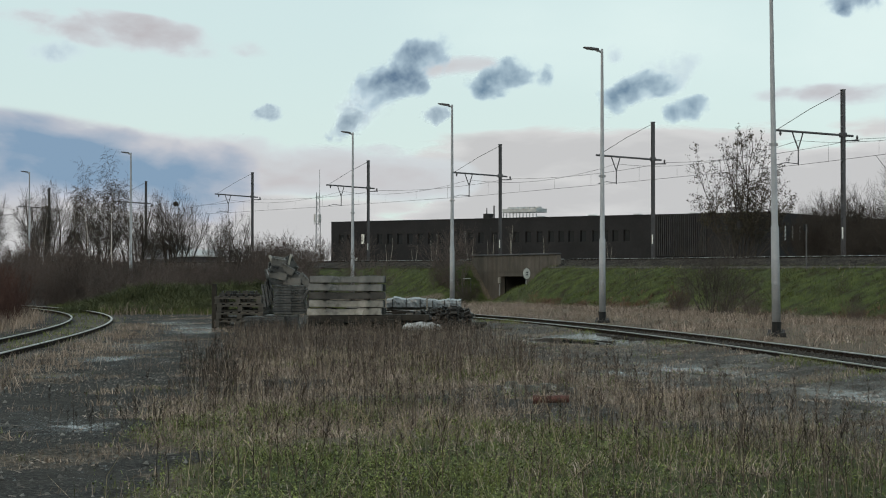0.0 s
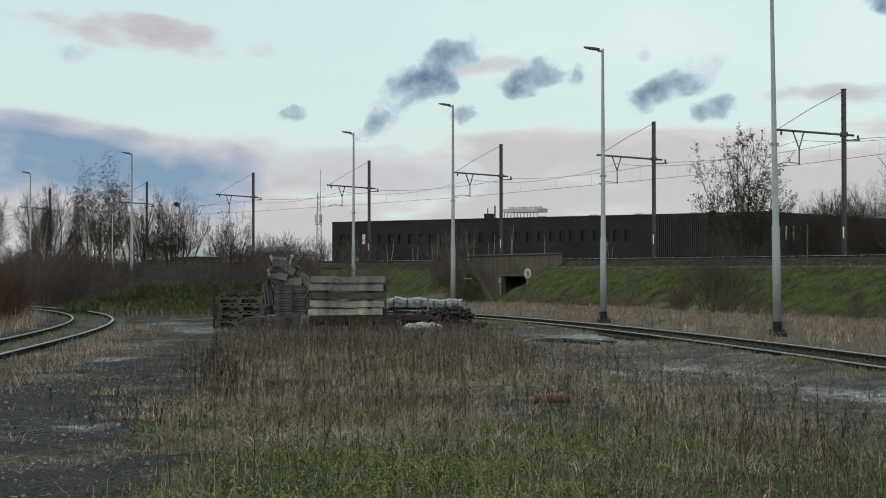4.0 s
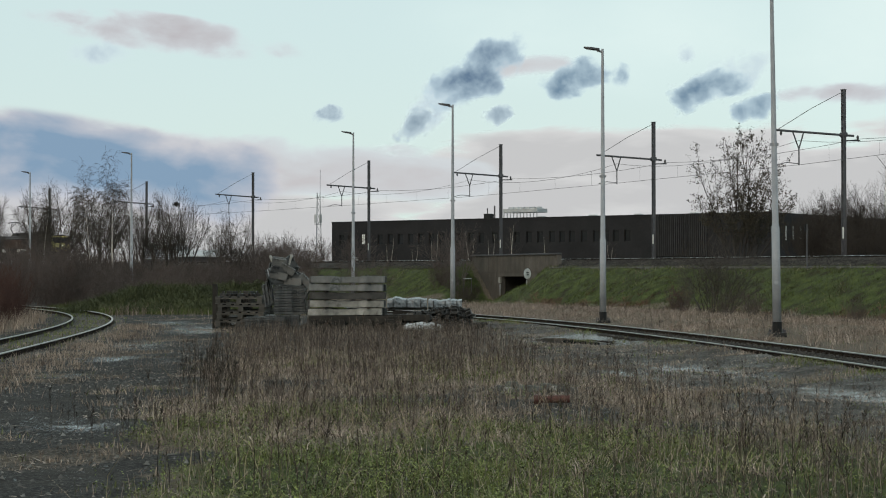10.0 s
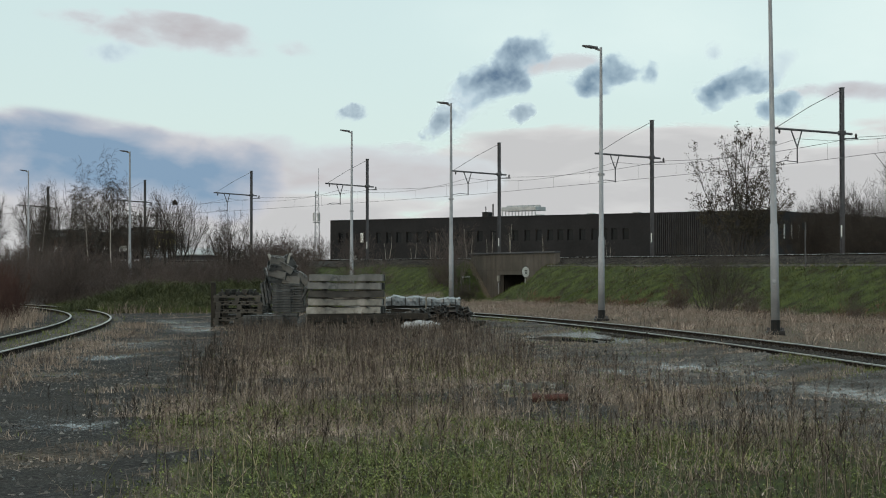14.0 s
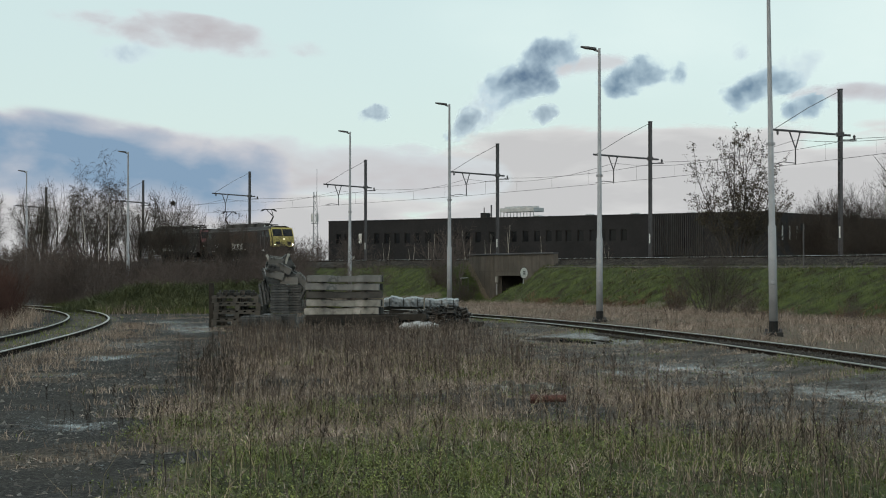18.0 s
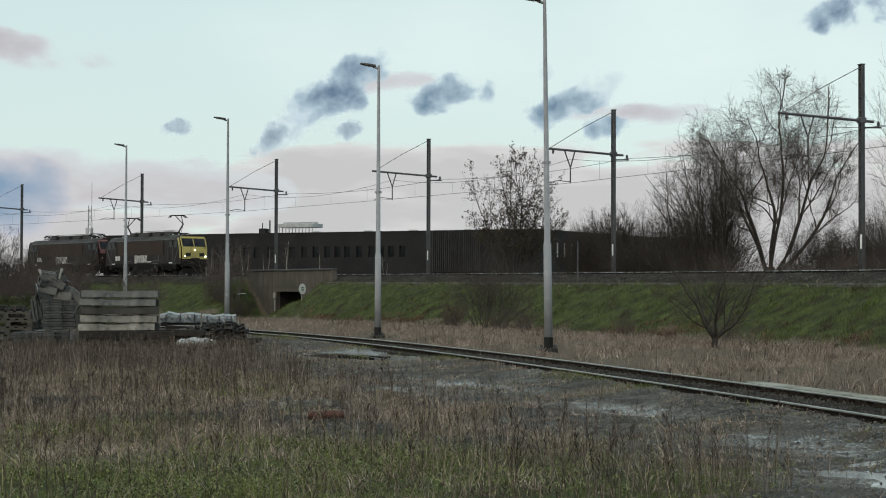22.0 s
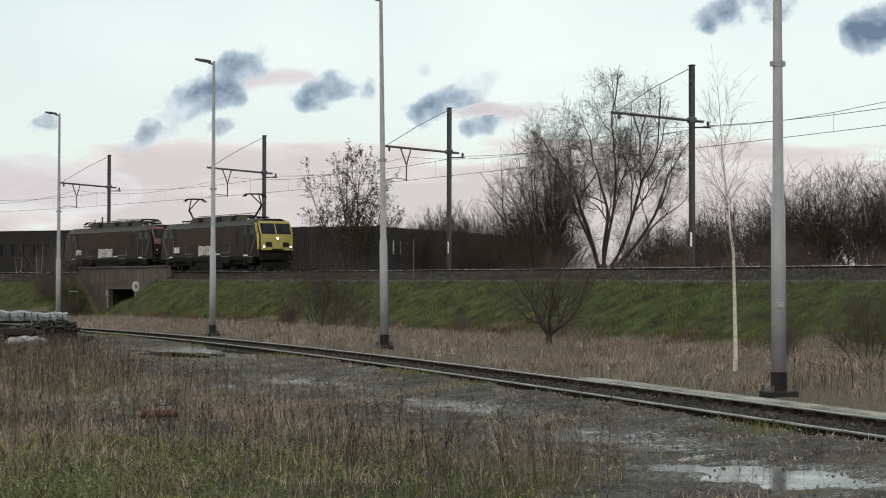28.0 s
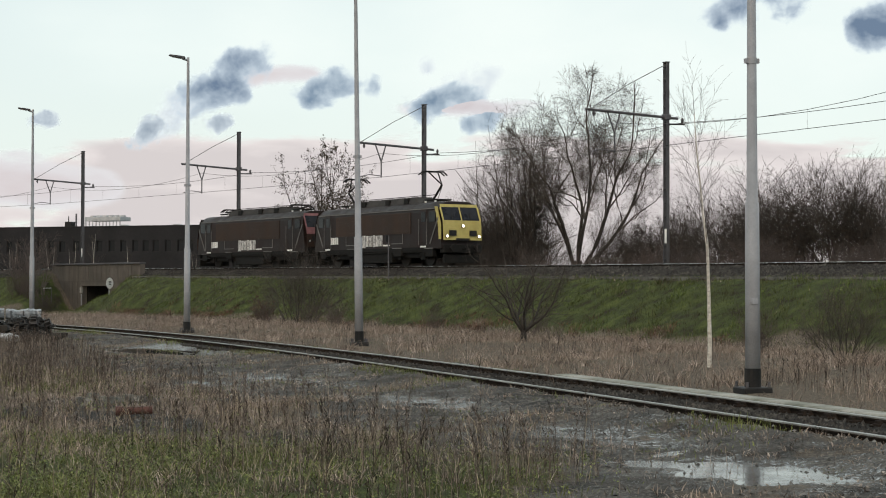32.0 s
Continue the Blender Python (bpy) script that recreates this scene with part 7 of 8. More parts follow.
def tussocks(r, cx, cy, per, spread, tall, wide, flat=0.5):
    """Tufts: blades that lean out from each centre and hang over."""
    n = len(cx)
    big = np.repeat(r.uniform(0.55, 1.3, n), per)
    a, d = r.uniform(0, 6.283, n * per), np.sqrt(r.random(n * per))
    x, y = np.repeat(cx, per) + np.cos(a) * d * spread * big, np.repeat(cy, per) + np.sin(a) * d * spread * big
    h = tall * big * r.uniform(0.5, 1.15, n * per)
    tilt = flat * (0.25 + d) * r.uniform(0.5, 1.2, n * per)
    az = a + r.normal(0, 0.5, n * per)
    out = np.c_[np.cos(az), np.sin(az), np.zeros(n * per)]
    base = np.c_[x, y, height(x, y) - 0.02]
    way = out * np.sin(tilt)[:, None] + np.array((0, 0, 1.0)) * np.cos(tilt)[:, None]
    mid = base + way * (h * 0.5)[:, None]
    way2 = unit(way + out * 0.9 - np.array((0, 0, 0.45)) * r.uniform(0, 1.4, (n * per, 1)))
    tip = mid + way2 * (h * 0.55)[:, None]
    b = r.uniform(-0.9, 0.9, n * per)
    side = np.c_[np.cos(b), np.sin(b), np.zeros(n * per)] * (wide * r.uniform(0.6, 1.3, n * per))[:, None]
    V = np.stack([base - side, base + side, mid + side * 0.8, mid - side * 0.8, tip + side * 0.15, tip - side * 0.15], 1)
    i = np.arange(n * per)[:, None] * 6
    return V.reshape(-1, 3), np.concatenate([i + np.array((0, 1, 2, 3)), i + np.array((3, 2, 4, 5))])


def sprigs(r, x, y, tall, leaf, per):
    """Low herbs: a short stem with small leaves set round it."""
    n = len(x)
    h = tall * r.uniform(0.4, 1.2, n) * (0.6 + 0.7 * np.clip(0.5 + 0.7 * wob(x, y, 1.4, 12.0), 0, 1.1))
    base = np.c_[x, y, height(x, y) - 0.01]
    lean = r.normal(0, 0.25, (n, 2))
    u = np.linspace(0.2, 1.0, per)[None] * r.uniform(0.85, 1.1, (n, per))
    c = base[:, None] + np.stack([lean[:, :1] * h[:, None] * u, lean[:, 1:] * h[:, None] * u, h[:, None] * u], -1)
    az = r.uniform(0, 6.283, (n, per))
    el = r.uniform(-0.2, 0.9, (n, per))
    w = np.stack([np.cos(az) * np.cos(el), np.sin(az) * np.cos(el), np.sin(el)], -1)
    s = np.stack([-np.sin(az), np.cos(az), r.uniform(-0.4, 0.4, (n, per))], -1)
    L = leaf * r.uniform(0.6, 1.4, (n, per, 1)) * (1.25 - 0.55 * u[..., None])
    Q = np.stack([c, c + w * L * 0.5 + s * L * 0.22, c + w * L, c + w * L * 0.5 - s * L * 0.22], 2).reshape(-1, 3)
    return Q, np.arange(len(Q)).reshape(-1, 4)


def stalks(r, x, y, tall, wide, twigs, head):
    """Dead stalks with short side twigs and a ragged seed head."""
    V, F = blades(r, x, y, tall, wide, 0.12, 0.12)
    S = V.reshape(-1, 6, 3)
    lo, hi = S[:, 0:2].mean(1), S[:, 4:6].mean(1)
    n = len(x)
    out, k0 = [(V, F)], twigs + head
    u = np.concatenate([r.uniform(0.35, 0.9, (n, twigs)), r.uniform(0.75, 1.0, (n, head))], 1)
    b = lo[:, None] + (hi - lo)[:, None] * u[..., None]
    L = np.linalg.norm(hi - lo, axis=1)[:, None] * np.concatenate([r.uniform(0.07, 0.24, (n, twigs)), r.uniform(0.06, 0.16, (n, head))], 1)
    az = r.uniform(0, 6.283, (n, k0))
    el = r.uniform(0.5, 1.2, (n, k0))
    way = np.stack([np.cos(az) * np.cos(el), np.sin(az) * np.cos(el), np.sin(el)], -1)
    e = b + way * L[..., None]
    s = unit(np.stack([-np.sin(az) + 0.6, np.cos(az), np.zeros_like(az)], -1)) * np.concatenate([np.full((n, twigs), wide * 0.7), np.full((n, head), wide * 1.15)], 1)[..., None]
    Q = np.stack([b - s, b + s, e + s * 0.5, e - s * 0.5], 2).reshape(-1, 3)
    out.append((Q, np.arange(len(Q)).reshape(-1, 4)))
    return joined(out)


def stuff(name, vf, material, label, category):
    ob = new(name, np_mesh(name, *vf, material))
    return tagged(ob, label, category, kind="stuff")


gr = np.random.default_rng(42)


def field(x, y):
    return weed_cover(x, y)


def thick(x, y, s=0.8, seed=7.0):
    return np.clip(0.42 + 0.95 * wob(x, y, s, seed), 0.03, 1)


def green_patch(x, y):
    near = 1 - smooth(17.0, 23, y + 2.5 * wob(x, y, 0.5))
    spot = smooth(0.2, 0.6, wob(x, y, 0.45, 9.0)) * 0.6
    spot = np.maximum(spot, 0.9 * np.exp(-((x - 0.6) / 1.3) ** 2 - ((y - 32) / 3.5) ** 2))
    return np.clip(near + spot, 0, 1) * (1 - 0.65 * smooth(0.8, 3.0, x + 0.8 * wob(x, y, 0.7, 31.0)))


def low(x, y):
    return 0.35 + 0.65 * np.clip(0.5 + 0.8 * wob(x, y, 0.5, 17.0), 0, 1)


def bunch(x, y, s_, seed):
    """Clumping at two sizes: 0 in the gaps, 1 in the thick of a clump."""
    return smooth(-0.15, 0.45, wob(x, y, s_, seed) + 0.5 * wob(x, y, s_ * 3.1, seed + 4.0))


x, y = scatter(gr, -6, 8, 10.5, 24, 90000, lambda x, y: field(x, y) * green_patch(x, y) * thick(x, y, 1.3))
stuff("green_grass", blades(gr, x, y, 0.17, 0.0024, 0.8, 0.7), GRASS, "rough green grass among the weeds", "grass")
x, y = scatter(gr, -6, 8, 10.5, 26, 44000, lambda x, y: field(x, y) * green_patch(x, y) * (0.3 + 0.7 * bunch(x, y, 0.9, 5.0)))
stuff("low_herbs", sprigs(gr, x, y, 0.2, 0.032, 10), HERB, "low leafy green herbs in the foreground", "herbs")
x, y = scatter(gr, -8, 8, 22, 46, 40000, lambda x, y: field(x, y) * (0.03 + 1.3 * green_patch(x, y)) * thick(x, y, 1.1))
stuff("thin_green_grass", blades(gr, x, y, 0.2, 0.005, 0.6, 0.5), GRASS, "thin green grass between dead weeds", "grass")
x, y = scatter(gr, -8, 8, 11.5, 46, 26000, lambda x, y: field(x, y) * (0.1 + 0.9 * thick(x, y, 0.7, 3.0)) * (0.5 + 0.4 * smooth(14, 21, y)))
stuff("pale_straw", blades(gr, x, y, 0.24, 0.003, 0.9, 0.9), STRAW, "pale dry grass blades among the weeds", "grass")
# hanging tufts of last year's grass, the pale ground of the field
x, y = scatter(gr, -8, 8, 15, 46, 11000, lambda x, y: field(x, y) * (0.2 + 0.8 * bunch(x, y, 0.55, 41.0)) * (0.12 + 0.88 * smooth(17, 22, y + wob(x, y, 0.6, 2.0))))
stuff("thatch_tussocks", tussocks(gr, x, y, 30, 0.1, 0.2, 0.0034, 0.9), THATCH, "hanging pinkish grey tufts of last year's grass", "grass")
x, y = scatter(gr, -6, 8, 20, 42, 16000, lambda x, y: field(x, y) * (0.05 + 0.75 * green_patch(x, y)) * bunch(x, y, 1.2, 19.0))
stuff("field_herbs", sprigs(gr, x, y, 0.16, 0.045, 8), HERB, "scattered green herbs between the dead weeds", "herbs")
x, y = scatter(gr, -8, 8, 12, 46, 80000, lambda x, y: field(x, y) * (0.2 + 0.8 * bunch(x, y, 0.5, 41.0)))
stuff("pale_thatch", blades(gr, x, y, 0.18, 0.0034, 1.35, 0.6), THATCH, "flattened pale thatch between the weeds", "grass")
# flattened tangle of dead stems under the standing ones
x, y = scatter(gr, -8, 8, 12, 46, 36000, lambda x, y: field(x, y) * (0.2 + 0.8 * bunch(x, y, 0.7, 13.0)))
stuff("weed_tangle", blades(gr, x, y, 0.24, 0.0028, 1.3, 0.8), STEM_DARK, "flattened tangle of dark dead weed stems", "weeds")
x, y = scatter(gr, -8, 8, 11, 46, 17000, lambda x, y: field(x, y) * (0.06 + 0.94 * bunch(x, y, 0.6, 5.0)) * low(x, y) * (0.1 + 0.9 * np.maximum(smooth(16, 22, y), smooth(1.0, 3.0, x))))
stuff("dead_weeds", stalks(gr, x, y, 0.46, 0.0032, 9, 6), WEED, "field of dead brown weed stalks", "weeds")
x, y = scatter(gr, -8, 8, 12, 46, 10500, lambda x, y: field(x, y) * (0.04 + 0.96 * bunch(x, y, 0.8, 15.0)) * (0.07 + 0.93 * np.maximum(smooth(17, 23, y), smooth(1.0, 3.0, x))))
stuff("dark_weeds", stalks(gr, x, y, 0.5, 0.0028, 10, 5), STEM_DARK, "standing dark brown weed stalks", "weeds")
x, y = scatter(gr, -7, 8, 11, 30, 1500, lambda x, y: field(x, y) * bunch(x, y, 0.9, 1.0) * low(x, y))
stuff("tall_weeds", stalks(gr, x, y, 0.72, 0.003, 14, 9), STEM_DARK, "tall dead weed stalks", "weeds")
x, y = scatter(gr, -6, 8, 10.5, 26, 950, lambda x, y: field(x, y))
stuff("long_grass_stems", blades(gr, x, y, 0.75, 0.0026, 0.6, 1.1), STRAW, "long pale arching grass stems", "grass")
x, y = scatter(gr, -8, 5, 38, 56, 16000, lambda x, y: smooth(-0.5, 0.6, x - weed_left(y)) * (1 - smooth(-1, 1, x - weed_right(y) - 1)) * thick(x, y, 0.8, 5.0))
stuff("low_weeds", stalks(gr, x, y, 0.34, 0.004, 6, 4), WEED, "low dead weeds before the stacks", "weeds")
x, y = scatter(gr, -8, 5, 38, 56, 5000, lambda x, y: smooth(-0.5, 0.6, x - weed_left(y)) * (1 - smooth(-1, 1, x - weed_right(y) - 1)) * bunch(x, y, 0.6, 25.0))
stuff("far_dark_weeds", stalks(gr, x, y, 0.5, 0.0045, 6, 4), STEM_DARK, "dark dead stalks before the stacks", "weeds")
def dry(x, y):
    """0 where rain stands, 1 elsewhere."""
    w = np.ones_like(x)
    for px, py, rx, ry, turn in PUDDLES[:3]:
        c, s_ = math.cos(turn), math.sin(turn)
        u, v = ((x - px) * c + (y - py) * s_) / rx, (-(x - px) * s_ + (y - py) * c) / ry
        w = w * smooth(0.35, 0.9, u * u + v * v)
    return w


def right_yard(x, y):
    return dry(x, y) * (1 - field(x, y)) * smooth(-0.5, 1.0, x - weed_right(np.clip(y, 11, 50)) + 1.5) * (x < np.polyval(SIDING[::-1], y) - 1.0)


x, y = scatter(gr, -2, 10.5, 12, 60, 120000, lambda x, y: right_yard(x, y) * np.clip(0.1 + 0.9 * wob(x, y, 2.3, 14.0), 0, 1) * np.clip(0.55 + 0.7 * wob(x, y, 0.4, 19.0), 0, 1))
stuff("yard_stubble", blades(gr, x, y, 0.08, 0.004, 1.0), WEED, "short brown stubble on the wet gravel", "grass")
x, y = scatter(gr, -2, 10.5, 12, 60, 60000, lambda x, y: right_yard(x, y) * np.clip(wob(x, y, 1.1, 27.0) - 0.25, 0, 1) * 1.2)
stuff("yard_green_stubble", blades(gr, x, y, 0.09, 0.004, 0.9), GRASS, "low green shoots on the wet gravel", "grass")
x, y = scatter(gr, -2, 10.5, 12, 58, 5200, lambda x, y: right_yard(x, y) * bunch(x, y, 0.7, 52.0))
stuff("yard_tussocks", tussocks(gr, x, y, 16, 0.14, 0.11, 0.0045, 1.0), THATCH, "low matted tufts on the wet gravel", "grass")
x, y = scatter(gr, -2, 10.5, 12, 58, 2600, lambda x, y: right_yard(x, y) * bunch(x, y, 0.5, 61.0))
stuff("yard_moss_tufts", tussocks(gr, x, y, 18, 0.15, 0.08, 0.0045, 1.1), GRASS, "low green tufts on the wet gravel", "grass")
x, y = scatter(gr, -2, 10.5, 12, 58, 3000, lambda x, y: right_yard(x, y) * bunch(x, y, 0.9, 71.0))
stuff("yard_dark_tufts", tussocks(gr, x, y, 14, 0.12, 0.1, 0.0045, 1.0), STEM_DARK, "dark matted stems on the wet gravel", "weeds")
# stray stalks standing on the bare yard beside the field
x, y = scatter(gr, -8, 9, 12, 50, 9000, lambda x, y: (1 - field(x, y)) * np.clip(wob(x, y, 0.6, 25.0), 0, 1) * (x < np.polyval(SIDING[::-1], y) - 1.2) * (x > weed_left(y) - 1.5))
stuff("stray_weeds", stalks(gr, x, y, 0.22, 0.003, 6, 4), WEED, "short stray weeds on the gravel", "weeds")

# sparse tufts on the bare yard, along the cart track and between the rails
x, y = scatter(gr, -14, 11, 10.5, 75, 200000, lambda x, y: dry(x, y) * (1 - field(x, y)) * smooth(0.1, 0.5, wob(x, y, 0.7, 2.0)) * (x < np.polyval(SIDING[::-1], y) - 0.9))
stuff("yard_tufts", blades(gr, x, y, 0.1, 0.006, 0.8), VERGE, "short dry tufts on the gravel yard", "grass")
x, y = scatter(gr, -14, 12, 11.5, 75, 40000, lambda x, y: dry(x, y) * (1 - field(x, y)) * smooth(0.45, 0.85, wob(x, y, 0.8, 6.0)))
stuff("yard_green_tufts", blades(gr, x, y, 0.1, 0.006, 0.7), GRASS, "low green tufts on the gravel yard", "grass")
x, y = scatter(gr, -12, -5, 11.5, 62, 60000, lambda x, y: np.exp(-((x - np.polyval(SIDE_TRACK[::-1], np.clip(y, 20, 90)) - 1.9) / 0.7) ** 2) * thick(x, y, 0.9, 4))
stuff("side_track_straw", blades(gr, x, y, 0.22, 0.006, 0.6), VERGE, "strip of dry grass beside the side track", "grass")
x, y = scatter(gr, -24, -8, 34, 95, 30000, lambda x, y: np.exp(-((x - np.polyval(SIDE_TRACK[::-1], y)) / 0.9) ** 2) * 0.8)
stuff("side_track_grass", blades(gr, x, y, 0.14, 0.01, 0.45), GRASS, "low green grass between the side track rails", "grass")
x, y = scatter(gr, -32, -9, 34, 95, 40000, lambda x, y: 1 - smooth(-2.6, -1.3, x - np.polyval(SIDE_TRACK[::-1], y)))
stuff("far_verge_straw", blades(gr, x, y, 0.5, 0.008, 0.3), VERGE, "tall dry grass beyond the side track", "grass")


# straw between the siding and the bank, and the bank itself
def bank_off(x, y):
    return RADIUS - TRACK_OFF - np.hypot(x - BEND[0], y - BEND[1])


def verge(x, y):
    s = x - np.polyval(SIDING[::-1], y)
    clear = np.ones_like(x)
    for lx, ly in LAMPS[:3]:
        clear = clear * smooth(0.5, 1.3, np.hypot(x - lx, (y - ly - (-0.6)) * 0.35))
    return clear * smooth(1.35, 2.1, s + 0.3 * wob(x, y, 1.2)) * smooth(9.0, 10.2, bank_off(x, y) + 0.7 * wob(x, y, 0.4, 3)) * (0.1 + 0.9 * thick(x, y, 0.5, 8.0))


x, y = scatter(gr, 0, 28, 16, 110, 330000, lambda x, y: verge(x, y) * (0.28 + 0.72 * bunch(x, y, 0.6, 3.0)))
stuff("verge_straw", blades(gr, x, y, 0.3, 0.005, 0.7, 0.9), VERGE, "band of tall dry straw along the foot of the bank", "grass")
x, y = scatter(gr, 0, 28, 16, 110, 7000, lambda x, y: verge(x, y) * bunch(x, y, 0.6, 30.0))
stuff("verge_tussocks", tussocks(gr, x, y, 22, 0.16, 0.42, 0.006, 0.7), THATCH, "pale hanging tufts of dry grass at the foot of the bank", "grass")
x, y = scatter(gr, -2, 16, 14, 90, 120000, lambda x, y: np.exp(-((x - np.polyval(SIDING[::-1], y) - 1.75) / 0.4) ** 2) * (0.15 + 0.85 * bunch(x, y, 0.5, 22.0)))
stuff("kerb_grass", blades(gr, x, y, 0.1, 0.005, 0.8), GRASS, "short green grass along the siding's edging", "grass")
x, y = scatter(gr, -2, 12, 14, 90, 160000, lambda x, y: np.exp(-((x - np.polyval(SIDING[::-1], y) + 1.25) / 0.45) ** 2) * smooth(0.15, 0.5, wob(x, y, 0.5, 44.0)))
stuff("rail_side_grass", blades(gr, x, y, 0.14, 0.005, 0.6), GRASS, "green tufts growing against the siding rail", "grass")
x, y = scatter(gr, 0, 28, 16, 110, 26000, lambda x, y: verge(x, y) * smooth(0.2, 0.7, wob(x, y, 0.35, 1.5)))
stuff("verge_weeds", stalks(gr, x, y, 0.5, 0.006, 5, 4), STEM_DARK, "dead brown weeds along the foot of the bank", "weeds")


RUST_WEED = mat("rusty_dead_weeds", (0.075, 0.042, 0.031), (0.19, 0.115, 0.082), 0.5, 0.9, 0, island=0.5)
x, y = scatter(gr, 0, 26, 30, 135, 11000, lambda x, y: np.exp(-((bank_off(x, y) - 9.8) / 1.0) ** 2) * bunch(x, y, 0.3, 9.0))
stuff("rusty_weeds", tussocks(gr, x, y, 20, 0.25, 0.45, 0.009, 0.6), RUST_WEED, "rust brown dead weeds low on the bank", "weeds")


def on_bank(x, y):
    o = bank_off(x, y)
    return smooth(3.0, 4.0, o + 0.5 * wob(x, y, 0.9, 1)) * (1 - smooth(9.5, 11.5, o + 0.6 * wob(x, y, 0.4, 3))) * (0.3 + 0.7 * thick(x, y, 0.8, 2.0))


x, y = scatter(gr, -8, 40, 20, 175, 400000, on_bank)
stuff("bank_grass", blades(gr, x, y, 0.22, 0.012, 0.5), BANK_GRASS, "green grass on the railway bank", "grass")
x, y = scatter(gr, 0, 34, 24, 130, 9000, lambda x, y: on_bank(x, y) * (0.2 + 0.8 * bunch(x, y, 0.5, 17.0)))
stuff("bank_tussocks", tussocks(gr, x, y, 16, 0.2, 0.32, 0.009, 0.8), BANK_GRASS, "hanging tufts of grass on the railway bank", "grass")
x, y = scatter(gr, -8, 40, 20, 175, 110000, lambda x, y: on_bank(x, y) * smooth(0.1, 0.7, wob(x, y, 0.3, 6.0)))
stuff("bank_straw", blades(gr, x, y, 0.2, 0.007, 1.1), VERGE, "dry grass patches on the railway bank", "grass")

x, y = scatter(gr, 4, 40, 20, 140, 60000, lambda x, y: np.exp(-((bank_off(x, y) - 4.6) / 0.7) ** 2) * np.clip(0.25 + wob(x, y, 0.6, 4.0), 0, 1))
stuff("shoulder_grass", blades(gr, x, y, 0.2, 0.01, 0.7), VERGE, "dry tufts along the shoulder of the bank", "grass")

# brambles and rough grass at the yard's end
def mound(x, y):
    return np.clip(0.95 + 0.6 * wob(x, y, 0.55, 3.0) + 0.3 * wob(x, y, 1.7, 1.0), 0.25, 1.7)


nb = 60000
c = np.c_[gr.uniform(-19, -7.5, nb), gr.uniform(83, 95, nb), np.zeros(nb)]
top = mound(c[:, 0], c[:, 1]) * smooth(-19.5, -15, c[:, 0]) * smooth(82, 88, c[:, 1] + wob(c[:, 0], c[:, 1], 0.8))
c[:, 2] = height(c[:, 0], c[:, 1]) + gr.uniform(0.05, 1, nb) ** 0.55 * top
a_, b_ = unit(gr.normal(0, 1, (nb, 3))), unit(gr.normal(0, 1, (nb, 3)))
sz = gr.uniform(0.02, 0.055, (nb, 1))
stuff("brambles", (np.stack([c - a_ * sz, c + b_ * sz * 0.7, c + a_ * sz, c - b_ * sz * 0.7], 1).reshape(-1, 3), np.arange(nb * 4).reshape(-1, 4)), BRAMBLE, "low tangle of dull green brambles", "bramble")
x, y = scatter(gr, -21, -5, 79, 97, 30000, lambda x, y: np.clip(0.3 + mound(x, y), 0, 1) * (x > np.polyval(SIDE_TRACK[::-1], y) + 1.2))
stuff("end_grass", blades(gr, x, y, 0.3, 0.012, 0.6), BANK_GRASS, "rough grass round the brambles", "grass")
x, y = scatter(gr, -18, -6.5, 81, 94, 2600, lambda x, y: 0.35 + 0.65 * bunch(x, y, 0.6, 12.0))
vt, ft = tussocks(gr, x, y, 26, 0.3, 0.55, 0.012, 0.6)
lift = np.repeat(0.75 * mound(x, y) * smooth(82, 88, y) * smooth(-19, -15, x), 26 * 6)
stuff("mound_grass", (vt + np.c_[np.zeros_like(lift), np.zeros_like(lift), lift], ft), BRAMBLE, "rank green grass growing over the brambles", "grass")
x, y = scatter(gr, -21, -5, 76, 97, 6000, lambda x, y: np.clip(0.2 + wob(x, y, 0.5, 8), 0, 1) * (x > np.polyval(SIDE_TRACK[::-1], y) + 1.2))
stuff("end_straw", blades(gr, x, y, 0.5, 0.01, 0.35), VERGE, "dry grass round the brambles", "grass")

# a few dark docks standing at the edge of the field
x, y = scatter(gr, -7, 8, 15, 42, 6000, lambda x, y: np.clip(field(x, y) * 1.6, 0, 1) * smooth(0.3, 0.8, wob(x, y, 1.5, 33.0)))
stuff("dark_docks", stalks(gr, x, y, 0.55, 0.0036, 16, 10), STEM_DARK, "dark seeded dock stalks", "weeds")

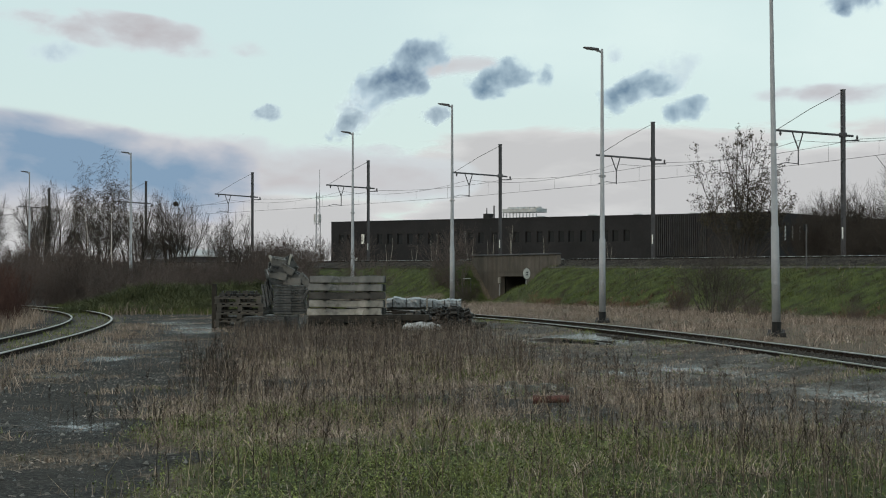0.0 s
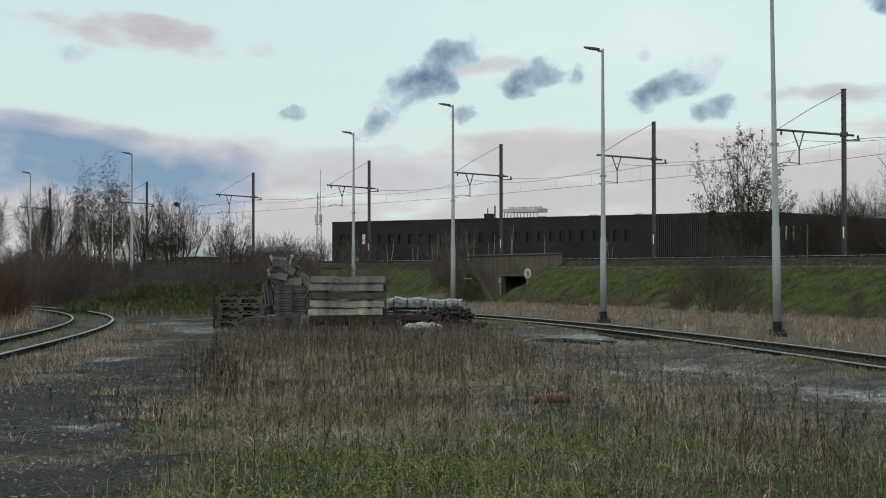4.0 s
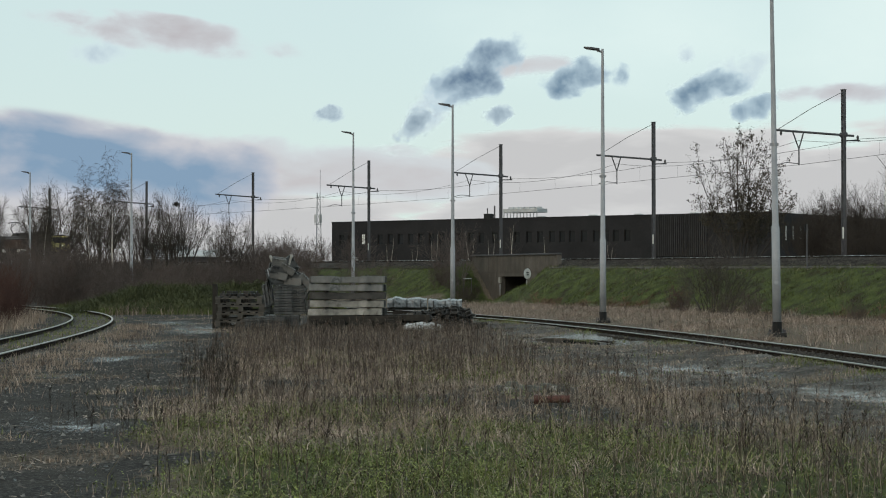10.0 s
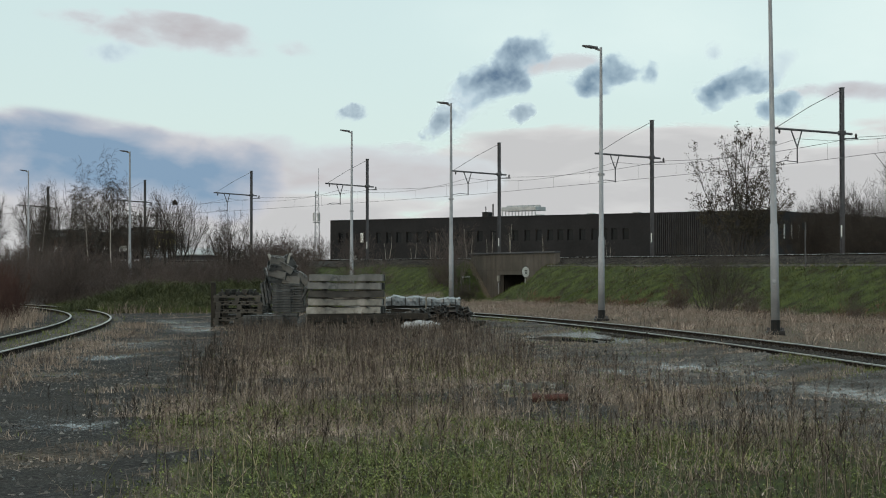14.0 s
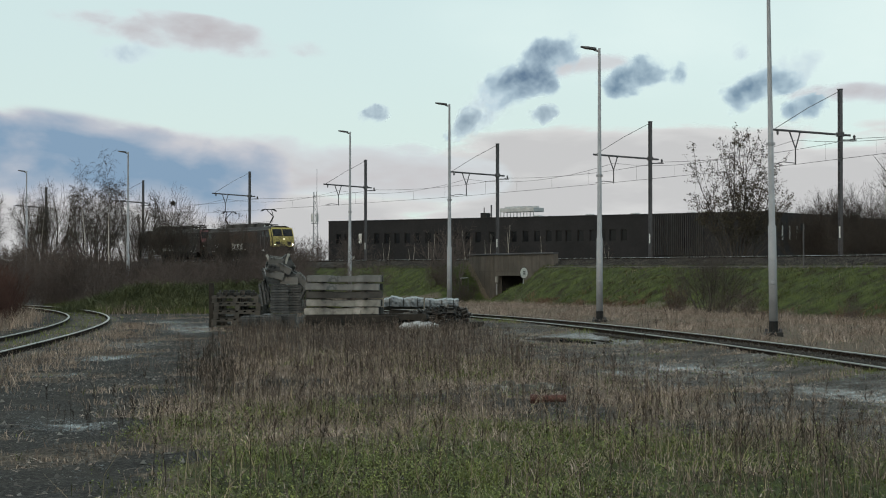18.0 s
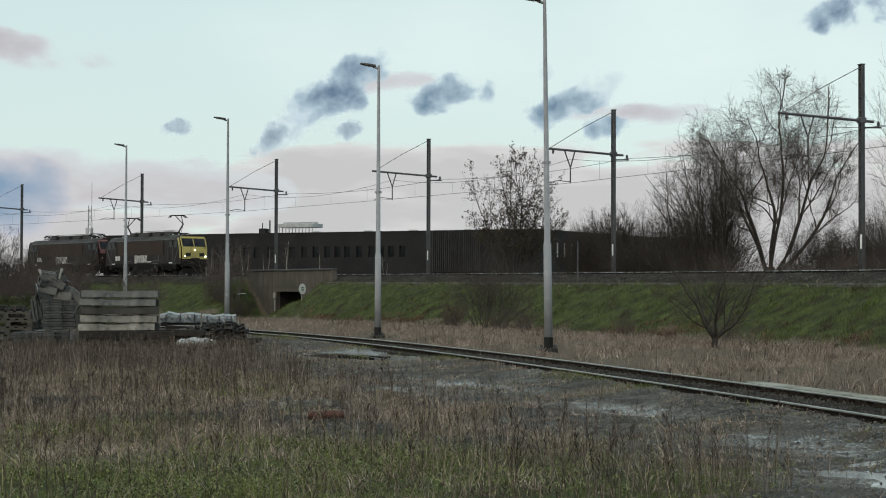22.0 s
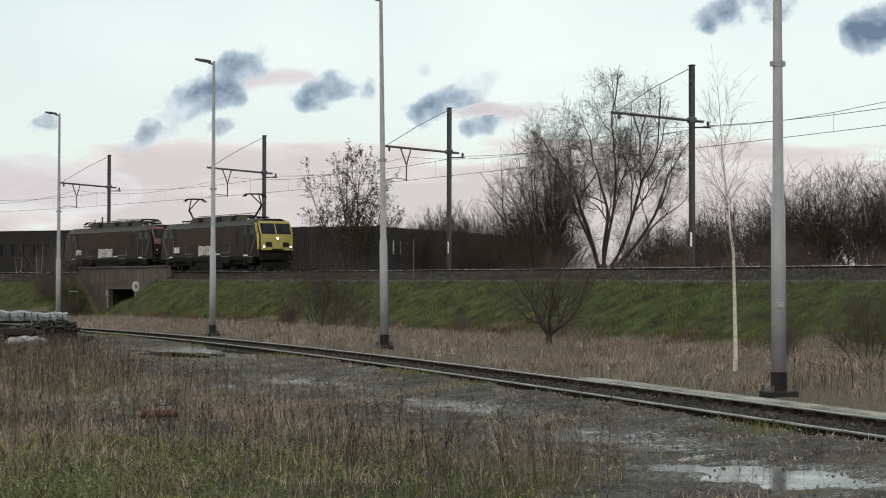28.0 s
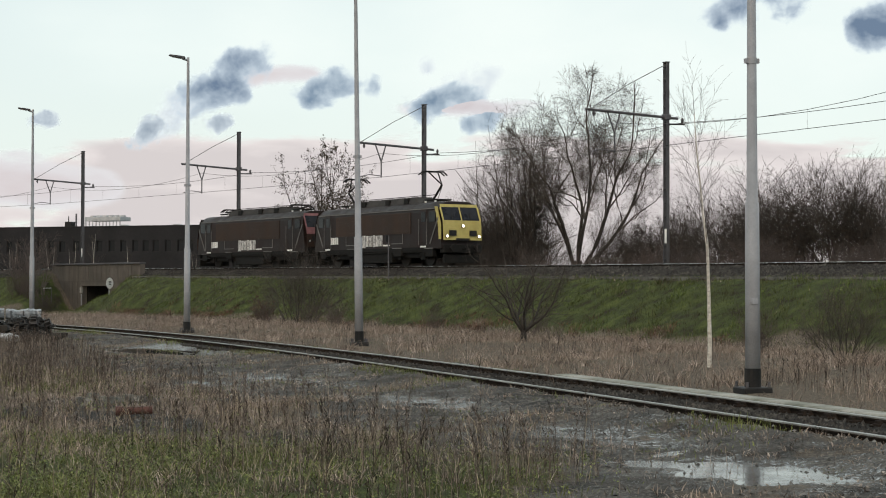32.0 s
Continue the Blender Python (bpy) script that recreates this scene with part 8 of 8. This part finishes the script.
# clumps of dark dock along the edge of the cart track
cx, cy = [], []
for px, py, n_ in ((-4.1, 29.5, 34), (-3.9, 31.0, 26), (-3.45, 26.0, 22), (-3.4, 19.8, 14), (-4.0, 20.2, 10), (-4.7, 35.5, 30), (-2.9, 24.2, 16)):
    cx.append(gr.normal(px, 0.22, n_))
    cy.append(gr.normal(py, 0.4, n_))
stuff("dock_clumps", stalks(gr, np.concatenate(cx), np.concatenate(cy), 0.48, 0.0036, 18, 12), TWIG, "dark clumps of dead dock beside the cart track", "weeds")

# loose stones on the yard
ns = 26000
x, y = scatter(gr, -11, 11, 10.5, 48, ns, lambda x, y: (1 - 0.8 * field(x, y)) * (x < np.polyval(SIDING[::-1], y) + 0.6) * (x > np.polyval(SIDE_TRACK[::-1], np.clip(y, 20, 90)) + 1.0) * np.clip(0.5 + wob(x, y, 0.6, 12.0), 0.1, 1))
n_ = len(x)
s_ = 0.012 + 0.03 * gr.random(n_) ** 3
base = np.c_[x, y, height(x, y)]
corner = np.array(((1, 0, 0), (-0.5, 0.87, 0), (-0.5, -0.87, 0), (0.1, 0.05, 0.9)))
V = base[:, None] + (corner[None] + gr.normal(0, 0.22, (n_, 4, 3))) * s_[:, None, None]
F = (np.arange(n_)[:, None, None] * 4 + np.array(((0, 1, 3), (1, 2, 3), (2, 0, 3)))[None]).reshape(-1, 3)
STONE = mat("loose_stones", (0.06, 0.057, 0.053), (0.2, 0.19, 0.175), 0.4, 0.85, 0, island=0.6)
stuff("loose_stones", (V.reshape(-1, 3), F), STONE, "loose grey stones scattered on the yard", "stones")
# dead leaves and straw litter on the bare ground
x, y = scatter(gr, -11, 11, 10.5, 50, 50000, lambda x, y: (1 - 0.5 * field(x, y)) * (x < np.polyval(SIDING[::-1], y) - 0.8) * np.clip(0.3 + wob(x, y, 0.5, 15.0), 0.03, 1))
n_ = len(x)
a = gr.uniform(0, 6.283, n_)
L = gr.uniform(0.03, 0.12, n_)
d = np.c_[np.cos(a) * L, np.sin(a) * L, gr.uniform(0, 0.02, n_)]
w = np.c_[-np.sin(a), np.cos(a), np.zeros(n_)] * gr.uniform(0.006, 0.02, n_)[:, None]
p = np.c_[x, y, height(x, y) + 0.008]
stuff("straw_litter", (np.stack([p - w, p + d - w * 0.5, p + d + w * 0.5, p + w], 1).reshape(-1, 3), np.arange(n_ * 4).reshape(-1, 4)), WEED, "flattened dead stalks and leaves on the wet ground", "litter")


motions()
